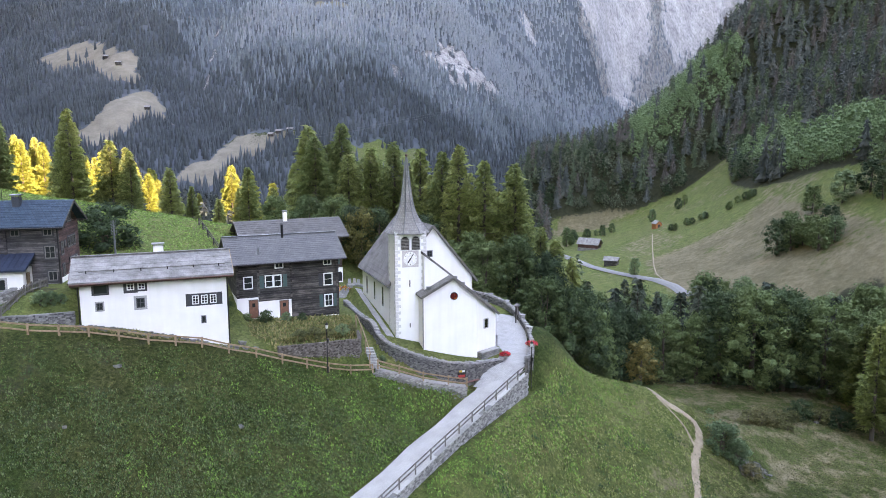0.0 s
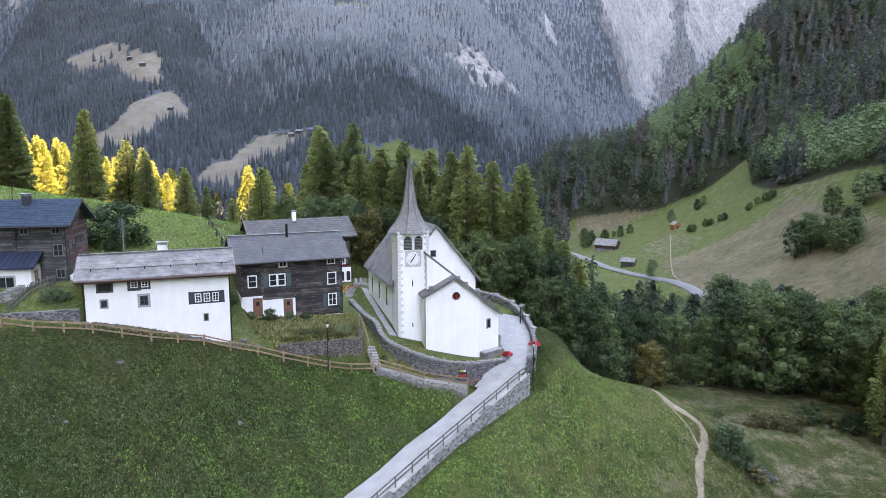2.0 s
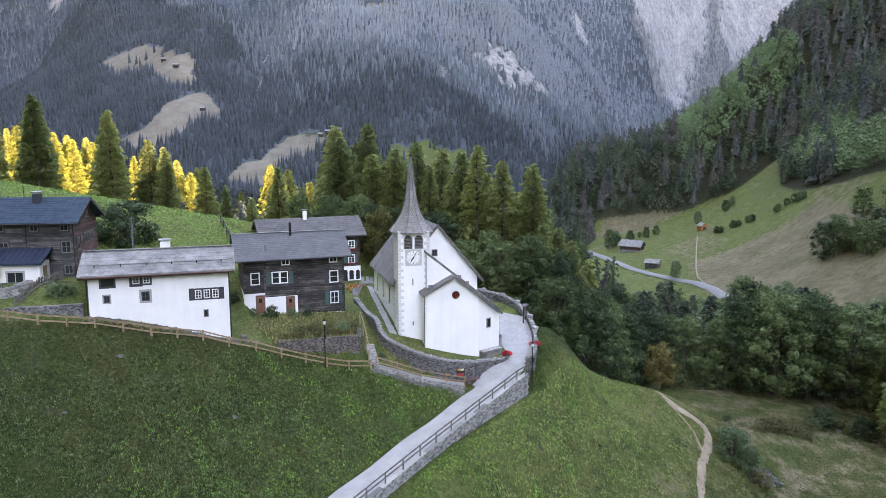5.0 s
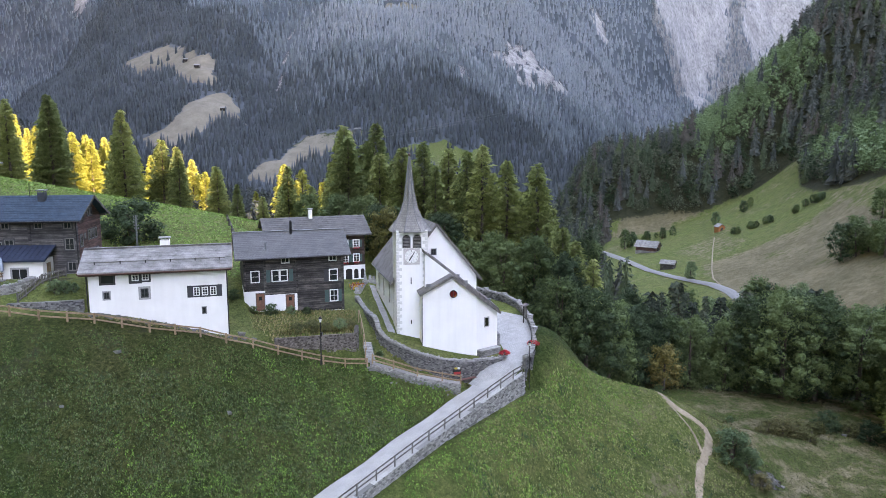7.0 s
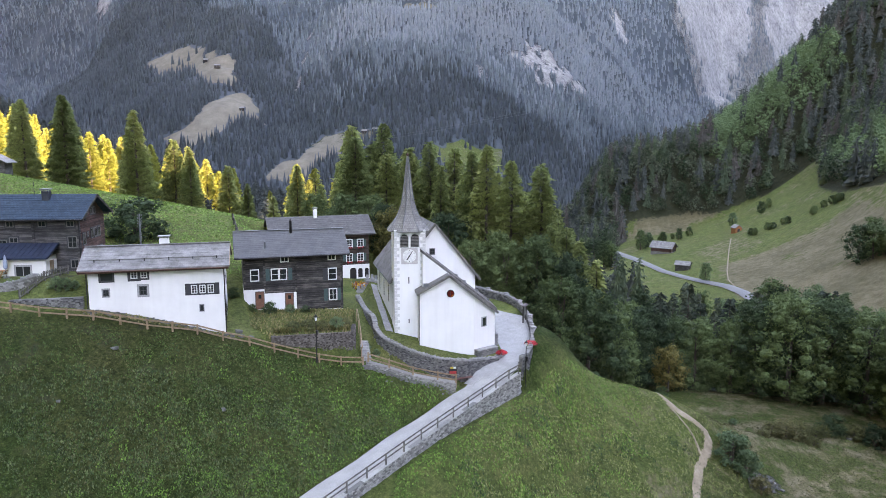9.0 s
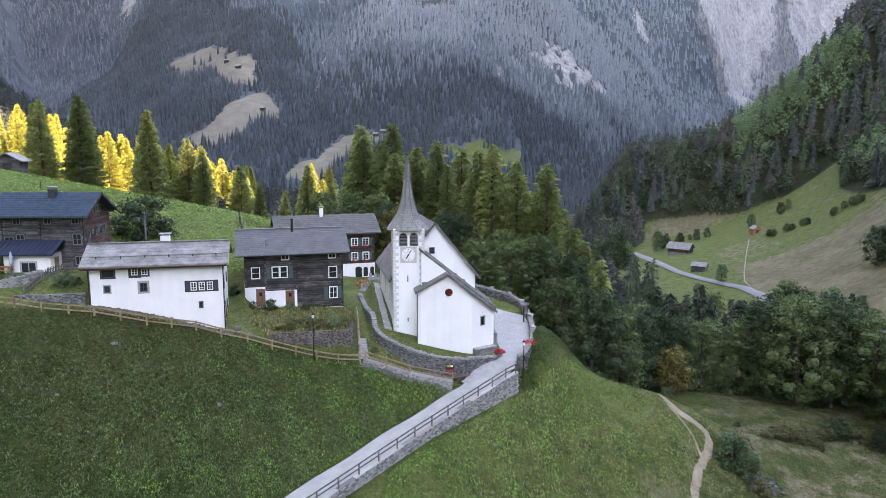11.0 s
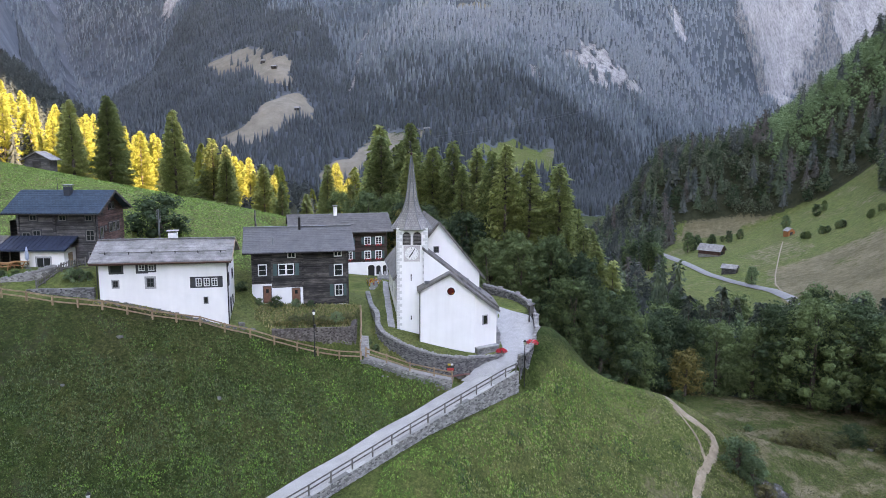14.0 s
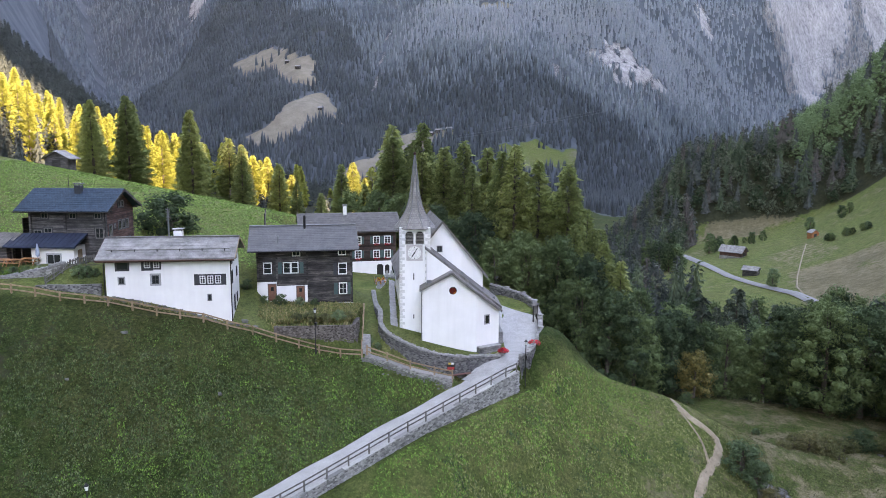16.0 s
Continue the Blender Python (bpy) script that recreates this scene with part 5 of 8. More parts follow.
# ---------------------------------------------------------------- dark house behind
def build_back_house():
    Z = 0.6
    # origin: front right corner of the wall, x runs to the left end as negative
    h = thing("back_house", pose(-17.75, 113.9, Z, 0, 0, 27.6), "dark brown timber house with white windows above a white ground floor", "house")
    L, D, EV, RG, RY = 15.6, 8.2, 7.05, 9.85, 4.1
    bm = bmesh.new()
    box(bm, -L, 0.1, -3, 0, D, EV)
    part("core_wall", bm, M_LOG_DARK, h)
    log_wall(h, "log_front", -L, 0, 1.85, EV, 0, 0.3, log_mat("red_brown_timber", [(0.012, 0.007, 0.006), (0.030, 0.017, 0.014), (0.050, 0.030, 0.025), (0.085, 0.052, 0.04)]), seed=8)
    bm = bmesh.new()
    solid(bm, [(-0.3, 0, EV), (-0.3, D, EV), (-0.3, RY, RG)][::-1], [(0, 0, EV), (0, D, EV), (0, RY, RG)][::-1])
    part("gable_wall", bm, M_LOG_DARK, h)
    bm = bmesh.new()
    solid(bm, [(-L, 0, EV), (-L, D, EV), (-L, RY, RG)][::-1], [(-L + 0.3, 0, EV), (-L + 0.3, D, EV), (-L + 0.3, RY, RG)][::-1])
    part("gable_wall", bm, M_LOG_DARK, h)
    bm = bmesh.new()
    box(bm, -L - 0.03, -0.08, -3, 0.05, 0.3, 1.85)
    part("plaster_base", bm, M_PLASTER_OLD, h)
    for x0, x1, z0, z1 in ((-3.3, -2.2, -0.6, 1.3), (-1.9, -1.15, -0.4, 1.2), (-0.75, -0.1, -0.4, 1.2)):
        bm = bmesh.new()
        arch = [(x0, z0), (x1, z0)] + [((x0 + x1) / 2 + (x1 - x0) / 2 * math.cos(a), z1 - 0.3 + 0.3 * math.sin(a)) for a in np.linspace(0, math.pi, 7)]
        gable_body(bm, arch, -0.1, 0.1)
        part("opening", bm, M_DARK, h)
    for x0 in (-1.95, -3.85, -7.0, -9.0):
        for z0, z1 in ((4.9, 6.1), (2.45, 3.7)):
            window(h, x0, z0, x0 + 1.0, z1, 0, M_FRAME, (2, 3), M_FRAME, 0.1)
            shutter(h, x0 - 0.55, z0, x0 - 0.1, z1, 0, M_SHUTTER)
            shutter(h, x0 + 1.1, z0, x0 + 1.5, z1, 0, M_SHUTTER)
            rng = np.random.RandomState(int(-x0 * 10 + z0 * 7))
            n = 70
            c = np.stack([x0 + rng.rand(n) * 1.0, -0.22 - rng.rand(n) * 0.2, z0 - 0.25 + rng.rand(n) * 0.3], -1)
            v = (c[:, None, :] + rng.normal(0, 0.07, (n, 3, 3))).reshape(-1, 3)
            ob = new("window_flowers", soup("window_flowers", v, np.arange(n * 3), M_RED))
            ob.parent = h
            ob["label"] = "red geraniums in a window box"
    ez = EV + 0.1
    k = (RG - ez) / (RY + 0.9)
    roof_plane(h, [(-L - 0.9, -0.9, ez), (1.0, -0.9, ez), (1.0, RY, RG), (-L - 0.9, RY, RG)], 0.2, M_SLATE_DARK)
    roof_plane(h, [(-L - 0.9, RY, RG), (1.0, RY, RG), (1.0, D + 0.9, ez), (-L - 0.9, D + 0.9, ez)], 0.2, M_SLATE_DARK)
    slate_courses(h, (-L - 0.92, -0.92, ez + 0.004), (1.02, -0.92, ez + 0.004), (1.02, RY, RG + 0.004), (-L - 0.92, RY, RG + 0.004), 10, M_SLATE_DARK, lift=0.04)
    chimney(h, -8.3, RY - 0.3, RG - 0.3, RG + 1.15, 0.6, 0.6, M_PLASTER_OLD, M_CAP)
    return h


build_back_house()


# ---------------------------------------------------------------- grey timber house on the upper plot
def build_old_house():
    Z = 7.8
    h = thing("old_timber_house", pose(-51.2, 67.75, Z, 0, 0, 13.2), "tall grey log house with blue tiled roof, white annex", "house")
    L, D, EV, RG, RY, W0 = 11.6, 7.2, 6.55, 9.0, 3.6, 2.5
    bm = bmesh.new()
    box(bm, W0 + 0.05, 0.1, -2.5, L - 0.1, D, EV)
    part("core_wall", bm, M_LOG_GREY, h)
    log_wall(h, "log_front", W0, 6.75, 0.7, EV, 0, 0.3, M_LOG_GREY, seed=11)
    log_wall(h, "log_front", 6.75, L, 0.7, EV, 0, 0.3, M_LOG_GREY, seed=12)
    log_wall(h, "log_side", L - 0.3, L, 1.2, EV, 0.3, D, M_LOG_BROWN, "y", seed=13)
    bm = bmesh.new()
    box(bm, W0 - 0.05, -0.06, -2.5, L + 0.05, D + 0.05, 0.7)
    part("stone_base", bm, M_STONE, h)
    bm = bmesh.new()
    box(bm, L - 0.3, 0.35, -2.5, L + 0.06, D + 0.06, 1.2)
    part("plaster_base", bm, M_PLASTER_OLD, h)
    for s in (0, 1):
        x0, x1 = (W0, W0 + 0.3) if s == 0 else (L - 0.3, L)
        bm = bmesh.new()
        solid(bm, [(x0, 0, EV), (x0, D, EV), (x0, RY, RG - 0.1)][::-1], [(x1, 0, EV), (x1, D, EV), (x1, RY, RG - 0.1)][::-1])
        part("gable_wall", bm, M_LOG_BROWN, h)
    for x in (W0 + 0.1, 6.75, L - 0.12):
        z, i = 0.7, 0
        while z < EV - 0.1:
            bm = bmesh.new()
            box(bm, x - 0.12, -0.22 - 0.03 * (i % 2), z, x + 0.12, 0.05, z + 0.19)
            part("log_end", bm, M_LOG_GREY, h)
            z += 0.2
            i += 1
    for x0, z0, x1, z1, p in ((3.9, 5.65, 4.7, 6.3, (2, 1)), (7.27, 5.65, 8.07, 6.3, (2, 1)), (10.28, 5.65, 11.08, 6.3, (2, 1)), (2.9, 3.5, 3.85, 4.25, (2, 1)), (4.15, 3.4, 5.05, 4.5, (2, 2)),
                              (10.3, 3.3, 11.25, 4.55, (2, 2)), (10.45, 1.0, 11.3, 1.95, (2, 1))):
        window(h, x0, z0, x1, z1, -0.03, M_SASH_OLD, p, M_FRAME_DARK, 0.14)
    for y0, z0, y1, z1 in ((3.2, 6.7, 3.8, 7.5), (4.0, 6.7, 4.6, 7.5), (3.0, 4.0, 3.7, 5.1), (4.0, 4.0, 4.7, 5.1), (5.0, 4.0, 5.7, 5.1), (0.7, 3.5, 1.4, 4.8), (1.9, 4.3, 2.3, 4.8), (3.3, 1.7, 4.0, 2.8),
                           (4.3, 1.7, 5.0, 2.8), (5.3, 1.7, 6.0, 2.8), (0.8, 1.3, 1.4, 2.5)):
        window(h, y0, z0, y1, z1, 0, M_SASH_OLD, (2, 1), M_FRAME_DARK, 0.1, "right", L + 0.03)
    ey, ez = -0.95, EV + 0.05
    k = (RG - ez) / (RY - ey)
    by = D + 0.95
    roof_plane(h, [(1.2, ey, ez), (L + 0.75, ey, ez), (L + 0.75, RY, RG), (1.2, RY, RG)], 0.16, M_TILE_BLUE)
    roof_plane(h, [(1.2, RY, RG), (L + 0.75, RY, RG), (L + 0.75, by, ez), (1.2, by, ez)], 0.16, M_TILE_BLUE)
    slate_courses(h, (1.18, ey - 0.02, ez + 0.004), (L + 0.77, ey - 0.02, ez + 0.004), (L + 0.77, RY, RG + 0.004), (1.18, RY, RG + 0.004), 11, M_TILE_BLUE, lift=0.04)
    for ga in (1.18, L + 0.77):
        bm = bmesh.new()
        beam(bm, (ga, ey, ez - 0.14), (ga, RY, RG - 0.14), 0.07, 0.3)
        beam(bm, (ga, by, ez - 0.14), (ga, RY, RG - 0.14), 0.07, 0.3)
        part("verge_board", bm, M_LOG_DARK, h)
    for y, z in ((0.1, EV - 0.05), (RY, RG - 0.3), (D - 0.1, EV - 0.05)):
        bm = bmesh.new()
        beam(bm, (L - 0.2, y, z), (L + 0.7, y, z), 0.2, 0.22)
        part("purlin_end", bm, M_LOG_DARK, h)
    gutter(h, (1.2, ey - 0.1, ez - 0.12), (L + 0.75, ey - 0.1, ez - 0.12), 0.09, M_BLACK)
    pipe(h, "downpipe", L + 0.02, -0.3, 0.0, EV - 0.2, 0.06, M_BLACK)
    chimney(h, 7.2, RY - 0.9, RG - 0.9, RG + 0.42, 0.75, 0.7, plain("dark_metal_cladding", (0.05, 0.058, 0.075), 0.4, 0.4), M_METAL)
    pipe(h, "aerial_mast", 5.6, RY - 0.2, RG - 0.1, RG + 1.3, 0.03, M_BLACK)
    # balcony at the far end
    bm = bmesh.new()
    box(bm, W0 - 1.2, 0.4, 3.6, W0, 3.0, 3.75)
    box(bm, W0 - 1.2, 0.4, 3.75, W0 - 1.12, 3.0, 5.6)
    part("balcony", bm, M_LOG_DARK, h)
    # annex
    a0, a1, ad = 1.6, 8.95, -2.7
    bm = bmesh.new()
    box(bm, a0 + 2.4, ad, -2.5, a1, -0.08, 2.6)
    an = part("annex_wall", bm, M_PLASTER_OLD, h, "white rendered annex")
    for x in (a0 + 0.1, a0 + 1.2):
        bm = bmesh.new()
        box(bm, x - 0.09, ad + 0.1, -1.5, x + 0.09, ad + 0.28, 2.6)
        part("post", bm, M_LOG_DARK, an)
    bm = bmesh.new()
    slab(bm, [(a0 - 0.6, ad - 0.55, 2.72), (a1 + 0.45, ad - 0.55, 2.72), (a1 + 0.45, -0.1, 3.9), (a0 - 0.6, -0.1, 3.9)], 0.2)
    rf = part("annex_roof", bm, M_METAL_BLUE, h, "dark blue standing-seam metal roof")
    for i in range(16):
        x = a0 - 0.5 + i * 0.55
        bm = bmesh.new()
        beam(bm, (x, ad - 0.56, 2.75), (x, -0.1, 3.93), 0.04, 0.05)
        part("seam", bm, M_METAL_BLUE, rf)
    window(h, 5.8, 0.6, 7.4, 1.75, ad, M_FRAME_GREY, (2, 1), M_FRAME_GREY, 0.12)
    bm = bmesh.new()
    box(bm, a1 - 0.03, -1.8, 0.1, a1 + 0.05, -0.9, 2.15)
    part("annex_door", bm, M_FENCE, h)
    return h


build_old_house()

# ---------------------------------------------------------------- roads, walls and fences
def on_road(s, d, lift=0.0):
    x = ROAD_A[0] + ROAD_DIR[0] * s + ROAD_DIR[1] * d
    y = ROAD_A[1] + ROAD_DIR[1] * s - ROAD_DIR[0] * d
    return (x, y, float(road_level(s)) + lift)


steps = [-62 + 2.0 * i for i in range(32)]
inner = [on_road(s, -3.0 - 0.12 * math.sin(s * 0.7) - (0.5 * max(0, s + 3)), 0.03) for s in steps]
outer = [on_road(s, 0.22, 0.03) for s in steps]
strip("road", inner, outer, M_GRAVEL, "narrow pale gravel lane climbing to the church", 0.04)

M_COBBLE = coursed("court_setts", (0.27, 0.268, 0.262), (0.35, 0.347, 0.338), 0.24, 0.18, 0.02, joint=(0.20, 0.198, 0.192), rough=0.9, stain=0.18, joint_size=0.02, relief=0.3)
# the court beside the church, a grid over the yard's outline
court = [(2.6, 74.6), (4.6, 76.2), (6.6, 78.3), (6.9, 80.5), (6.3, 82.6), (5.6, 85), (4.8, 88.2), (3.0, 93), (3.2, 98), (6.0, 95.3), (8.7, 93.4), (9.5, 90.5), (9.8, 87), (9.8, 83), (9.3, 80), (8.5, 77.7), (7.7, 75.6), (5.5, 73)]
bm = bmesh.new()
cx, cy = 7.3, 83.0


def court_z(x, y):
    a = yard_level(x, y) + 0.05
    s, d = road_along(x, y)
    b = float(road_level(s)) + 0.06
    k = float(sstep(np.array((y - 75.5) / 3.5)))
    return float(a * k + b * (1 - k))


rings = []
for f in np.linspace(0, 1, 9)[1:]:
    ring = []
    for i in range(len(court)):
        for g in (0, 0.5):
            ax, ay = court[i]
            bx, by = court[(i + 1) % len(court)]
            px, py = ax + (bx - ax) * g, ay + (by - ay) * g
            qx, qy = cx + (px - cx) * f, cy + (py - cy) * f
            ring.append(bm.verts.new((qx, qy, court_z(qx, qy))))
    rings.append(ring)
c0 = bm.verts.new((cx, cy, court_z(cx, cy)))
nr = len(rings[0])
for i in range(nr):
    bm.faces.new((c0, rings[0][i], rings[0][(i + 1) % nr]))
for r0, r1 in zip(rings, rings[1:]):
    for i in range(nr):
        bm.faces.new((r0[i], r1[i], r1[(i + 1) % nr], r0[(i + 1) % nr]))
bmesh.ops.recalc_face_normals(bm, faces=bm.faces)
tagged(mesh_object("pavement", bm, M_COBBLE), "pale cobbled court beside the church", "pavement", kind="structure")


def ground_strip(name, pts, width, material, label, lift=0.05, rim=-0.02):
    """A strip that follows the land along plan points."""
    dense = []
    for (ax, ay), (bx, by) in zip(pts, pts[1:]):
        n = max(2, int(math.hypot(bx - ax, by - ay) / 0.8))
        dense += [(ax + (bx - ax) * i / n, ay + (by - ay) * i / n) for i in range(n)]
    dense.append(pts[-1])
    for _ in range(5):
        dense = [dense[0]] + [tuple((p[k] + 2 * q[k] + r[k]) / 4 for k in (0, 1)) for p, q, r in zip(dense, dense[1:], dense[2:])] + [dense[-1]]
    bm = bmesh.new()
    rows = []
    for i, (x, y) in enumerate(dense):
        ax, ay = dense[max(0, i - 1)]
        bx, by = dense[min(len(dense) - 1, i + 1)]
        l = math.hypot(bx - ax, by - ay) or 1
        nx, ny = -(by - ay) / l, (bx - ax) / l
        w = width * (1 + (0.07 * math.sin(i * 0.9) + 0.05 * math.sin(i * 2.3)) * (width < 3))
        row = []
        for f in (-0.5, -0.17, 0.17, 0.5):
            px, py = x + nx * w * f, y + ny * w * f
            row.append(bm.verts.new((px, py, ground_z(px, py) + (lift if abs(f) < 0.4 else rim))))
        rows.append(row)
    for r0, r1 in zip(rows, rows[1:]):
        for i in range(3):
            bm.faces.new((r0[i], r0[i + 1], r1[i + 1], r1[i]))
    bmesh.ops.recalc_face_normals(bm, faces=bm.faces)
    return tagged(mesh_object(name, bm, material), label, "path" if "path" in name else "road", kind="structure")


ground_strip("footpath", [(26.5, 62), (28.7, 76), (30.1, 81.7), (31.9, 85.3), (33.0, 87.6), (32.0, 89.2), (29.0, 89.0), (27.2, 90.5), (26.4, 94), (26.0, 100)], 1.15, M_PATH, "trodden earth footpath across the lower meadow", 0.10)
ground_strip("footpath_branch", [(30.9, 84.2), (30.9, 86.3), (29.4, 88.0), (27.6, 89.8)], 0.4, M_PATH, "narrow trodden side track", 0.08)
ground_strip("valley_road", [(55, 520), (58, 470), (61, 448), (68, 399), (73.5, 359), (79.5, 336), (90, 303), (92, 285), (91.5, 271), (99, 246), (112, 215), (130, 180)], 4.0, M_ASPHALT, "grey road along the valley floor", 0.75, 0.4)
ground_strip("valley_track_path", [(120, 414), (112, 386), (105.5, 362), (98, 334), (93.5, 314), (92.3, 296)], 0.6, M_PATH, "stony track down to the valley road", 0.45, 0.3)
ground_strip("church_apron_path", [(-6.85, 79.2), (-9.05, 85.5), (-11.6, 92.8), (-12.9, 96.8)], 0.85, M_CAP, "pale stone apron along the church wall", 0.10, 0.08)


def wall_line(name, pts, thick, label, category="wall", cap=True, out=1, stone=(0.42, 0.24), seed=1, material=None, kind="structure", both=False):
    """A rubble wall along (x, y, top, foot); out: which side shows its stones; caps are laid singly."""
    rng = random.Random(seed)
    w = thing(name, Matrix.Identity(4), label, category, kind=kind)
    body = bmesh.new()
    face = bmesh.new()
    for (ax, ay, at, af), (bx, by, bt, bf) in zip(pts, pts[1:]):
        l = math.hypot(bx - ax, by - ay)
        ux, uy = (bx - ax) / l, (by - ay) / l
        nx, ny = uy * out, -ux * out
        solid(body, [(ax, ay, af - 0.6), (bx, by, bf - 0.6), (bx - nx * thick, by - ny * thick, bf - 0.6), (ax - nx * thick, ay - ny * thick, af - 0.6)],
              [(ax, ay, at), (bx, by, bt), (bx - nx * thick, by - ny * thick, bt), (ax - nx * thick, ay - ny * thick, at)])
        cols = max(1, round(l / stone[0]))
        for i in range(cols * (2 if both else 1)):
            f = (i % cols + 0.5) / cols
            back = i >= cols
            x, y = ax + (bx - ax) * f, ay + (by - ay) * f
            top, foot = at + (bt - at) * f, af + (bf - af) * f - 0.15
            n = max(1, round((top - foot) / stone[1]))
            for k in range(n):
                off = (0.5 if k % 2 else 0.0) * l / cols + rng.uniform(-0.05, 0.05)
                if f * l + off > l:
                    continue
                z = foot + (k + 0.5) * (top - foot) / n
                sx, sz = l / cols * rng.uniform(0.78, 1.0), (top - foot) / n * rng.uniform(0.75, 0.98)
                d = rng.uniform(0.02, 0.08)
                px, py = x + ux * off, y + uy * off
                c = [(px + ux * sx * a + nx * b, py + uy * sx * a + ny * b) for a, b in ((-0.5, d), (0.5, d * rng.uniform(0.5, 1.3)), (0.5, -0.1), (-0.5, -0.1))]
                if back:
                    c = [(qx - nx * (thick + d - 0.02), qy - ny * (thick + d - 0.02)) for qx, qy in c]
                solid(face, [(q[0], q[1], z - sz / 2 + rng.uniform(-0.02, 0.02)) for q in c], [(q[0], q[1], z + sz / 2 + rng.uniform(-0.03, 0.02)) for q in c])
    part("wall_core", body, M_STONE_ROUGH if material is None else material, w)
    for bm in (face,):
        bmesh.ops.recalc_face_normals(bm, faces=bm.faces)
    part("stone_face", face, M_STONE_WALL if material is None else material, w)
    if cap:
        for (ax, ay, at, af), (bx, by, bt, bf) in zip(pts, pts[1:]):
            l = math.hypot(bx - ax, by - ay)
            ux, uy = (bx - ax) / l, (by - ay) / l
            nx, ny = uy * out, -ux * out
            n = max(1, round(l / 0.24))
            for i in range(n):
                f = (i + 0.5) / n
                g = l / n * rng.uniform(0.72, 0.9)
                bm = bmesh.new()
                x, y, z = ax + (bx - ax) * f - nx * thick / 2, ay + (by - ay) * f - ny * thick / 2, at + (bt - at) * f
                hgt = rng.uniform(0.10, 0.26)
                tw = thick / 2 + 0.07
                c = [(x + ux * g * a + nx * tw * b, y + uy * g * a + ny * tw * b) for a, b in ((-0.5, 1), (0.5, 1), (0.5, -1), (-0.5, -1))]
                solid(bm, [(q[0], q[1], z - 0.02) for q in c], [(q[0] * 0.97 + x * 0.03, q[1] * 0.97 + y * 0.03, z + hgt) for q in c])
                bmesh.ops.recalc_face_normals(bm, faces=bm.faces)
                part("cap_stone", bm, M_WALL_CAP, w)
    return w


def island_stone(name, lo, hi, dark):
    """Stones of a wall, each of its own grey, with lichen and grain."""
    m, t, b = node_mat(name)
    g = t.nodes.new("ShaderNodeNewGeometry")
    v = world_pos(t)
    c = ramp(t, g.outputs["Random Per Island"], [(0.0, dark), (0.35, lo), (1.0, hi)])
    c = blend(t, 1.0, c, ramp(t, noise_of(t, v, 9, 5, 0.7), [(0.25, (0.65, 0.65, 0.65)), (0.75, (1.25, 1.25, 1.22))]), "MULTIPLY")
    t.links.new(c, b.inputs["Base Color"])
    b.inputs["Roughness"].default_value = 0.92
    bump(t, b, noise_of(t, v, 14, 4, 0.7), 0.8, 0.04)
    return m


M_STONE_WALL = island_stone("grey_wall_stones", (0.095, 0.095, 0.099), (0.20, 0.197, 0.195), (0.045, 0.045, 0.05))
M_STONE_PALE = island_stone("pale_wall_stones", (0.23, 0.228, 0.225), (0.40, 0.395, 0.385), (0.12, 0.12, 0.12))

M_STONE_DARK = island_stone("dark_rubble_stones", (0.11, 0.11, 0.115), (0.25, 0.25, 0.25), (0.05, 0.05, 0.055))
M_STONE_TERRACE = island_stone("terrace_stones", (0.22, 0.215, 0.21), (0.36, 0.35, 0.34), (0.13, 0.125, 0.12))
M_STONE_BROWN = island_stone("brown_rubble_stones", (0.10, 0.085, 0.078), (0.21, 0.185, 0.175), (0.045, 0.037, 0.033))

wall_line("churchyard_wall", [(-14.2, 91.6, 1.75, 1.4), (-13.3, 89.4, 1.75, 1.3), (-12.1, 86.3, 1.7, 1.2), (-10.8, 83.3, 1.65, 1.0), (-9.6, 81.2, 1.65, 0.8), (-8.9, 79.4, 1.5, 0.5), (-8.35, 77.6, 1.1, -0.1), (-7.7, 76.6, 0.8, -0.6), (-6.9, 75.8, 0.45, -1.1), (-5.9, 75.15, 0.15, -1.6), (-4.6, 74.65, -0.2, -2.1),
          (-3.3, 74.35, -0.55, -2.5), (-1.9, 74.2, -0.9, -2.85), (-0.3, 74.35, -1.25, -3.2), (1.4, 74.9, -1.55, -3.6), (2.8, 75.9, -1.85, -3.7), (4.2, 77.2, -2.1, -3.5), (5.3, 78.3, -2.25, -3.2),
          (6.2, 79.1, -2.35, -2.9), (6.45, 80.2, -2.35, -2.7)], 0.45, "curved grey rubble wall round the churchyard, with upright cap stones", seed=3, stone=(0.28, 0.15))
rw = [(*on_road(s, 0.45)[:2], float(road_level(s)) + 0.06, float(np.interp(s, [-40, -12, -2, 3], [-1.05, -1.2, -2.3, -2.8])) + float(road_level(s))) for s in [-58 + 2.0 * i for i in range(31)]]
wall_line("lane_retaining_wall", rw, 0.5, "pale dry-stone retaining wall below the lane", cap=False, seed=4, stone=(0.34, 0.17), material=M_STONE_PALE)
wall_line("court_parapet_wall", [(9.05, 77.75, -1.75, -5.6), (9.75, 79.3, -1.7, -5.6), (10.05, 81, -1.55, -5.4), (10.3, 83, -1.35, -5.2), (10.4, 85, -1.15, -4.8), (10.25, 88, -0.75, -3.6), (9.85, 91, -0.4, -3.0),
          (9.2, 94.5, -0.1, -2.6), (8.3, 97.9, 0.15, -2.2), (6.2, 101.7, 0.35, -2.0), (3.3, 104.1, 0.55, -2.0), (0.5, 106, 0.75, -2.0)], 0.4, "grey stone parapet wall round the church court", seed=5, both=True, stone=(0.36, 0.2))
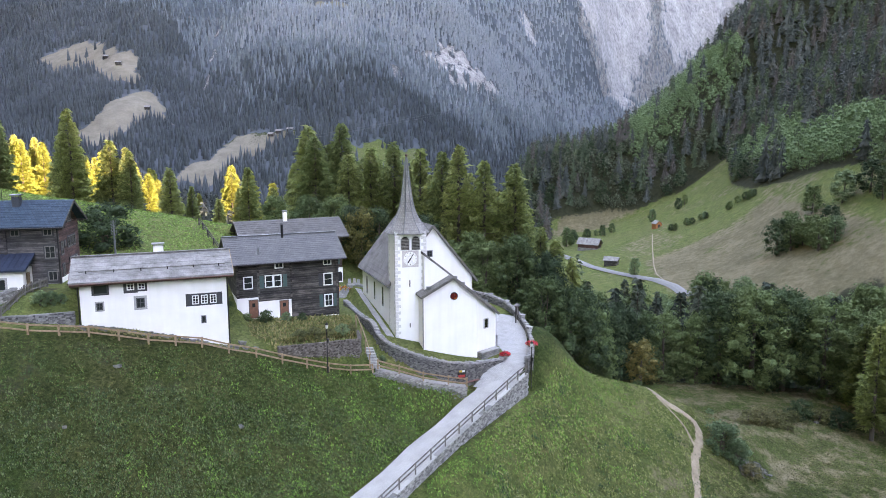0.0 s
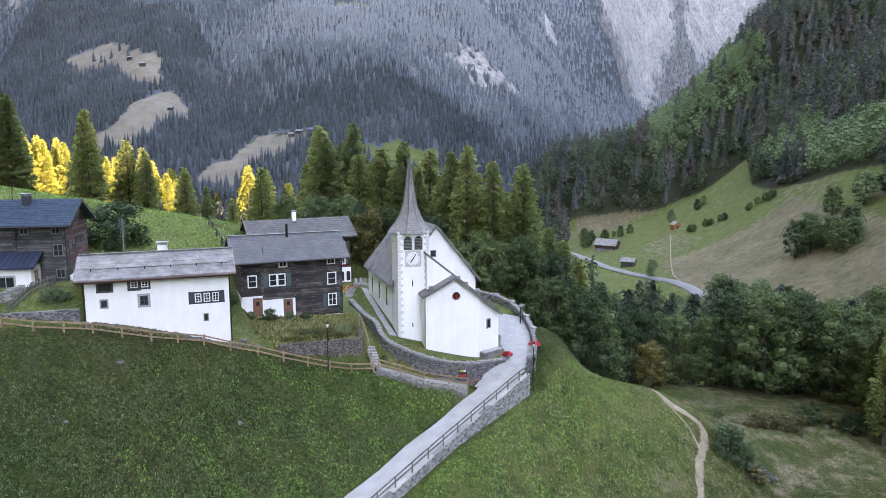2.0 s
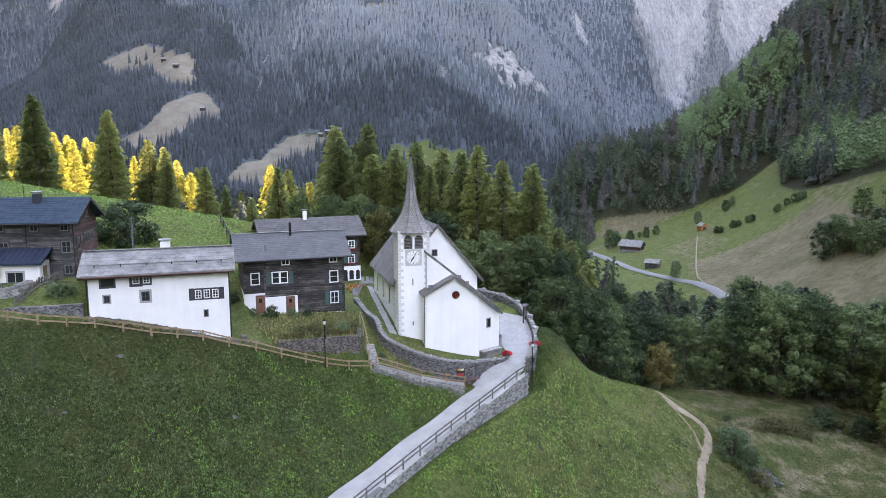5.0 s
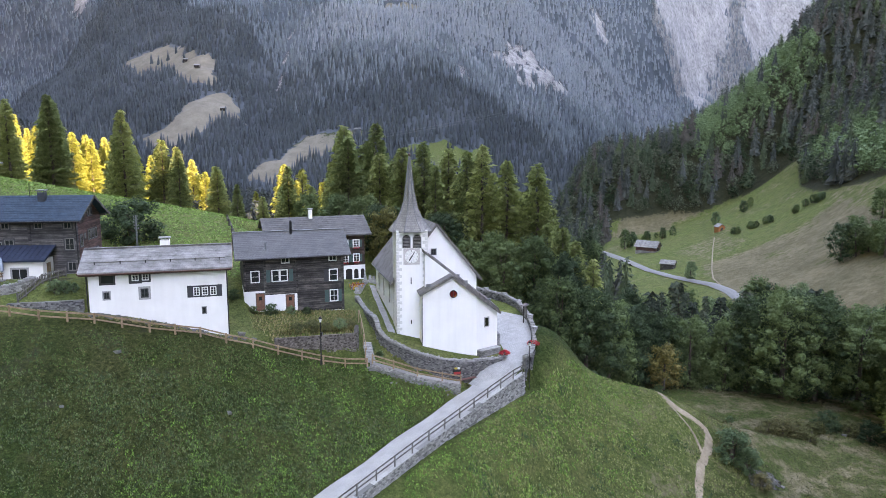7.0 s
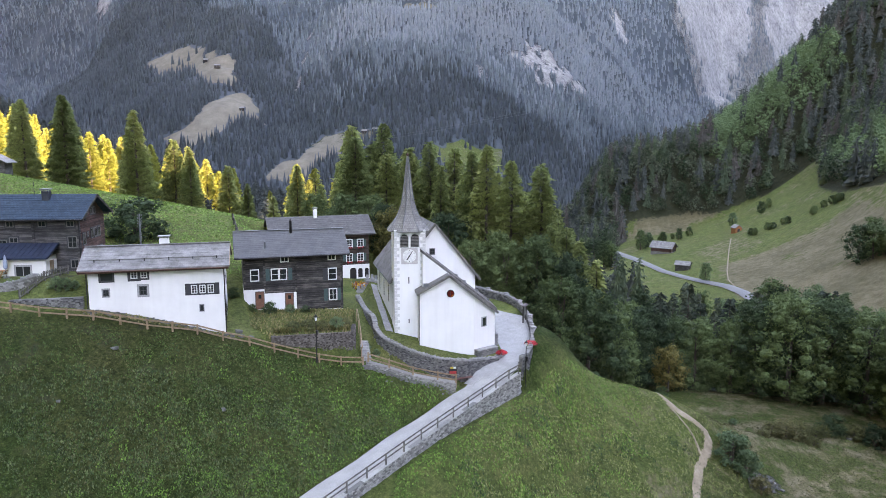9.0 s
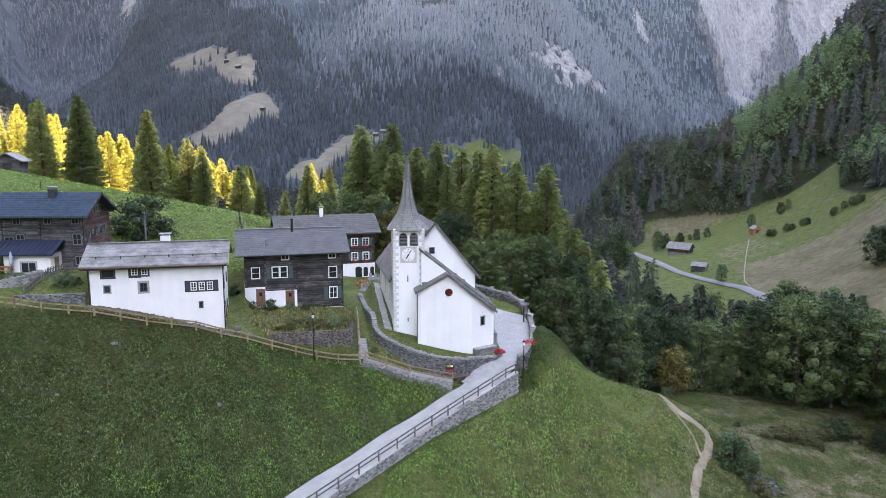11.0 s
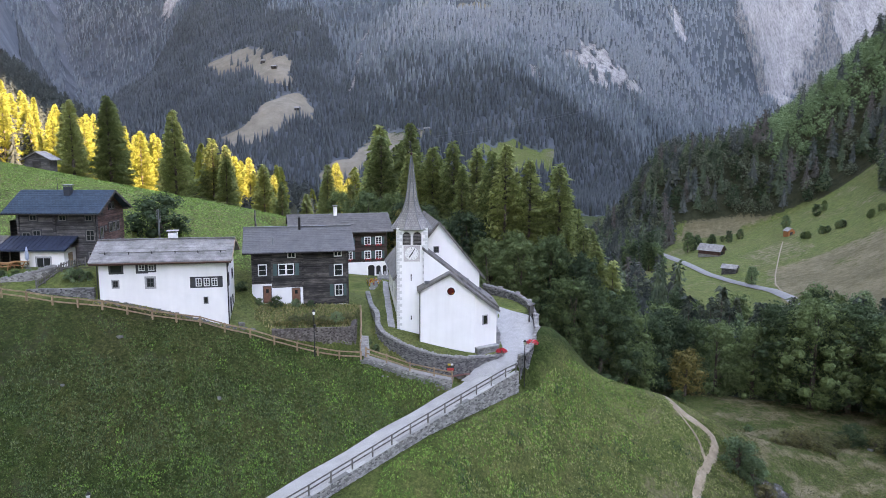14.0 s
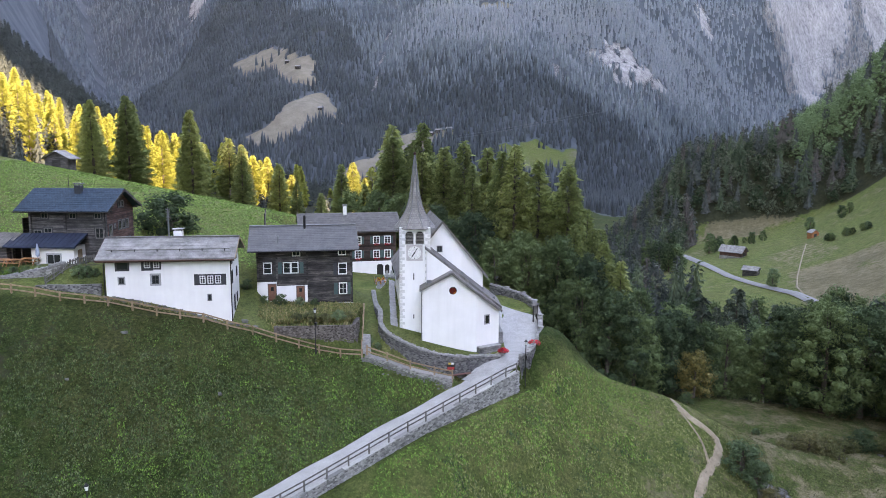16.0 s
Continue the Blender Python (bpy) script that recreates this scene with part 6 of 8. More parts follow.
for x, y, z in ((10.2, 86.8, -0.6), (9.7, 91.2, -0.1), (8.15, 98.0, 0.3), (6.05, 101.8, 0.5), (3.2, 104.2, 0.7)):
    bm = bmesh.new()
    rough_stone(bm, (0, 0, -0.7), (0.55, 0.5, 1.6), random.Random(int(x * 10)))
    box(bm, -0.33, -0.31, 0.1, 0.33, 0.31, 0.2)
    ob = mesh_object("wall_pillar", bm, M_CAP)
    ob.matrix_world = pose(x, y, z, 0, 0, 30)
    tagged(ob, "squared grey stone pillar in the parapet", "pillar", "parapet pillars")
wall_line("garden_wall", [(-17.2, 68.15, 2.35, 2.0), (-15.5, 69.1, 2.3, 1.4), (-13.5, 70.25, 2.2, 0.75), (-11.5, 71.4, 2.1, 0.1), (-9.7, 72.45, 2.0, -0.6), (-9.6, 73.6, 2.0, -0.5), (-10.2, 76, 2.0, 0.2)], 0.5,
          "rough rubble wall holding up a dry garden", cap=False, seed=6, stone=(0.24, 0.16), material=M_STONE_BROWN)
wall_line("plot_wall", [(-41.2, 60.6, 7.2, 6.4), (-39.6, 60.9, 7.3, 6.3), (-38.0, 61.25, 7.3, 6.1), (-36.2, 61.75, 7.35, 5.9), (-34.4, 62.3, 7.4, 5.7)], 0.4, "low dark rubble wall above the meadow", cap=False, seed=7,
          stone=(0.26, 0.15), material=M_STONE_DARK)
wall_line("terrace_wall", [(-52, 60.0, 7.4, 6.8), (-48.5, 60.8, 7.6, 6.8), (-45.3, 61.5, 7.8, 6.9), (-42.9, 62.5, 8.4, 7.3), (-41.7, 63.4, 8.75, 7.7), (-41.1, 64.3, 8.95, 8.0), (-41.3, 65.2, 8.95, 8.2)], 0.45,
          "pale stone terrace wall with plants on top", cap=True, seed=8, stone=(0.3, 0.17), material=M_STONE_TERRACE)
wall_line("step_wall", [(x, y - 0.25, z + 0.05, ground_z(x, y - 0.25) - 0.1) for x, y, z in ((-7.7, 71.3, -0.95), (-5.35, 71.95, -1.75), (-2.8, 72.45, -2.65), (-0.1, 72.8, -3.2), (1.9, 73.1, -3.55))], 0.9,
          "low rubble wall that carries the sloping path and its fence", cap=False, seed=9, stone=(0.26, 0.15), material=M_STONE_TERRACE)
# loose kerb of field stones below the fence
kb = bmesh.new()
kr = random.Random(91)
for i in range(280):
    f = kr.random()
    x, y = -7.6 + 9.4 * f + kr.gauss(0, 0.15), 71.0 + 1.75 * f - abs(kr.gauss(0, 0.3))
    k = kr.uniform(0.08, 0.22) * (1.7 if f < 0.12 else 1.0)
    rough_stone(kb, (x, y, ground_z(x, y) + 0.04), (k, k * 0.85, k * 0.6), kr)
tagged(mesh_object("kerb_stones", kb, M_STONE_ROUGH), "loose grey field stones heaped along the fence", "stones", kind="stuff")


def rail_fence(name, pts, label, post_m, rail_m, height, post, rail, levels, spacing=None, group=""):
    """Posts at the given places, with rails between them at the given heights."""
    f = thing(name, Matrix.Identity(4), label, "fence")
    for x, y, z in pts:
        bm = bmesh.new()
        box(bm, x - post / 2, y - post / 2, z - 0.5, x + post / 2, y + post / 2, z + height)
        solid(bm, [(x - post / 2, y - post / 2, z + height), (x + post / 2, y - post / 2, z + height), (x + post / 2, y + post / 2, z + height), (x - post / 2, y + post / 2, z + height)],
              [(x - post / 4, y - post / 4, z + height + 0.03), (x + post / 4, y - post / 4, z + height + 0.03), (x + post / 4, y + post / 4, z + height + 0.03), (x - post / 4, y + post / 4, z + height + 0.03)])
        part("post", bm, post_m, f)
    for a, b in zip(pts, pts[1:]):
        d = Vector(b) - Vector(a)
        s = Vector((d.y, -d.x, 0)).normalized() * (post / 2 + rail[0] / 2)
        for z in levels:
            bm = bmesh.new()
            beam(bm, Vector(a) + s + Vector((0, 0, z)) - d * 0.02, Vector(b) + s + Vector((0, 0, z)) + d * 0.02, *rail)
            part("rail", bm, rail_m, f)
    return f


posts = [on_road(-2.38 * i, 0.2) for i in range(1, 25)]
posts = [on_road(0.0, 0.2)] + posts
posts = [on_road(1.6, 0.35)] + posts
rail_fence("lane_railing", posts, "weathered grey post-and-rail railing along the lane", M_WOOD_GREY, M_WOOD_GREY, 1.12, 0.13, (0.06, 0.12), (1.0, 0.55))
meadow = [(-8.1, 71.25), (-10.3, 70.3), (-12.4, 69.3), (-14.45, 68.5), (-16.75, 67.7), (-19.1, 66.85), (-21.4, 65.6), (-23.6, 64.55), (-25.7, 63.5), (-27.8, 62.5), (-30.2, 61.8), (-32.5, 61.0), (-34.8, 60.3),
          (-37.1, 59.5), (-39.6, 58.9), (-42.1, 58.4), (-44.6, 57.8), (-47.1, 57.2), (-49.6, 56.6)]
rail_fence("meadow_fence", [(x, y, ground_z(x, y) - 0.05) for x, y in meadow], "pale new wooden post-and-rail fence above the meadow", M_FENCE, M_FENCE, 1.05, 0.15, (0.06, 0.14), (0.92, 0.42))
low = [(-7.55, 71.35, -0.95), (-5.35, 71.95, -1.75), (-2.8, 72.45, -2.65), (-0.1, 72.8, -3.2), (1.9, 73.1, -3.55)]
rail_fence("step_fence", low, "pale new wooden fence beside the lane's mouth", M_FENCE, M_FENCE, 1.05, 0.15, (0.06, 0.14), (0.92, 0.42))
rail_fence("garden_stair_railing", [(-8.5, 72.2, -0.6), (-9.2, 74.4, 0.4), (-10.0, 76.8, 1.2), (-10.9, 79.4, 1.9)], "single pale wooden stair railing", M_FENCE, M_FENCE, 1.0, 0.12, (0.08, 0.1), (0.95,))
upper = [(-28.6, 89.0), (-30.6, 92.2), (-32.6, 95.6), (-34.6, 99.2), (-36.6, 103.0), (-38.6, 107.0)]
rail_fence("upper_fence", [(x, y, ground_z(x, y)) for x, y in upper], "dark weathered post-and-rail fence on the upper meadow", M_LOG_DARK, M_LOG_DARK, 1.1, 0.16, (0.07, 0.14), (0.95, 0.55))
pk = [(-40.5, 61.3), (-40.5, 62.5), (-40.45, 63.7), (-40.4, 64.9), (-40.4, 66.1), (-40.35, 67.3), (-40.3, 68.5)]
pf = rail_fence("picket_fence", [(x, y, ground_z(x, y)) for x, y in pk], "dark weathered picket fence by the old house", M_WOOD_GREY, M_WOOD_GREY, 1.0, 0.12, (0.05, 0.1), (0.8, 0.3))
for (ax, ay), (bx, by) in zip(pk, pk[1:]):
    for i in range(5):
        x, y = ax + (bx - ax) * (i + 0.5) / 5, ay + (by - ay) * (i + 0.5) / 5
        bm = bmesh.new()
        z = ground_z(x, y)
        box(bm, x - 0.05, y - 0.05, z + 0.1, x + 0.05, y - 0.02, z + 0.95)
        part("picket", bm, M_WOOD_GREY, pf)

# garden steps of stone slabs
st = thing("garden_steps", Matrix.Identity(4), "flight of grey stone slab steps up to the garden", "steps")
for i in range(7):
    bm = bmesh.new()
    x, y = -7.9 - 0.16 * i, 72.2 + 0.42 * i
    z = -0.75 + 0.185 * i
    box(bm, x - 0.45, y - 0.24, z - 0.35, x + 0.45, y + 0.24, z)
    part("step", bm, M_CAP, st)
st = thing("side_steps", Matrix.Identity(4), "stone steps beside the timber house", "steps")
for i in range(8):
    bm = bmesh.new()
    x, y, z = -25.0 - 0.12 * i, 76.6 + 0.36 * i, 3.2 + 0.2 * i
    box(bm, x - 0.6, y - 0.2, z - 0.5, x + 0.6, y + 0.2, z)
    part("step", bm, M_STONE_ROUGH, st)

# ---------------------------------------------------------------- trees
def leaf_tris(rng, centres, size, flat=0.5, per=2, face=None, loose=0.55):
    """Small leaf-shaped triangles, a few at each centre; face: the way they turn, as leaves turn outwards from a crown."""
    n = len(centres)
    c = np.repeat(centres, per, 0) + rng.normal(0, 0.35, (n * per, 3)) * np.repeat(size, per)[:, None]
    s = np.repeat(size, per)[:, None, None]
    d = rng.normal(0, 1, (n * per, 3, 3))
    if face is None:
        d[:, :, 2] *= flat
    else:
        f = np.repeat(face, per, 0)[:, None, :]
        d = d - (1 - loose) * f * np.sum(d * f, axis=2, keepdims=True)
    d /= np.linalg.norm(d, axis=2, keepdims=True) + 1e-6
    return (c[:, None, :] + d * s * rng.uniform(0.6, 1.1, (n * per, 3, 1))).reshape(-1, 3)


def clump_cores(rng, centres, radii, rings=4, sides=7):
    """Dense inner foliage: an uneven rounded shell inside each clump of leaves."""
    n = len(centres)
    th = np.linspace(0.35, math.pi - 0.35, rings)[None, :, None]
    ph = np.linspace(0, 2 * math.pi, sides, endpoint=False)[None, None, :] + 0.4 * np.arange(rings)[None, :, None]
    r = radii[:, None, None] * rng.uniform(0.72, 0.95, (n, rings, sides))
    p = np.stack([r * np.sin(th) * np.cos(ph), r * np.sin(th) * np.sin(ph), r * np.cos(th) * 0.85], -1) + centres[:, None, None, :]
    j = (np.arange(sides) + 1) % sides
    a, b, c, d = p[:, :-1], p[:, :-1][:, :, j], p[:, 1:], p[:, 1:][:, :, j]
    return np.concatenate([np.stack([a, c, b], 3).reshape(-1, 3), np.stack([b, c, d], 3).reshape(-1, 3)])


def trunk_mesh(name, h, r, lean, limbs, material):
    bm = bmesh.new()
    p = Vector((0, 0, -1.0))
    n = 5
    for i in range(n):
        q = Vector((lean[0] * (i + 1) / n, lean[1] * (i + 1) / n, h * (i + 1) / n))
        rod(bm, p, q, r * (1 - i / n) + 0.03, r * (1 - (i + 1) / n) + 0.03, 7)
        p = q
    for a, b, r0 in limbs:
        rod(bm, a, b, r0, r0 * 0.35, 5)
    me = bpy.data.meshes.new(name)
    bm.to_mesh(me)
    bm.free()
    me.materials.append(material)
    return me


def conifer_crown(seed, h, rmax, count, size, start, thick, least=5):
    """The twigs and limbs of a conifer: needled twigs hang from each bough and thin out towards its tip."""
    rng = np.random.RandomState(seed)
    tri, limbs = [], []
    for i in range(count):
        f = start + (1 - start) * ((i + rng.rand()) / count) ** 0.92
        a = i * 2.399 + rng.normal(0, 0.45)
        R = (rmax * (1 - f) ** 0.72 * (0.5 + 0.5 * min(1, (f - start) * 7)) + 0.12) * rng.uniform(0.74, 1.08)
        k = max(least, int(R * thick))
        t = 0.12 + 0.9 * rng.rand(k) ** 0.75
        droop = rng.uniform(0.02, 0.30)
        u = np.array([math.cos(a), math.sin(a), 0.0])
        w = np.array([-math.sin(a), math.cos(a), 0.0])
        c = u * (R * t)[:, None] + np.array([0, 0, 1.0]) * (h * f + 0.26 * R * t * t - droop * R * t)[:, None] + w * (rng.normal(0, 0.10, k) * R * (0.4 + t))[:, None]
        sz = size * rng.uniform(0.55, 1.25, k)
        side = rng.choice((-1.0, 1.0), k) * rng.uniform(0.2, 0.9, k)
        along = rng.uniform(0.25, 0.9, k)
        hang = rng.uniform(-0.15, 0.85, k)
        base = (u * 0.30 + np.array([0, 0, 0.06])) * sz[:, None]
        tip = c + u * (along * sz)[:, None] + w * (side * sz)[:, None] - np.array([0, 0, 1.0]) * (hang * sz)[:, None]
        up = np.stack([0 * sz, 0 * sz, rng.uniform(0.05, 0.28, k) * sz], -1)
        tri.append(np.stack([c - base, c + base + up, tip], 1).reshape(-1, 3))
        if R > 1.0 and i % 2 == 0:
            limbs.append(((0, 0, h * f), tuple(u * R * 0.85 + np.array([0, 0, h * f + 0.19 * R - droop * R * 0.85])), 0.05))
    return np.concatenate(tri), limbs, rng.normal(0, 0.15, 2)


def larch_meshes(seed, h, rmax, material, count=95, size=0.56, start=0.06, thick=9):
    v, limbs, lean = conifer_crown(seed, h, rmax, count, size, start, thick)
    return trunk_mesh("trunk", h * 0.97, 0.24 + h * 0.004, lean, limbs, M_BARK), soup("crown", v, np.arange(len(v)), material)


def broad_meshes(seed, h, r, material, lobes=58, leaves=4400, size=0.28, low=0.07):
    rng = np.random.RandomState(seed)
    cs, sz, fs, limbs, mids, rads = [], [], [], [], [], []
    for i in range(lobes):
        f = low + (1 - low) * ((i + 0.5) / lobes) ** 0.9
        a = i * 2.399 + rng.normal(0, 0.5)
        R = r * (0.75 * math.sin(math.pi * min(0.95, 0.18 + 0.75 * (f - low) / (1 - low))) ** 0.7) * rng.uniform(0.55, 1.0)
        c = np.array([R * math.cos(a), R * math.sin(a), h * f * 0.93])
        rad = r * rng.uniform(0.85, 1.5) * min(0.25, 1.4 / math.sqrt(lobes))
        k = leaves // lobes
        mids.append(c)
        rads.append(rad * 0.62)
        d = rng.normal(0, 1, (k, 3))
        d /= np.linalg.norm(d, axis=1, keepdims=True)
        rr = rad * rng.uniform(0.80, 1.12, (k, 1)) * (1 + 0.22 * np.sin(4 * d[:, :1] + 3 * d[:, 1:2] + i))
        cs.append(c + d * rr * np.array([1, 1, 0.8]))
        fs.append(d)
        sz.append(size * rng.uniform(0.6, 1.25, k))
        if i % 4 == 0:
            limbs.append(((0, 0, h * f * 0.7), tuple(c * np.array([0.5, 0.5, 0.92])), 0.06))
    v = leaf_tris(rng, np.concatenate(cs), np.concatenate(sz), 0.8, 2, np.concatenate(fs), 0.5)
    v = np.concatenate([v, clump_cores(rng, np.array(mids), np.array(rads), 4, 6)])
    return trunk_mesh("trunk", h * 0.8, 0.22 + h * 0.008, rng.normal(0, 0.3, 2), limbs, M_BARK), soup("crown", v, np.arange(len(v)), material)


def plant(name, meshes, x, y, scale, turn, label, group, wide=1.0, category="tree", sink=0.15):
    ob = thing(name, pose(x, y, ground_z(x, y) - sink, 0, 0, turn) @ Matrix.Diagonal((scale * wide, scale * wide, scale, 1)), label, category, group)
    for nm, me in zip(("trunk", "crown"), meshes):
        o = new(nm, me)
        o.parent = ob
    return ob


LARCH = [larch_meshes(10 + i, 24.0, r, L_LARCH, c, 0.85, 0.12, 11.5) for i, (r, c) in enumerate(((4.3, 210), (3.8, 200), (4.7, 215), (3.5, 195)))]
GOLD = [larch_meshes(30 + i, 24.0, r, L_LARCH_GOLD, c, 0.95, 0.05, 11) for i, (r, c) in enumerate(((4.9, 190), (4.3, 180)))]
BROAD = [broad_meshes(50 + i, 14.0, r, L_LEAF) for i, r in enumerate((5.2, 4.6, 5.8))]
MID = [broad_meshes(90 + i, 14.0, r, m, 30, 1500, 0.40) for i, (r, m) in enumerate(((5.2, L_LEAF), (4.6, L_LEAF), (4.8, L_LEAF_LIGHT)))]
MID_SPRUCE = [larch_meshes(95 + i, 20.0, r, L_DARK, 90, 1.1, 0.06, 9) for i, r in enumerate((3.3, 2.7))]
BROAD_AUTUMN = [broad_meshes(70, 8.0, 3.6, L_LEAF_AUTUMN, 22, 2200, 0.24)]
BUSH = [broad_meshes(80 + i, 3.2, r, m, 20, 1500, 0.15, 0.04) for i, (r, m) in enumerate(((2.0, L_LEAF), (1.8, L_LEAF_LIGHT), (2.2, L_SHRUB)))]

tr = random.Random(7)
LARCH_LABEL = "tall green larch with a slender crown and drooping twigs"
# the row behind the church: plan place and height
for x, y, h in ((-30.0, 150, 29), (-22.7, 149, 31), (-15.6, 140, 25), (-11.1, 138, 27), (-5.7, 135, 26.5), (-1.2, 125, 24.5), (1.7, 122, 26), (5.8, 120, 24.5), (10.9, 119, 25), (-26.5, 153, 27), (-18.5, 147, 24),
                (-8.5, 143, 22), (-3.2, 130, 21), (8.4, 124, 20), (14.0, 125, 20), (3.4, 128, 21), (-34.5, 156, 22), (-13.0, 150, 23), (16.5, 131, 19),
                (-82.7, 153, 24.5), (-80.2, 166, 23), (-76.3, 166, 22), (-88, 160, 21), (-72, 158, 19), (-98, 150, 24), (-103, 158, 25), (-110, 152, 22), (-68, 170, 20), (-92, 172, 22), (-62, 168, 16), (-57, 172, 15),
                (-118, 160, 23), (-27, 141, 24), (-20, 139, 22), (-7.5, 129, 21), (12.5, 113, 18), (-24, 160, 24), (-10, 146, 23), (0.5, 133, 22), (6.5, 130, 22), (18, 122, 20), (-45.5, 158, 20), (-50, 166, 17), (-40.4, 160, 17), (-112, 168, 24), (-126, 172, 23), (-37, 170, 16), (15.5, 117, 21), (20.5, 119, 19), (17.2, 112.5, 23), (20.0, 113, 23.5), (-1.5, 139, 23), (11.5, 127, 21), (-15.5, 146, 24)):
    plant("larch", LARCH[tr.randrange(4)], x, y, h / 24.0, tr.uniform(0, 360), LARCH_LABEL, "larches behind the village", tr.uniform(1.1, 1.4))
GOLD_LABEL = "sunlit golden larch on the far side of the hill"
for i in range(76):
    x, y = (-225 - 75 * tr.random(), 235 + 85 * tr.random()) if i > 61 else ((-150 - 90 * tr.random(), 205 + 60 * tr.random()) if i < 32 else (-100 - 45 * tr.random(), 235 + 60 * tr.random()) if i < 44
            else (-150 - 60 * tr.random(), 290 + 80 * tr.random()) if i < 57 else (-60 - 18 * tr.random(), 240 + 22 * tr.random()))
    plant("golden_larch", GOLD[tr.randrange(2)], x, y, tr.uniform(0.85, 1.15) * (1.25 if 56 < i < 62 else 1.0), tr.uniform(0, 360), GOLD_LABEL, "golden larches", tr.uniform(0.95, 1.2))
BROAD_LABEL = "large dark green broad-leaved tree with a dense crown"
for x, y, h, w in ((10.5, 108, 15.5, 1.1), (14.2, 109, 18, 0.95), (14.0, 103, 14, 1.0), (18.5, 105, 17, 1.0), (22.5, 109, 16.5, 0.95), (26, 116, 14.5, 1.1), (29.5, 119.5, 14.5, 1.1), (34, 120, 13, 1.1),
                   (38, 121, 13, 1.15), (43.5, 119.5, 13.5, 1.1), (47.5, 119, 17, 1.1), (51.5, 116, 18.5, 1.1), (57.1, 116, 18, 1.1), (62.5, 113.5, 17, 1.1), (49.1, 126, 15, 1.05), (55, 124, 19, 1.1), (67, 110, 16, 1.1),
                   (22, 120, 17, 0.9), (5.4, 110, 11.5, 1.2), (60, 122, 19, 1.1), (40, 128, 12, 1.1), (32, 127, 11, 1.1), (72, 118, 20, 1.0), (25.5, 125, 15, 0.9)):
    plant("broadleaf_tree", BROAD[tr.randrange(3)], x, y, h / 14.0, tr.uniform(0, 360), BROAD_LABEL, "trees at the meadow's edge", w)
plant("turning_tree", BROAD_AUTUMN[0], 32.2, 114.5, 1.0, 40, "small tree with yellowing leaves at the wood's edge", "", 1.1)
for x, y, h in ((60.5, 96, 17), (64, 99, 18), (66.5, 93, 18), (63.5, 104, 15), (70, 98, 20)):
    plant("spruce", LARCH[tr.randrange(4)], x, y, h / 24.0, tr.uniform(0, 360), "dark green conifer at the edge of the lower field", "field conifers", 1.35)
# behind the houses
for x, y, h, m in ((-12.5, 122, 11, BROAD[1]), (-17, 124, 10, BROAD[2]), (-21, 128, 11, BROAD[0]), (-8, 116, 9.5, BROAD[1]), (-26, 129, 10, BROAD[2]), (0, 113, 9, BROAD[0]), (-5, 120, 12, BROAD[2]),
                   (-33, 132, 9, BROAD[1]), (4, 115, 12, BROAD[1])):
    plant("broadleaf_tree", m, x, y, h / 14.0, tr.uniform(0, 360), "rounded dark broad-leaved tree behind the houses", "trees behind the houses", 1.35 if x < -40 else 1.15)
plant("turning_tree", BROAD_AUTUMN[0], -15.5, 121, 1.35, 100, "reddish turning tree behind the dark house", "")
plant("shrub", BUSH[0], -43.5, 88, 1.95, 20, "large rounded green bush behind the white house", "", 1.35, "shrub", 0.9)
# the wooded ravine between the lower field and the valley
for i in range(95):
    x, y = tr.uniform(22, 108), tr.uniform(140, 246)
    if x < 0.45 * (y - 150) + 15 and y > 235:
        continue
    g = ground_z(x, y)
    h = min(22, max(8, -18 - 0.04 * (y - 140) - g + tr.uniform(-6, 3)))
    k = tr.random()
    if k < 0.38:
        plant("spruce", MID_SPRUCE[tr.randrange(2)], x, y, h / 20.0, tr.uniform(0, 360), "dark spruce in the wooded ravine", "ravine spruces", 1.0)
    elif k < 0.8:
        plant("broadleaf_tree", MID[tr.randrange(2)], x, y, h / 14.0, tr.uniform(0, 360), "dark broad-leaved tree in the wooded ravine", "ravine trees", 0.9)
    else:
        plant("broadleaf_tree", MID[2], x, y, h / 14.0, tr.uniform(0, 360), "lighter green broad-leaved tree in the ravine", "ravine trees", 0.9)
for x, y in ((45, 150), (53, 158), (70, 151), (79, 163), (88, 157), (61, 169), (38, 158), (95, 166), (66, 182), (84, 180), (48, 176), (100, 150)):
    plant("spruce", MID_SPRUCE[tr.randrange(2)], x, y, min(31, -9 + tr.uniform(-4, 2) - ground_z(x, y)) / 20.0, tr.uniform(0, 360), "tall dark spruce rising from the ravine", "ravine spruces", 1.0)
# shrubs
for x, y, s, m in ((34.9, 85.3, 1.3, 1), (36.4, 84.6, 1.0, 1), (35.6, 86.8, 0.8, 2), (45.2, 97.5, 0.9, 2), (47.2, 98.0, 0.8, 2), (43.4, 97.4, 0.7, 2), (50.2, 100, 0.55, 2), (53.2, 101.8, 1.0, 0), (51.6, 100.8, 0.6, 2), (37.8, 82.8, 0.6, 2),
                   (55.8, 101.5, 0.7, 2), (41.5, 95, 0.4, 2), (39.5, 102, 0.35, 1), (57.8, 99.5, 1.0, 0), (48.6, 96.4, 0.45, 2), (31.0, 111.5, 0.6, 0), (27.5, 105.5, 0.7, 0), (24.5, 100.8, 0.5, 0)):
    plant("shrub", BUSH[m], x, y, s, tr.uniform(0, 360), "low scrubby bush in the dry lower field", "field shrubs", 1.2, "shrub", 0.3)


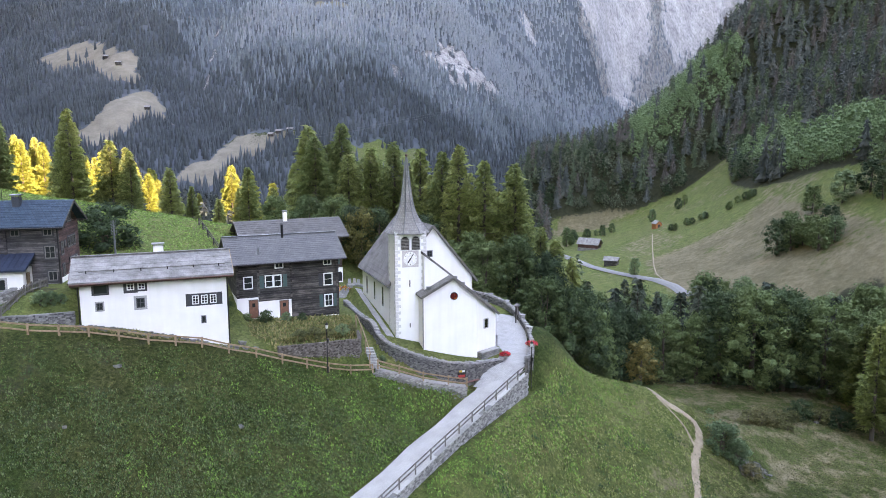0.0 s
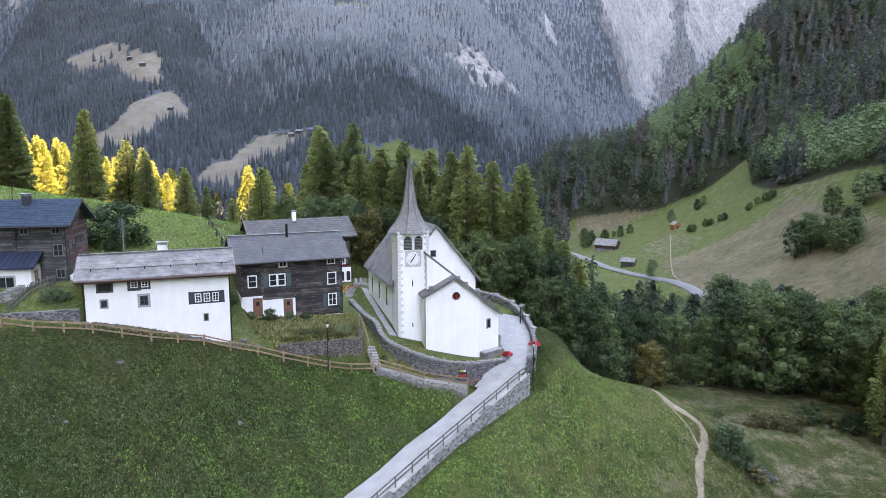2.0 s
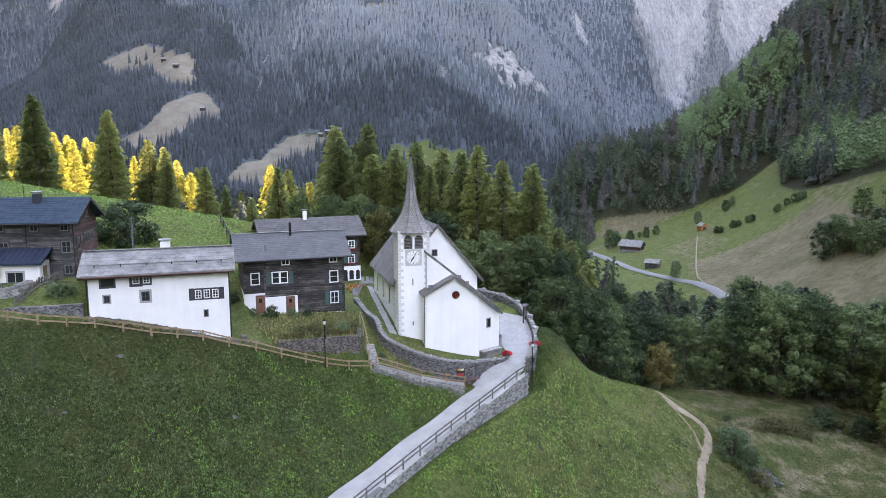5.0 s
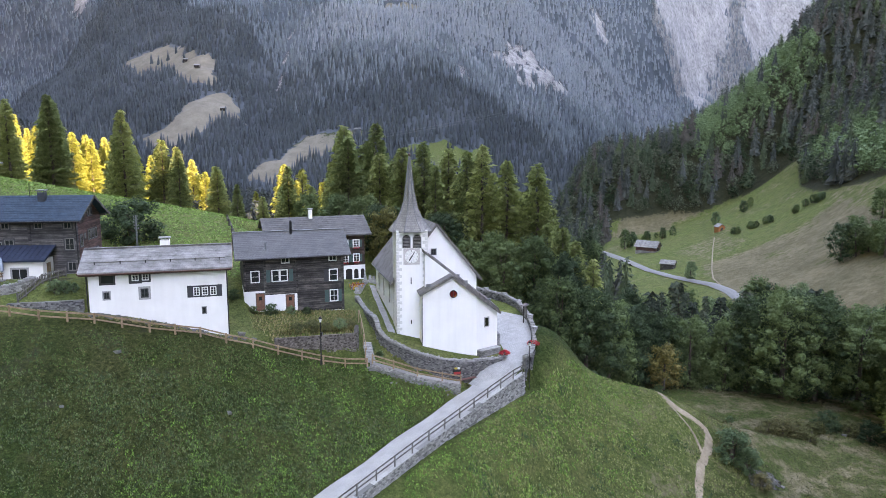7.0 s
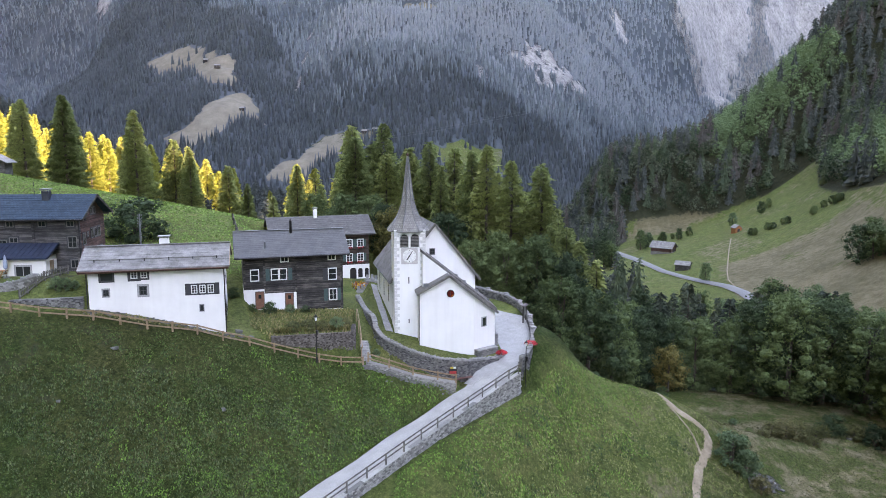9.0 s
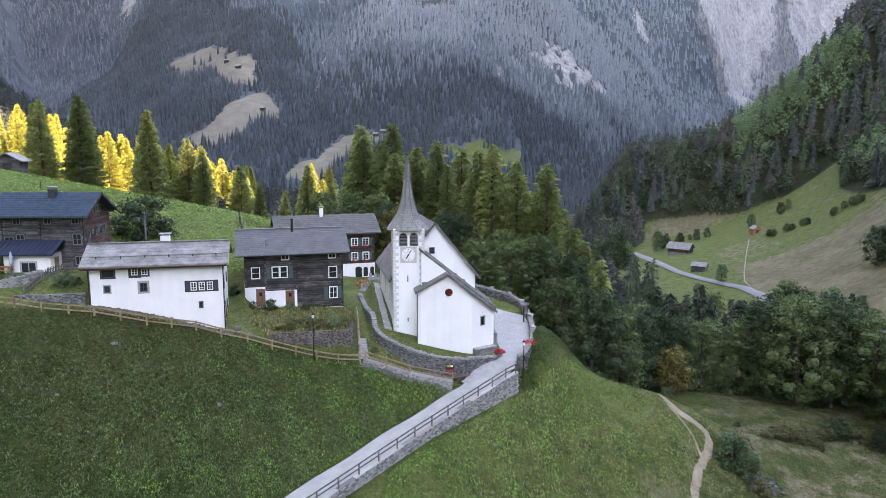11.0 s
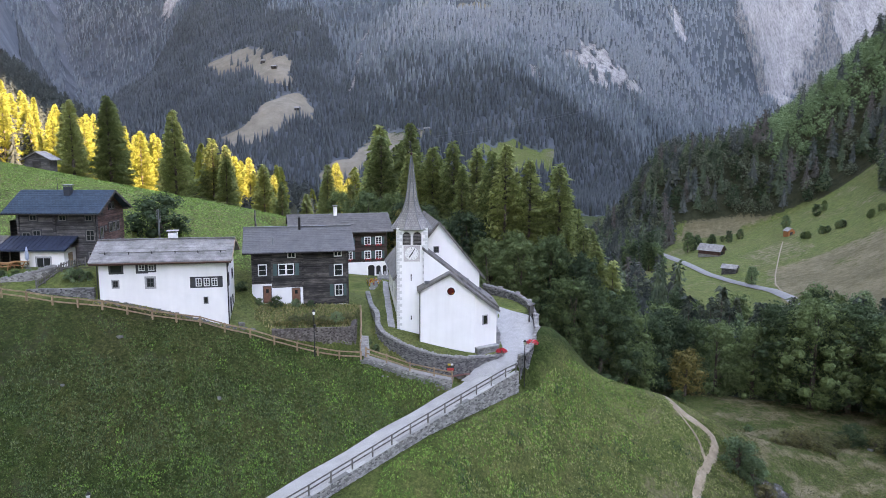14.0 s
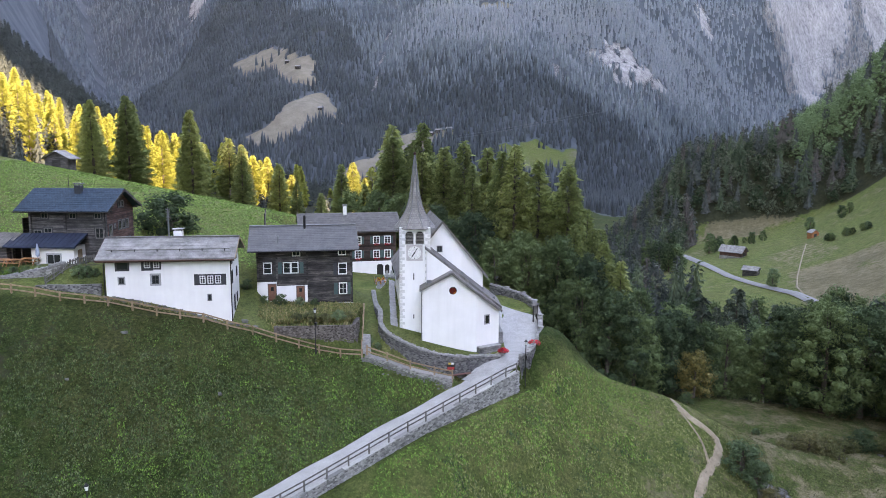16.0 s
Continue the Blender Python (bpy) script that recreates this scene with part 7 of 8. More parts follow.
# ---------------------------------------------------------------- far woods
def tiered_crown(seed, h, rmax, tiers=11, sides=12):
    """A distant conifer's crown: ragged skirts of boughs one above the other, with stray boughs between."""
    rng = np.random.RandomState(seed)
    tri = []
    for i in range(tiers):
        f = i / tiers
        R = rmax * (1 - f) ** 0.8 * rng.uniform(0.85, 1.1) * (0.8 if i == 0 else 1.0)
        a = np.linspace(0, 2 * math.pi, sides, endpoint=False) + rng.rand() * 6.28 + rng.normal(0, 0.12, sides)
        r = R * np.where(np.arange(sides) % 2 == 0, 0.95, 0.5) * rng.uniform(0.6, 1.2, sides)
        ring = np.stack([r * np.cos(a), r * np.sin(a), h * (0.05 + 0.9 * f) - 0.14 * r + rng.normal(0, 0.5, sides)], -1)
        top = np.array([0, 0, min(h, h * (0.05 + 0.9 * f) + 0.55 * R + h * 0.07)])
        for j in range(sides):
            tri += [ring[j], ring[(j + 1) % sides], top]
    return np.concatenate([np.array(tri), conifer_crown(seed, h, rmax * 1.1, 44, 1.5, 0.02, 0.9, 2)[0]]).astype(np.float32)


WOOD_CROWNS = [tiered_crown(200 + i, 20.0, r) for i, r in enumerate((4.6, 3.9, 5.2, 4.3))]


def spruce_wood(name, pts, hs, material, label, seed):
    """Many conifers as one mesh, each a crown of drooping boughs turned and sized by chance."""
    rng = np.random.RandomState(seed)
    out = []
    for p, h in zip(pts, hs):
        t = WOOD_CROWNS[rng.randint(4)]
        a, k, w = rng.rand() * 6.28, h / 20.0, rng.uniform(0.8, 1.15)
        c, q = math.cos(a) * k * w, math.sin(a) * k * w
        out.append(np.stack([t[:, 0] * c - t[:, 1] * q + p[0], t[:, 0] * q + t[:, 1] * c + p[1], t[:, 2] * k + p[2]], -1))
    v = np.concatenate(out)
    ob = new(name, soup(name, v, np.arange(len(v)), material))
    return tagged(ob, label, "forest", kind="stuff")


def far_trees(name, pts, hs, material, label, sides, rngseed, ratio=0.17):
    """Many conifers as one mesh: each a slender, slightly hollow-sided spire of uneven girth."""
    rng = np.random.RandomState(rngseed)
    n = len(pts)
    ang = np.linspace(0, 2 * math.pi, sides, endpoint=False)
    a = ang[None, :] + rng.rand(n, 1) * 6.28
    h = hs[:, None]
    rings = []
    for lo, k in ((-0.04, 1.0), (0.46, 0.5)):
        r = h * ratio * k * rng.uniform(0.75, 1.2, (n, sides)) * rng.uniform(0.85, 1.2, (n, 1))
        rings.append(np.stack([pts[:, 0:1] + np.cos(a) * r, pts[:, 1:2] + np.sin(a) * r, pts[:, 2:3] + h * (lo + rng.uniform(-0.08, 0.08, (n, sides)))], -1))
    tip = (pts + np.stack([rng.normal(0, 0.2, n), rng.normal(0, 0.2, n), hs], -1))[:, None, :]
    v = np.concatenate([*rings, tip], 1)
    b = np.arange(n)[:, None] * (2 * sides + 1)
    i = np.arange(sides)[None, :]
    j = (i + 1) % sides
    fc = [np.stack([b + i, b + j, b + sides + j], -1), np.stack([b + i, b + sides + j, b + sides + i], -1), np.stack([b + sides + i, b + sides + j, b + 2 * sides + 0 * i], -1)]
    me = soup(name, v.reshape(-1, 3), np.concatenate([q.reshape(-1, 3) for q in fc]), material)
    me.shade_smooth()
    return tagged(new(name, me), label, "forest", kind="stuff")


def scatter(rng, n, x0, x1, y0, y1, gap):
    """Jittered grid points of about the given gap."""
    gx = np.arange(x0, x1, gap)
    gy = np.arange(y0, y1, gap)
    a, b = np.meshgrid(gx, gy)
    a = a.ravel() + rng.uniform(-0.48, 0.48, a.size) * gap
    b = b.ravel() + rng.uniform(-0.48, 0.48, b.size) * gap
    return a, b


def in_sight(x, y, top=14.0):
    """Within the camera's view, with a margin; trees beyond it are left out."""
    az = np.degrees(np.arctan2(x - 9, y))
    el = np.degrees(np.arctan2(land(x, y) - 22, np.hypot(x - 9, y)))
    return (az > -50) & (az < 35) & (el < top)


rng = np.random.RandomState(99)
x, y = scatter(rng, 0, -1750, 700, 930, 2500, 9.4)
dry_, rock_, wood_ = cover(x, y)
foot_ = np.interp(x, FOOT_X, FOOT_Y)
keep = in_sight(x, y) & ((wood_ > 0.5 + 0.25 * rng.rand(len(x))) | (rng.rand(len(x)) < 0.02) & (rock_ < 0.3)) & (y - foot_ > -190 - 330 * sig((x + 20) / 15)) & (y - foot_ < 760)
x, y = x[keep], y[keep]
p = np.stack([x, y, land(x, y) - 1], -1)
tall_ = rng.uniform(15, 32, len(x))
# level_ sorts trees by the haze their colour carries: more with height and eastward
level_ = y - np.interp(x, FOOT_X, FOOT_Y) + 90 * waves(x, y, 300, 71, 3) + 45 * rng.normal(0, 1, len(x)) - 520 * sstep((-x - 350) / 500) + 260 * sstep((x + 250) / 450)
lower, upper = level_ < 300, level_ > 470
far_trees("mountain_forest", p[~lower & ~upper], tall_[~lower & ~upper], L_FAR, "dense conifer forest on the mountain side, blue-grey with haze in its colour", 5, 1, 0.17)
far_trees("valley_side_forest", p[lower], tall_[lower], L_FAR_LOW, "dense conifer forest on the lower mountain side, darker with less haze in its colour", 5, 8, 0.17)
far_trees("upper_forest", p[upper], tall_[upper], L_HIGH, "conifer forest high on the mountain side, paled with haze in its colour", 5, 9, 0.17)
x, y = scatter(rng, 0, -3000, 1500, 1500, 4500, 20)
dry_, rock_, wood_ = cover(x, y)
foot_ = np.interp(x, FOOT_X, FOOT_Y)
keep = in_sight(x, y) & (wood_ > 0.4) & ((y - foot_ > 700) | (x > 690) | (x < -1740) | (y > 2490))
x, y = x[keep], y[keep]
p = np.stack([x, y, land(x, y) - 2], -1)
tall_ = rng.uniform(20, 38, len(x))
# eastern trees get the paler colour, which stands for thicker haze there
west = x < -250 + 120 * waves(x, y, 400, 79, 3)
far_trees("west_high_forest", p[west], tall_[west], L_FAR, "distant forest high on the western mountain, blue-grey with haze in its colour", 5, 2, 0.2)
far_trees("high_forest", p[~west], tall_[~west], L_HIGH, "distant forest high on the mountain, paled with haze in its colour", 5, 12, 0.2)
# right-hand hill: conifers above, broad-leaved trees along its foot and nose
x, y = scatter(rng, 0, -40, 520, 150, 760, 6.8)
dry_, rock_, wood_ = cover(x, y)
s_ = x - (60 + 0.1 * (y - 280))
keep = in_sight(x, y, 12.6) & (wood_ > 0.6) & (y > 225)
x, y, s_ = x[keep], y[keep], s_[keep]
chance = rng.rand(len(x))
nose = (y > 540) & (y < 665) & (x > 143) & (x < 225) & (chance < 0.85)
patch = (s_ > 106) & (s_ < 134 + 8 * np.sin(y / 23)) & (y > 298) & (y < 465) & (chance < 0.85)
edge_ = (s_ < 116 + 8 * np.sin(y / 23)) & (y < 560) & (chance < 0.6)
grey_ = (x < 150) & (y > 505) & (chance < 0.55)
light_ = nose | patch
leafy = light_ | edge_ | grey_
z = land(x, y) - 0.8
far = np.stack([x, y, z], -1)
kind_ = rng.rand(len(x)) + 0.25 * waves(x, y, 60, 83, 3)
fir_h = rng.uniform(14, 26, len(x))
for nm_, pick, mat_, lab_, sd_ in (("hill_forest", kind_ < 0.5, L_HILL, "dusky conifer wood on the steep hillside", 3), ("hill_larch_wood", (kind_ >= 0.5) & (kind_ < 0.82), L_HILL_GREEN, "grey-green larches among the dark hillside pines", 13),
                                   ("hill_brown_wood", kind_ >= 0.82, L_HILL_BROWN, "brownish weathered pines on the steep hillside", 14)):
    spruce_wood(nm_, far[~leafy & pick], fir_h[~leafy & pick], mat_, lab_, sd_)


def far_leafy(name, pts, hs, material, label, seed, lobes=12, per=30, size=0.66):
    """Many broad-leaved trees as one mesh: each crown is heaped up from leafy clumps."""
    rng = np.random.RandomState(seed)
    n = len(pts)
    a = np.arange(lobes)[None, :] * 2.399 + rng.rand(n, 1) * 6.28
    f = (np.arange(lobes)[None, :] + rng.rand(n, lobes)) / lobes
    h = hs[:, None]
    R = h * 0.30 * np.sin(math.pi * np.clip(0.25 + 0.7 * f, 0, 1)) * rng.uniform(0.6, 1.1, (n, lobes))
    c = np.stack([pts[:, :1] + R * np.cos(a), pts[:, 1:2] + R * np.sin(a), pts[:, 2:3] + h * (0.15 + 0.72 * f)], -1).reshape(-1, 3)
    rad = (h * rng.uniform(0.12, 0.21, (n, lobes))).ravel()
    d = rng.normal(0, 1, (len(c), per, 3))
    d /= np.linalg.norm(d, axis=2, keepdims=True)
    p = c[:, None, :] + d * rad[:, None, None] * rng.uniform(0.8, 1.15, (len(c), per, 1))
    v = leaf_tris(rng, p.reshape(-1, 3), rng.uniform(0.7, 1.3, len(c) * per) * size, 0.8, 1, d.reshape(-1, 3), 0.3)
    v = np.concatenate([v, clump_cores(rng, c, rad * 0.5, 3, 6)])
    ob = new(name, soup(name, v, np.arange(len(v)), material))
    return tagged(ob, label, "forest", kind="stuff")


hl = rng.uniform(10, 17, len(x))
third = rng.rand(len(x))
pick = edge_ & ~light_ & ~grey_ & (third < 0.55) | grey_ & ~light_ & (third >= 0.6)
far_leafy("hill_broadleaf_wood", far[pick], hl[pick], L_LEAF, "dark green broad-leaved wood at the hill's foot", 4)
far_leafy("hill_light_wood", far[light_], hl[light_], L_HILL_LIGHT, "light green broad-leaved wood on the hill's nose", 5)
pick = grey_ & ~light_ & (third < 0.6) | edge_ & ~light_ & (third >= 0.55) & (third < 0.8)
far_leafy("hill_grey_wood", far[pick], hl[pick], L_LEAF_GREY, "grey-green scrub wood at the hill's foot", 6)
# left-hand hill and the wooded hollow behind the larches
x, y = scatter(rng, 0, -620, 40, 185, 900, 9.5)
dry_, rock_, wood_ = cover(x, y)
keep = in_sight(x, y) & (wood_ > 0.55) & ~((x < -95) & (y < 400) & (x > -260) & (-x - 0.55 * y < 60))
x, y = x[keep], y[keep]
p = np.stack([x, y, land(x, y) - 0.8], -1)
spruce_wood("left_hill_forest", p, rng.uniform(11, 20, len(x)), L_HILL, "dark conifer wood on the slope above the larches", 7)
# scattered bushes of the valley meadow
vb = random.Random(3)
for i in range(56):
    k = i % 5
    if k < 2:
        x = vb.uniform(126, 163)
        y, h = 400 - (x - 130) * 0.9 + vb.uniform(-3, 3), vb.uniform(2.6, 5.0)
    elif k == 2:
        x, y, h = vb.uniform(80, 100), vb.uniform(455, 480), vb.uniform(4, 7)
    elif k == 3:
        x, y, h = (vb.uniform(131, 140), vb.uniform(246, 272), vb.uniform(9, 15)) if i < 33 else (vb.uniform(150, 172), vb.uniform(255, 295), vb.uniform(11, 16))
    else:
        x, y, h = vb.uniform(41, 58), vb.uniform(400, 470), vb.uniform(6, 12)
    plant("broadleaf_tree", MID[vb.choice((0, 1, 1, 2))], x, y, h / 14.0, vb.uniform(0, 360), "rounded hedgerow tree in the valley meadow", "valley hedgerow trees", 1.25)
for x, y, h, m in ((127.5, 272, 15, 0), (131, 268, 13, 1), (133.5, 275, 14, 0), (74.2, 442, 13, 1), (78, 446, 9, 0), (44, 418, 18, 0), (49, 406, 17, 1), (53, 402, 14, 0), (40, 432, 19, 1), (91, 462, 7, 0), (100.5, 461, 8, 1), (108, 467, 7, 0), (85.5, 321, 9, 2),
                   (147, 453, 8, 0), (152, 456, 7, 1), (131, 455, 9, 2)):
    plant("broadleaf_tree", MID[m], x, y, h / 14.0, vb.uniform(0, 360), "dark rounded tree standing on the valley meadow", "valley meadow trees", 1.1)

# ---------------------------------------------------------------- lamps, flowers, board and bench
def street_lamp(x, y, z, h):
    lm = thing("street_lamp", pose(x, y, z), "slender black iron street lamp with a small lantern", "lamp", "street lamps")
    bm = bmesh.new()
    lathe(bm, [(0.11, -0.3, 0), (0.11, 0.25, 0), (0.07, 0.35, 0), (0.055, h * 0.6, 0), (0.045, h - 0.45, 0)], 10)
    part("post", bm, M_BLACK, lm)
    bm = bmesh.new()
    lathe(bm, [(0.10, h - 0.45, 0), (0.17, h - 0.10, 0), (0.17, h - 0.08, 0)], 8)
    part("lantern_glass", bm, M_LAMPGLASS, lm)
    bm = bmesh.new()
    lathe(bm, [(0.22, h - 0.08, 0), (0.12, h + 0.07, 0), (0.03, h + 0.15, 0), (0.02, h + 0.25, 0)], 8)
    part("lantern_roof", bm, M_BLACK, lm)
    bm = bmesh.new()
    box(bm, -0.02, -0.16, h * 0.60, 0.2, 0.16, h * 0.68)
    part("junction_box", bm, M_BLACK, lm)
    return lm


street_lamp(-12.3, 68.15, 0.0, 4.75)
street_lamp(9.45, 78.1, -5.4, 5.4)
street_lamp(-20.79, 43.2, ground_z(-20.79, 43.2), 4.77)


def flower_pot(x, y, z, r):
    f = thing("flower_pot", pose(x, y, z), "stone tub overflowing with red geraniums", "flowers", "geranium tubs")
    bm = bmesh.new()
    lathe(bm, [(0.22, -0.5, 0), (0.3, -0.1, 0), (0.33, -0.08, 0), (0.33, 0, 0)], 10)
    part("tub", bm, M_CAP, f)
    rng = np.random.RandomState(int(x * 10))
    n = 420
    d = rng.normal(0, 1, (n, 3))
    d /= np.linalg.norm(d, axis=1, keepdims=True)
    d[:, 2] = np.abs(d[:, 2])
    c = d * np.array([r, r, r * 0.55]) * rng.uniform(0.6, 1, (n, 1))
    v = leaf_tris(rng, c, np.full(n, 0.085), 0.9, 2)
    o = new("blossoms", soup("blossoms", v, np.arange(len(v)), M_RED))
    o.parent = f
    g = leaf_tris(rng, c[:200] * 0.85 - np.array([0, 0, 0.1]), np.full(200, 0.1), 0.9, 2)
    o = new("leaves", soup("leaves", g, np.arange(len(g)), L_LEAF))
    o.parent = f


flower_pot(6.55, 79.75, -1.95, 0.72)
flower_pot(9.95, 82.4, -1.45, 0.82)

bx = thing("notice_board", pose(1.35, 74.72, -2.75, 0, 0, 14) @ Matrix.Scale(0.65, 4), "small red notice cabinet with a yellow and white sign on top", "notice board")
bm = bmesh.new()
box(bm, -0.7, -0.16, -0.45, 0.7, 0.02, 0.5)
part("cabinet", bm, M_LOG_DARK, bx)
bm = bmesh.new()
box(bm, -0.6, -0.18, -0.38, 0.6, -0.165, 0.1)
part("red_panel", bm, plain("red_panel_paint", (0.42, 0.03, 0.03), 0.5), bx)
bm = bmesh.new()
box(bm, -0.45, -0.2, 0.55, 0.05, -0.15, 0.88)
part("yellow_sign", bm, plain("yellow_sign_paint", (0.62, 0.42, 0.05), 0.5), bx)
bm = bmesh.new()
box(bm, 0.07, -0.2, 0.55, 0.5, -0.15, 0.88)
part("white_sign", bm, M_FRAME, bx)
bm = bmesh.new()
solid(bm, [(-0.78, -0.3, 0.5), (0.78, -0.3, 0.5), (0.78, 0.05, 0.56), (-0.78, 0.05, 0.56)], [(-0.78, -0.3, 0.53), (0.78, -0.3, 0.53), (0.78, 0.05, 0.6), (-0.78, 0.05, 0.6)])
part("cabinet_roof", bm, M_BLACK, bx)

bn = thing("wall_bench", pose(2.35, 75.3, -4.12, 0, 0, 38), "plain red-brown plank bench at the foot of the wall", "bench")
for y in (-0.18, 0.0, 0.18):
    bm = bmesh.new()
    box(bm, -1.25, y - 0.075, 0.42, 1.25, y + 0.075, 0.47)
    part("seat_plank", bm, plain("red_brown_bench_paint", (0.16, 0.07, 0.06), 0.6), bn)
for x in (-1.0, 1.0):
    bm = bmesh.new()
    box(bm, x - 0.08, -0.22, -0.2, x + 0.08, 0.22, 0.42)
    part("leg", bm, M_CAP, bn)

nb = thing("notice_stand", pose(9.0, 91.3, -1.0, 0, 0, 70), "dark wooden notice stand beside the parapet", "notice stand")
for x in (-0.55, 0.55):
    bm = bmesh.new()
    box(bm, x - 0.07, -0.07, -0.3, x + 0.07, 0.07, 2.3)
    part("post", bm, M_LOG_DARK, nb)
bm = bmesh.new()
box(bm, -0.48, -0.04, 1.0, 0.48, 0.04, 2.1)
part("panel", bm, M_WOOD_GREY, nb)
bm = bmesh.new()
slab(bm, [(-0.8, -0.3, 2.32), (0.8, -0.3, 2.32), (0.8, 0.3, 2.42), (-0.8, 0.3, 2.42)], 0.07)
part("roof", bm, M_LOG_DARK, nb)

# power pole behind the white house
pp = thing("power_pole", pose(-39.9, 82.3, 9.0), "thin grey steel power pole with insulators", "pole")
bm = bmesh.new()
rod(bm, (0, 0, -1), (0, 0, 4.7), 0.14, 0.1, 8)
part("mast", bm, M_METAL, pp)
for i in range(5):
    bm = bmesh.new()
    beam(bm, (-0.3, 0, 3.0 + 0.36 * i), (0.3, 0, 3.0 + 0.36 * i), 0.06, 0.06)
    rod(bm, (-0.28, 0, 3.03 + 0.36 * i), (-0.28, 0, 3.2 + 0.36 * i), 0.06, 0.04, 6)
    rod(bm, (0.28, 0, 3.03 + 0.36 * i), (0.28, 0, 3.2 + 0.36 * i), 0.06, 0.04, 6)
    part("insulator_arm", bm, M_METAL, pp)


# ---------------------------------------------------------------- graveyard beds behind the church
gb = thing("flower_bed", pose(-15.4, 102.7, ground_z(-15.4, 102.7), 0, 0, 25) @ Matrix.Diagonal((0.62, 1.0, 1.2, 1)), "bright bed of mixed yellow, red and pink flowers", "flowers")
rng = np.random.RandomState(5)
for nm, m, a in (("yellow_blossoms", foliage("yellow_blossoms", [(0.55, 0.32, 0.02), (0.65, 0.42, 0.04), (0.5, 0.2, 0.03)], shine=0.2), 420), ("red_blossoms", M_RED, 170),
                 ("pink_blossoms", foliage("pink_blossoms", [(0.5, 0.12, 0.25), (0.6, 0.25, 0.35), (0.6, 0.5, 0.5)], shine=0.2), 160), ("leaves", L_LEAF, 500)):
    c = np.stack([rng.uniform(-3.4, 3.4, a), rng.uniform(-1.6, 1.6, a), rng.uniform(0.15, 0.7, a) - (0.2 if nm == "leaves" else 0)], -1)
    v = leaf_tris(rng, c, np.full(a, 0.17), 0.9, 2)
    o = new(nm, soup(nm, v, np.arange(len(v)), m))
    o.parent = gb
gr = random.Random(8)
for i in range(10):
    x, y = -12.9 - 0.62 * (i % 5) + gr.uniform(-0.05, 0.05), 99.0 - 0.18 * (i % 5) + 2.0 * (i // 5)
    g = thing("gravestone", pose(x, y, ground_z(x, y), 0, 0, 25), "low pale grave border with a small headstone", "gravestone", "graves behind the church")
    bm = bmesh.new()
    box(bm, -0.4, -0.75, -0.2, 0.4, 0.75, 0.16)
    part("border", bm, M_CAP, g)
    bm = bmesh.new()
    box(bm, -0.32, -0.68, 0.17, 0.32, 0.68, 0.2)
    part("bed", bm, M_PAVED, g)
    bm = bmesh.new()
    solid(bm, [(-0.25, 0.62, 0.1), (0.25, 0.62, 0.1), (0.25, 0.75, 0.1), (-0.25, 0.75, 0.1)], [(-0.17, 0.64, 0.85), (0.17, 0.64, 0.85), (0.17, 0.73, 0.85), (-0.17, 0.73, 0.85)])
    part("headstone", bm, M_CAP, g)


# ---------------------------------------------------------------- huts and barns
def hut(name, x, y, yaw, w, d, h, ridge, wall, roof, label, over=0.6, base=None, raise_=0.0):
    z = ground_z(x, y) + raise_
    b = thing(name, pose(x, y, z, 0, 0, yaw), label, "barn" if "barn" in name else "hut")
    bm = bmesh.new()
    gable_body(bm, [(-w / 2, -2), (w / 2, -2), (w / 2, h), (0, ridge), (-w / 2, h)], -d / 2, d / 2)
    part("wall", bm, wall, b)
    k = (ridge - h) / (w / 2)
    for s in (-1, 1):
        e = s * (w / 2 + over)
        pts = [(e, -d / 2 - over, h - k * over + 0.1), (0, -d / 2 - over, ridge + 0.1), (0, d / 2 + over, ridge + 0.1), (e, d / 2 + over, h - k * over + 0.1)]
        roof_plane(b, pts if s < 0 else pts[::-1], 0.15, roof)
    bm = bmesh.new()
    box(bm, -w * 0.18, -d / 2 - 0.06, 0, w * 0.18, -d / 2, h * 0.75)
    part("door", bm, M_LOG_DARK if wall is not M_LOG_DARK else M_WOOD_GREY, b)
    if base:
        bm = bmesh.new()
        box(bm, -w / 2 - 0.08, -d / 2 - 0.08, -2, w / 2 + 0.08, d / 2 + 0.08, h * 0.3)
        part("stone_base", bm, base, b)
    return b


hut("valley_barn", 84, 419, 60, 8, 12, 3.8, 6.6, M_LOG_BROWN, M_SLATE_PALE, "brown timber barn with a pale roof beside the valley road", 0.9, M_STONE)
hut("valley_shed", 83, 357, 65, 5, 6.5, 3.0, 4.4, M_LOG_GREY, M_SLATE_PALE, "small grey timber shed in the valley meadow")
hut("orange_hut", 127, 430, 20, 4.2, 4.2, 2.8, 4.4, mottled("orange_boards", (0.30, 0.10, 0.04), (0.42, 0.17, 0.07), 0.6, 6, 0.7), M_SLATE_PALE, "small orange-brown wooden hut on the valley slope", 0.4)
hut("meadow_hut", -94.5, 124, 20, 4.6, 4.0, 2.3, 3.6, M_LOG_GREY, M_SLATE_PALE, "small grey hut with a tin roof on the upper meadow", 0.7)
for x, y, yaw, s in ((-784, 1636, 30, 1.0), (-728, 1577, 25, 1.25), (-601, 1415, 20, 1.1), (-330, 1372, 10, 1.3), (-310, 1375, 15, 1.1), (-345, 1366, 5, 1.0), (-336, 1985, 0, 1.2)):
    hut("alpine_barn", x, y, yaw + 75, 8 * s, 9.5 * s, 3.6, 6.4, M_LOG_DARK, M_SLATE_PALE, "dark timber alpine barn with a pale roof in a clearing", 0.9, raise_=2.0)
hut("side_barn", -53.0, 67.2, 100, 4.4, 6.0, 2.2, 3.2, M_LOG_GREY, M_SLATE_OLD, "grey boarded barn beside the upper terrace", 0.6)

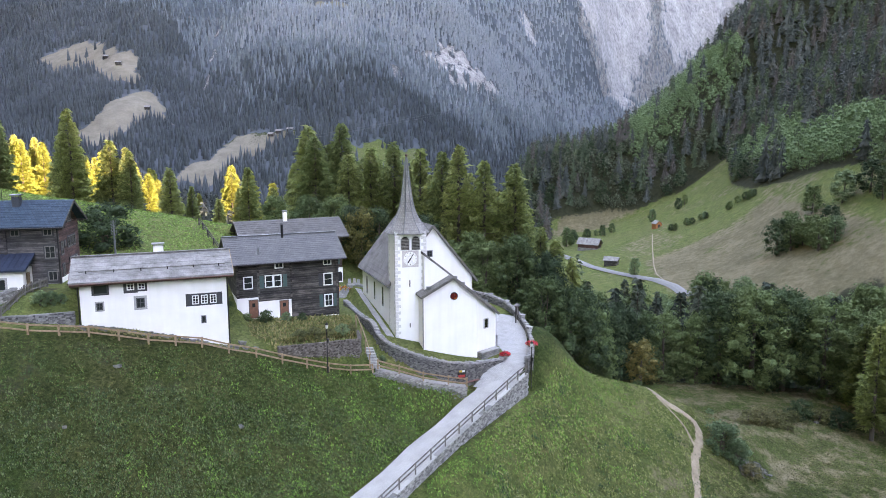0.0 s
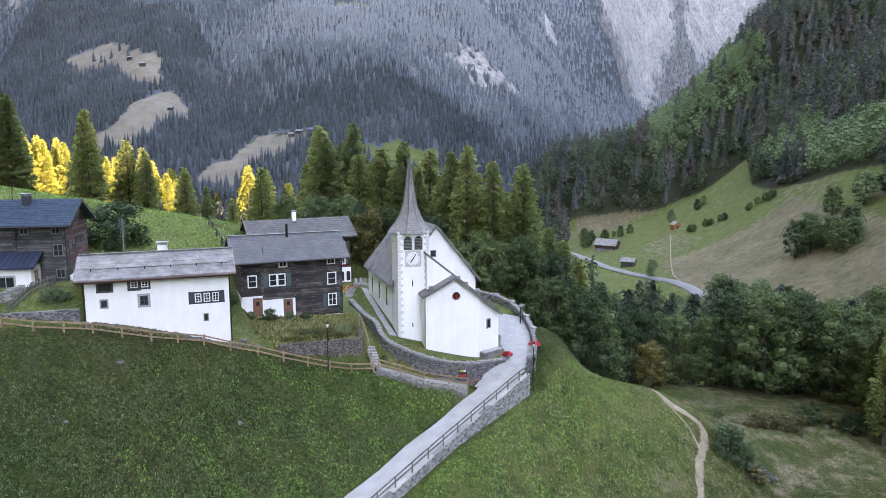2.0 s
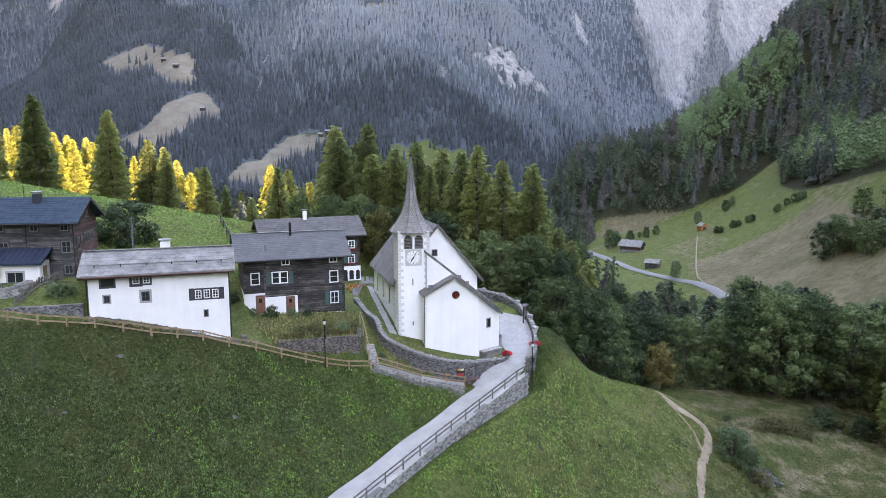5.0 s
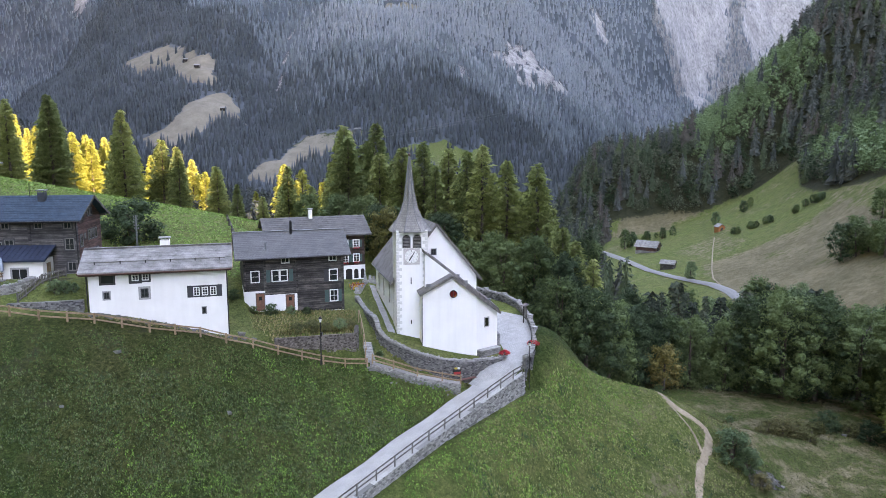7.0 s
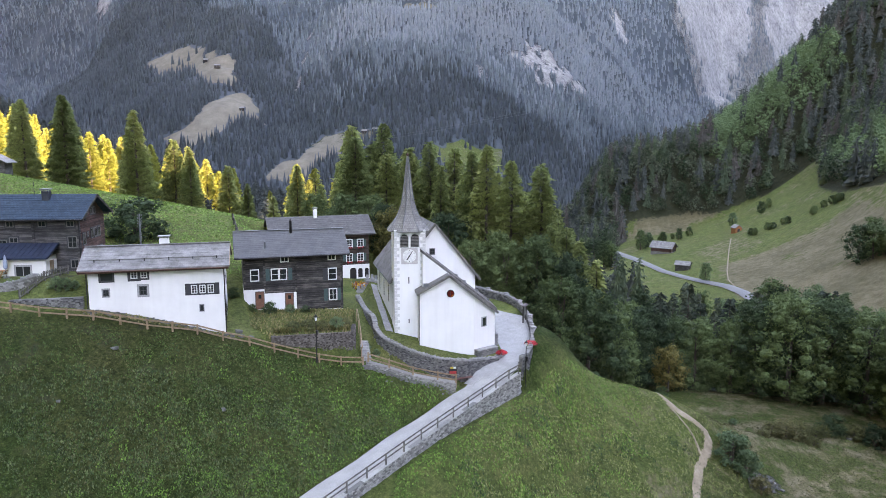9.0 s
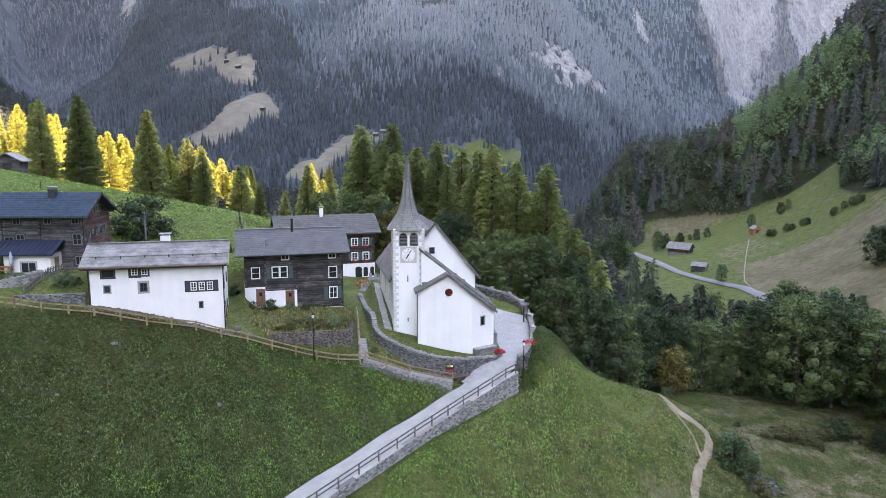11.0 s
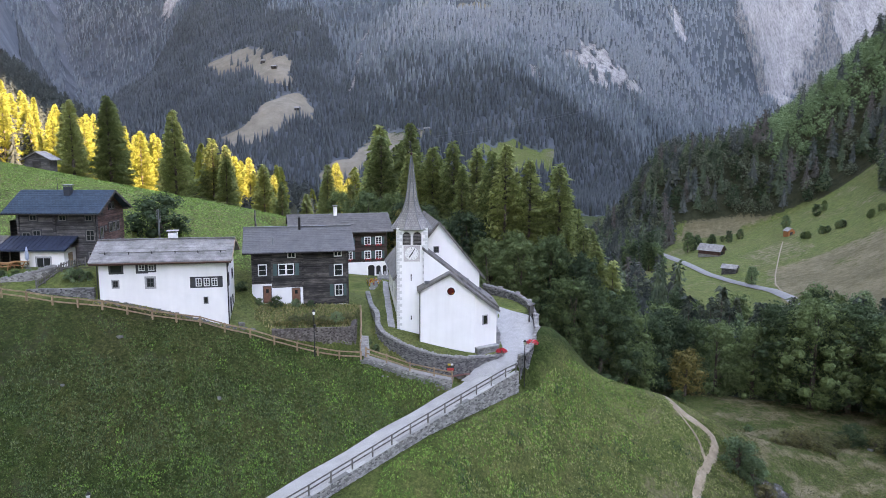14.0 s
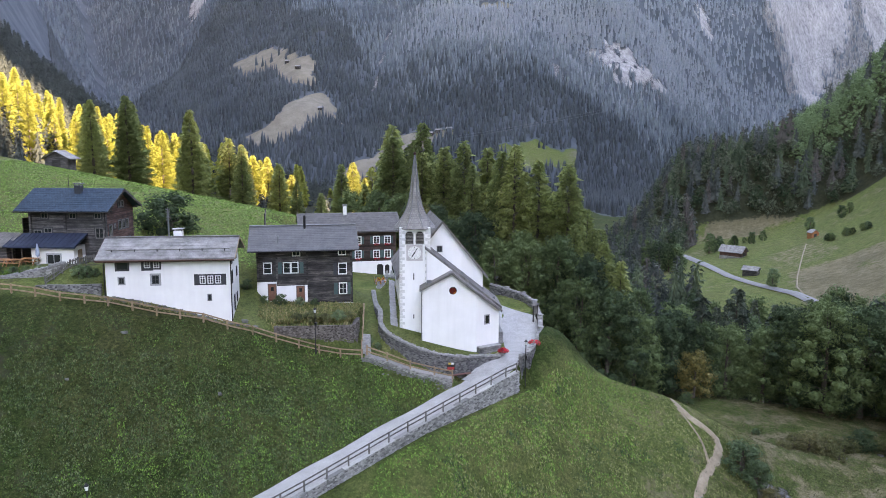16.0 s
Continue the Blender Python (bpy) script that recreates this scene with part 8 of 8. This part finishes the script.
# ---------------------------------------------------------------- terrace of the old house
def picnic_table(x, y, z, yaw):
    t = thing("picnic_table", pose(x, y, z, 0, 0, yaw), "orange-brown wooden picnic table with benches", "table", "terrace tables")
    for name, y0, w, h in (("tabletop", 0, 0.75, 0.74), ("bench", -0.72, 0.28, 0.44), ("bench", 0.72, 0.28, 0.44)):
        bm = bmesh.new()
        box(bm, -0.95, y0 - w / 2, h - 0.05, 0.95, y0 + w / 2, h)
        part(name, bm, M_TABLE, t)
    for x0 in (-0.7, 0.7):
        bm = bmesh.new()
        beam(bm, (x0, -0.8, 0), (x0, -0.2, 0.7), 0.07, 0.09)
        beam(bm, (x0, 0.8, 0), (x0, 0.2, 0.7), 0.07, 0.09)
        beam(bm, (x0, -0.8, 0.37), (x0, 0.8, 0.37), 0.06, 0.08)
        part("leg_frame", bm, M_TABLE, t)


M_TABLE = mottled("orange_table_wood", (0.30, 0.13, 0.05), (0.45, 0.22, 0.10), 0.5, 8, 0.6)
for x, y, yaw in ((-47.3, 64.4, 15), (-49.2, 64.0, 20), (-46.4, 65.6, 10)):
    picnic_table(x, y, ground_z(x, y), yaw)
pz = ground_z(-45.2, 65.4)
ps = thing("parasol", pose(-45.2, 65.4, pz), "folded white and blue parasol on the terrace", "parasol")
bm = bmesh.new()
rod(bm, (0, 0, 0), (0, 0, 2.5), 0.03, n=8)
rod(bm, (0, 0, 0), (0, 0, 0.1), 0.3, n=12)
part("pole", bm, M_METAL, ps)
bm = bmesh.new()
lathe(bm, [(0.08, 0.95, 0), (0.24, 1.15, 0), (0.2, 1.7, 0), (0.06, 2.45, 0)], 10)
part("canopy", bm, plain("pale_blue_cloth", (0.32, 0.38, 0.48), 0.9), ps)


# ---------------------------------------------------------------- grass and garden growth
def tufts(name, x, y, size, material, label, seed, per=3, tall=1.6):
    rng = np.random.RandomState(seed)
    n = len(x)
    z = land(x, y)
    c = np.repeat(np.stack([x, y, z], -1), per, 0)
    s = np.repeat(size, per)
    a = rng.rand(n * per) * 6.28
    base = c + np.stack([np.cos(a), np.sin(a), 0 * a], -1) * (s * 0.4)[:, None]
    side = np.stack([-np.sin(a), np.cos(a), 0 * a], -1) * (s * 0.28)[:, None]
    tip = base + np.stack([np.cos(a) * s * 0.6, np.sin(a) * s * 0.6, 0 * a], -1)
    # each blade follows the slope that it grows from
    base[:, 2] = land(base[:, 0], base[:, 1]) + 0.04
    tip[:, 2] = land(tip[:, 0], tip[:, 1]) + 0.06 + s * tall * rng.uniform(0.6, 1.2, n * per)
    side[:, 2] = (land(base[:, 0] + side[:, 0], base[:, 1] + side[:, 1]) - base[:, 2])
    down = np.array([0, 0, -0.03])
    v = np.stack([base - side + down, base + side + down, tip], 1).reshape(-1, 3)
    ob = new(name, soup(name, v, np.arange(len(v)), material))
    return tagged(ob, label, "grass", kind="stuff")


rng = np.random.RandomState(17)
n = 105000
x = rng.uniform(-48, 40, n)
y = rng.uniform(44, 92, n)
s_, d_ = road_along(x, y)
edge_ = 71 + 0.45 * x
ok = ~((d_ > -3.4) & (d_ < 0.9)) & (d_ < -3.4) & (y < edge_ - 1.2) & (waves(x, y, 6, 31, 3) > -0.25) & (inside(x, y, YARD, 0.1) < 0.5)
x, y = x[ok], y[ok]
tufts("meadow_grass", x, y, rng.uniform(0.07, 0.24, len(x)), L_GRASS, "short uneven meadow grass with darker weeds", 18, 3, 0.3)
n = 9000
x = rng.uniform(-24, -9.5, n)
y = rng.uniform(66, 83, n)
ok = (inside(x, y, GARDEN, 0.3) > 0.6)
# keep clear of the timber house's floor
lx, ly = (x + 23.9) * math.cos(radians(25)) + (y - 76.9) * math.sin(radians(25)), -(x + 23.9) * math.sin(radians(25)) + (y - 76.9) * math.cos(radians(25))
ok &= ly < -0.4
x, y = x[ok], y[ok]
half_ = rng.rand(len(x)) < 0.5
tufts("garden_dry_grass", x[half_], y[half_], rng.uniform(0.12, 0.3, half_.sum()), L_DRYGRASS, "tall yellowing grass in the neglected garden", 19, 3, 0.9)
tufts("garden_green_grass", x[~half_], y[~half_], rng.uniform(0.1, 0.28, (~half_).sum()), L_SLOPEGRASS, "fresh green grass among the dry stalks", 23, 3, 0.75)
n = 9000
x = rng.uniform(30, 62, n)
y = rng.uniform(70, 118, n)
tufts("field_grass", x, y, rng.uniform(0.08, 0.22, n), L_FIELD, "thin dry grass of the lower field", 20, 3, 0.5)
for x, y, s, m in ((-20.6, 76.6, 0.45, 0), (-18.6, 77.6, 0.35, 1), (-16.9, 78.4, 0.3, 0), (-38.2, 63.6, 0.45, 1), (-37.4, 63.9, 0.4, 1), (-36.6, 64.2, 0.3, 1), (-43.2, 63.4, 0.3, 1), (-44.4, 62.9, 0.3, 0), (-45.8, 62.4, 0.3, 1), (-47.2, 62.0, 0.3, 0), (-42.3, 64.2, 0.25, 1),
                   (-22.6, 76.0, 0.35, 0), (-24.8, 76.0, 0.4, 0), (-37.2, 68.3, 0.4, 0), (-8.6, 74.9, 0.3, 1), (-7.4, 74.6, 0.25, 1)):
    plant("garden_shrub", BUSH[m], x, y, s, 40 * s, "small leafy garden shrub beside the house", "garden shrubs", 1.2, "shrub", 0.1)

# loose stones in the meadow and by the garden
sr = random.Random(21)
for x, y, s in ((-29.1, 58.9, 0.5), (-18.5, 58.9, 0.4), (-6.9, 71.3, 0.4), (-6.4, 71.2, 0.35), (-7.2, 71.1, 0.3), (-30.5, 52.5, 0.3), (-21.2, 67.4, 0.5), (-20.4, 67.9, 0.6), (-19.6, 68.3, 0.5), (-21.0, 68.5, 0.7), (38.2, 84.2, 0.75), (39.4, 84.8, 0.6),
                (37.0, 83.0, 0.55), (40.6, 84.0, 0.5), (37.6, 84.9, 0.45), (38.9, 83.2, 0.5), (49.6, 97.2, 0.5), (55.0, 100.6, 0.6), (0.8, 70.9, 0.3), (1.4, 71.4, 0.25)):
    bm = bmesh.new()
    rough_stone(bm, (0, 0, 0.08 * s), (s, s * 0.8, s * 0.55), sr)
    bmesh.ops.subdivide_edges(bm, edges=bm.edges, cuts=1, smooth=0.7)
    ob = mesh_object("boulder", bm, M_STONE_ROUGH)
    ob.matrix_world = pose(x, y, ground_z(x, y), sr.uniform(-10, 10), sr.uniform(-10, 10), sr.uniform(0, 360))
    tagged(ob, "weathered grey boulder lying in the grass", "boulder", "loose boulders")

# power line across the valley
pl = thing("power_line", Matrix.Identity(4), "thin power cables spanning the valley", "cable")
for k in range(2):
    bm = bmesh.new()
    a, b = Vector((-190, 900, 28 + 3 * k)), Vector((640, 800, 250 + 3 * k))
    prev = a
    for i in range(1, 25):
        f = i / 24
        q = a.lerp(b, f) - Vector((0, 0, 4 * 26 * f * (1 - f)))
        rod(bm, prev, q, 0.09, n=4)
        prev = q
    part("cable", bm, M_METAL, pl)

# rubble and weeds along the foot of the white house
rb = bmesh.new()
rr = random.Random(44)
for i in range(70):
    f = rr.uniform(-0.5, 13.4)
    q = -0.15 - abs(rr.gauss(0, 0.35))
    x = -33.95 + f * math.cos(radians(22.3)) - q * math.sin(radians(22.3))
    y = 62.6 + f * math.sin(radians(22.3)) + q * math.cos(radians(22.3))
    k = rr.uniform(0.15, 0.42)
    rough_stone(rb, (x, y, ground_z(x, y) + 0.03), (k, k * 0.8, k * 0.6), rr)
tagged(mesh_object("foot_rubble", rb, M_STONE_ROUGH), "loose rubble stones along the foot of the white house", "rubble", kind="stuff")
rng = np.random.RandomState(61)
n = 900
f, q = rng.uniform(-0.5, 13.4, n), -0.2 - np.abs(rng.normal(0, 0.5, n))
tufts("foot_weeds", -33.95 + f * math.cos(radians(22.3)) - q * math.sin(radians(22.3)), 62.6 + f * math.sin(radians(22.3)) + q * math.cos(radians(22.3)), rng.uniform(0.06, 0.17, n), L_DRYGRASS,
      "weeds and dry grass at the foot of the white wall", 62, 3, 0.9)
# thicker growth on the slope below the court and on the upper meadow
n = 42000
x, y = rng.uniform(4, 36, n), rng.uniform(48, 96, n)
ok = (road_along(x, y)[1] > 1.2) & (inside(x, y, YARD, 0.1) < 0.5) & (waves(x, y, 5.5, 37, 3) > rng.uniform(-0.9, 0.1, n))
x, y = x[ok], y[ok]
tufts("slope_grass", x, y, rng.uniform(0.08, 0.26, len(x)), L_SLOPEGRASS, "longer tufted grass on the steep slope below the church", 63, 3, 0.2)
n = 48000
x, y = rng.uniform(-100, -20, n), rng.uniform(66, 140, n)
ok = (y > 84 + 0.45 * (x + 22)) & (inside(x, y, BACK, 2.0) < 0.5) & (inside(x, y, PLOT, 2.0) < 0.5) & ~((np.abs(x + 45) < 9) & (y < 80))
x, y = x[ok], y[ok]
tufts("upper_meadow_grass", x, y, rng.uniform(0.14, 0.34, len(x)), L_UPGRASS, "green grass of the upper meadow behind the houses", 64, 3, 0.3)
n = 80000
x, y = rng.uniform(-52, 8, n), rng.uniform(42, 74, n)
ok = (y < 65 + 0.42 * (x + 21.4) + 3 * (x > -20)) & (road_along(x, y)[1] < -3.6) & (waves(x, y, 5, 33, 3) + 0.35 * np.sin((x + 0.9 * y) * 2.6) > rng.uniform(-0.7, 0.5, n) - 0.25 + 0.8 * sstep((-12 - x) / 26))
x, y = x[ok], y[ok]
tufts("meadow_weeds", x, y, rng.uniform(0.07, 0.18, len(x)), L_WEED, "leafy weeds and clover scattered through the meadow", 65, 3, 0.1)
n = 30000
x, y = rng.uniform(-2, 24, n), rng.uniform(44, 94, n)
ok = (road_along(x, y)[1] > 1.0) & (inside(x, y, YARD, 0.1) < 0.5) & (waves(x, y, 6, 35, 3) > rng.uniform(-0.6, 0.6, n) - 0.5 + 0.09 * road_along(x, y)[1])
x, y = x[ok], y[ok]
tufts("slope_weeds", x, y, rng.uniform(0.12, 0.28, len(x)), L_SLOPEWEED, "broad-leaved weeds on the slope beside the lane", 66, 3, 0.15)
n = 26000
x, y = rng.uniform(-26, 3, n), rng.uniform(42, 74, n)
d_ = road_along(x, y)[1]
ok = (d_ < -3.4) & (y < 65 + 0.42 * (x + 21.4) + 3 * (x > -20)) & (waves(x, y, 5, 47, 3) > rng.uniform(-0.5, 0.6, n) - 0.15 + 0.07 * (-3.4 - d_))
x, y = x[ok], y[ok]
tufts("lane_edge_weeds", x, y, rng.uniform(0.10, 0.24, len(x)), L_SLOPEWEED, "fresh green weeds in the meadow beside the lane", 69, 3, 0.12)
# growth hanging over the garden wall and the terrace wall
rng = np.random.RandomState(71)
GARDEN_EDGE = [(-17.2, 68.15), (-15.5, 69.1), (-13.5, 70.25), (-11.5, 71.4), (-9.8, 72.4)]
n = 1500
f = rng.uniform(0, 3.999, n)
i = f.astype(int)
ex, ey = np.array(GARDEN_EDGE)[:, 0], np.array(GARDEN_EDGE)[:, 1]
x = ex[i] + (ex[i + 1] - ex[i]) * (f - i) + rng.normal(-0.25, 0.25, n)
y = ey[i] + (ey[i + 1] - ey[i]) * (f - i) + 0.55 + np.abs(rng.normal(0, 0.4, n))
tufts("wall_top_grass", x, y, rng.uniform(0.16, 0.42, n), L_DRYGRASS, "tall dry weeds hanging over the garden wall", 72, 3, 1.3)
for x, y, s, m in ((-15.6, 70.3, 0.36, 2), (-14.2, 71.0, 0.42, 2), (-12.9, 71.9, 0.34, 2), (-11.4, 72.6, 0.46, 1), (-10.8, 74.0, 0.34, 2)):
    plant("garden_weed", BUSH[m], x, y, s, 75 * s, "straggling yellow-green weed in the neglected garden", "garden weeds", 1.3, "shrub", 0.1)
TERRACE_EDGE = [(-52, 60.4), (-48.5, 61.2), (-45.3, 61.9), (-42.9, 62.9), (-41.7, 63.8)]
n = 700
f = rng.uniform(0, 3.999, n)
i = f.astype(int)
ex, ey = np.array(TERRACE_EDGE)[:, 0], np.array(TERRACE_EDGE)[:, 1]
tufts("terrace_edge_plants", ex[i] + (ex[i + 1] - ex[i]) * (f - i), ey[i] + (ey[i + 1] - ey[i]) * (f - i) + np.abs(rng.normal(0.3, 0.35, n)), rng.uniform(0.12, 0.32, n), L_SLOPEWEED,
      "low green plants along the terrace wall", 73, 3, 1.4)
# dark nettle patches low on the slope
n = 26000
x, y = rng.uniform(2, 34, n), rng.uniform(44, 84, n)
ok = (road_along(x, y)[1] > 2.0) & (waves(x, y, 7, 41, 3) > rng.uniform(0.15, 0.9, n))
x, y = x[ok], y[ok]
tufts("slope_nettles", x, y, rng.uniform(0.12, 0.30, len(x)), L_DARKWEED, "patches of dark nettles on the slope below the lane", 67, 3, 0.5)
# browned and dark clumps in the lower meadow
n = 40000
x, y = rng.uniform(-52, 6, n), rng.uniform(42, 72, n)
ok = (y < 64 + 0.42 * (x + 21.4) + 3 * (x > -20)) & (road_along(x, y)[1] < -3.8) & (waves(x, y, 6, 43, 3) > rng.uniform(0.1, 0.9, n))
x, y = x[ok], y[ok]
tufts("meadow_dark_clumps", x, y, rng.uniform(0.08, 0.19, len(x)), L_DARKWEED, "dark clumps of coarse leaves in the meadow", 68, 3, 0.4)
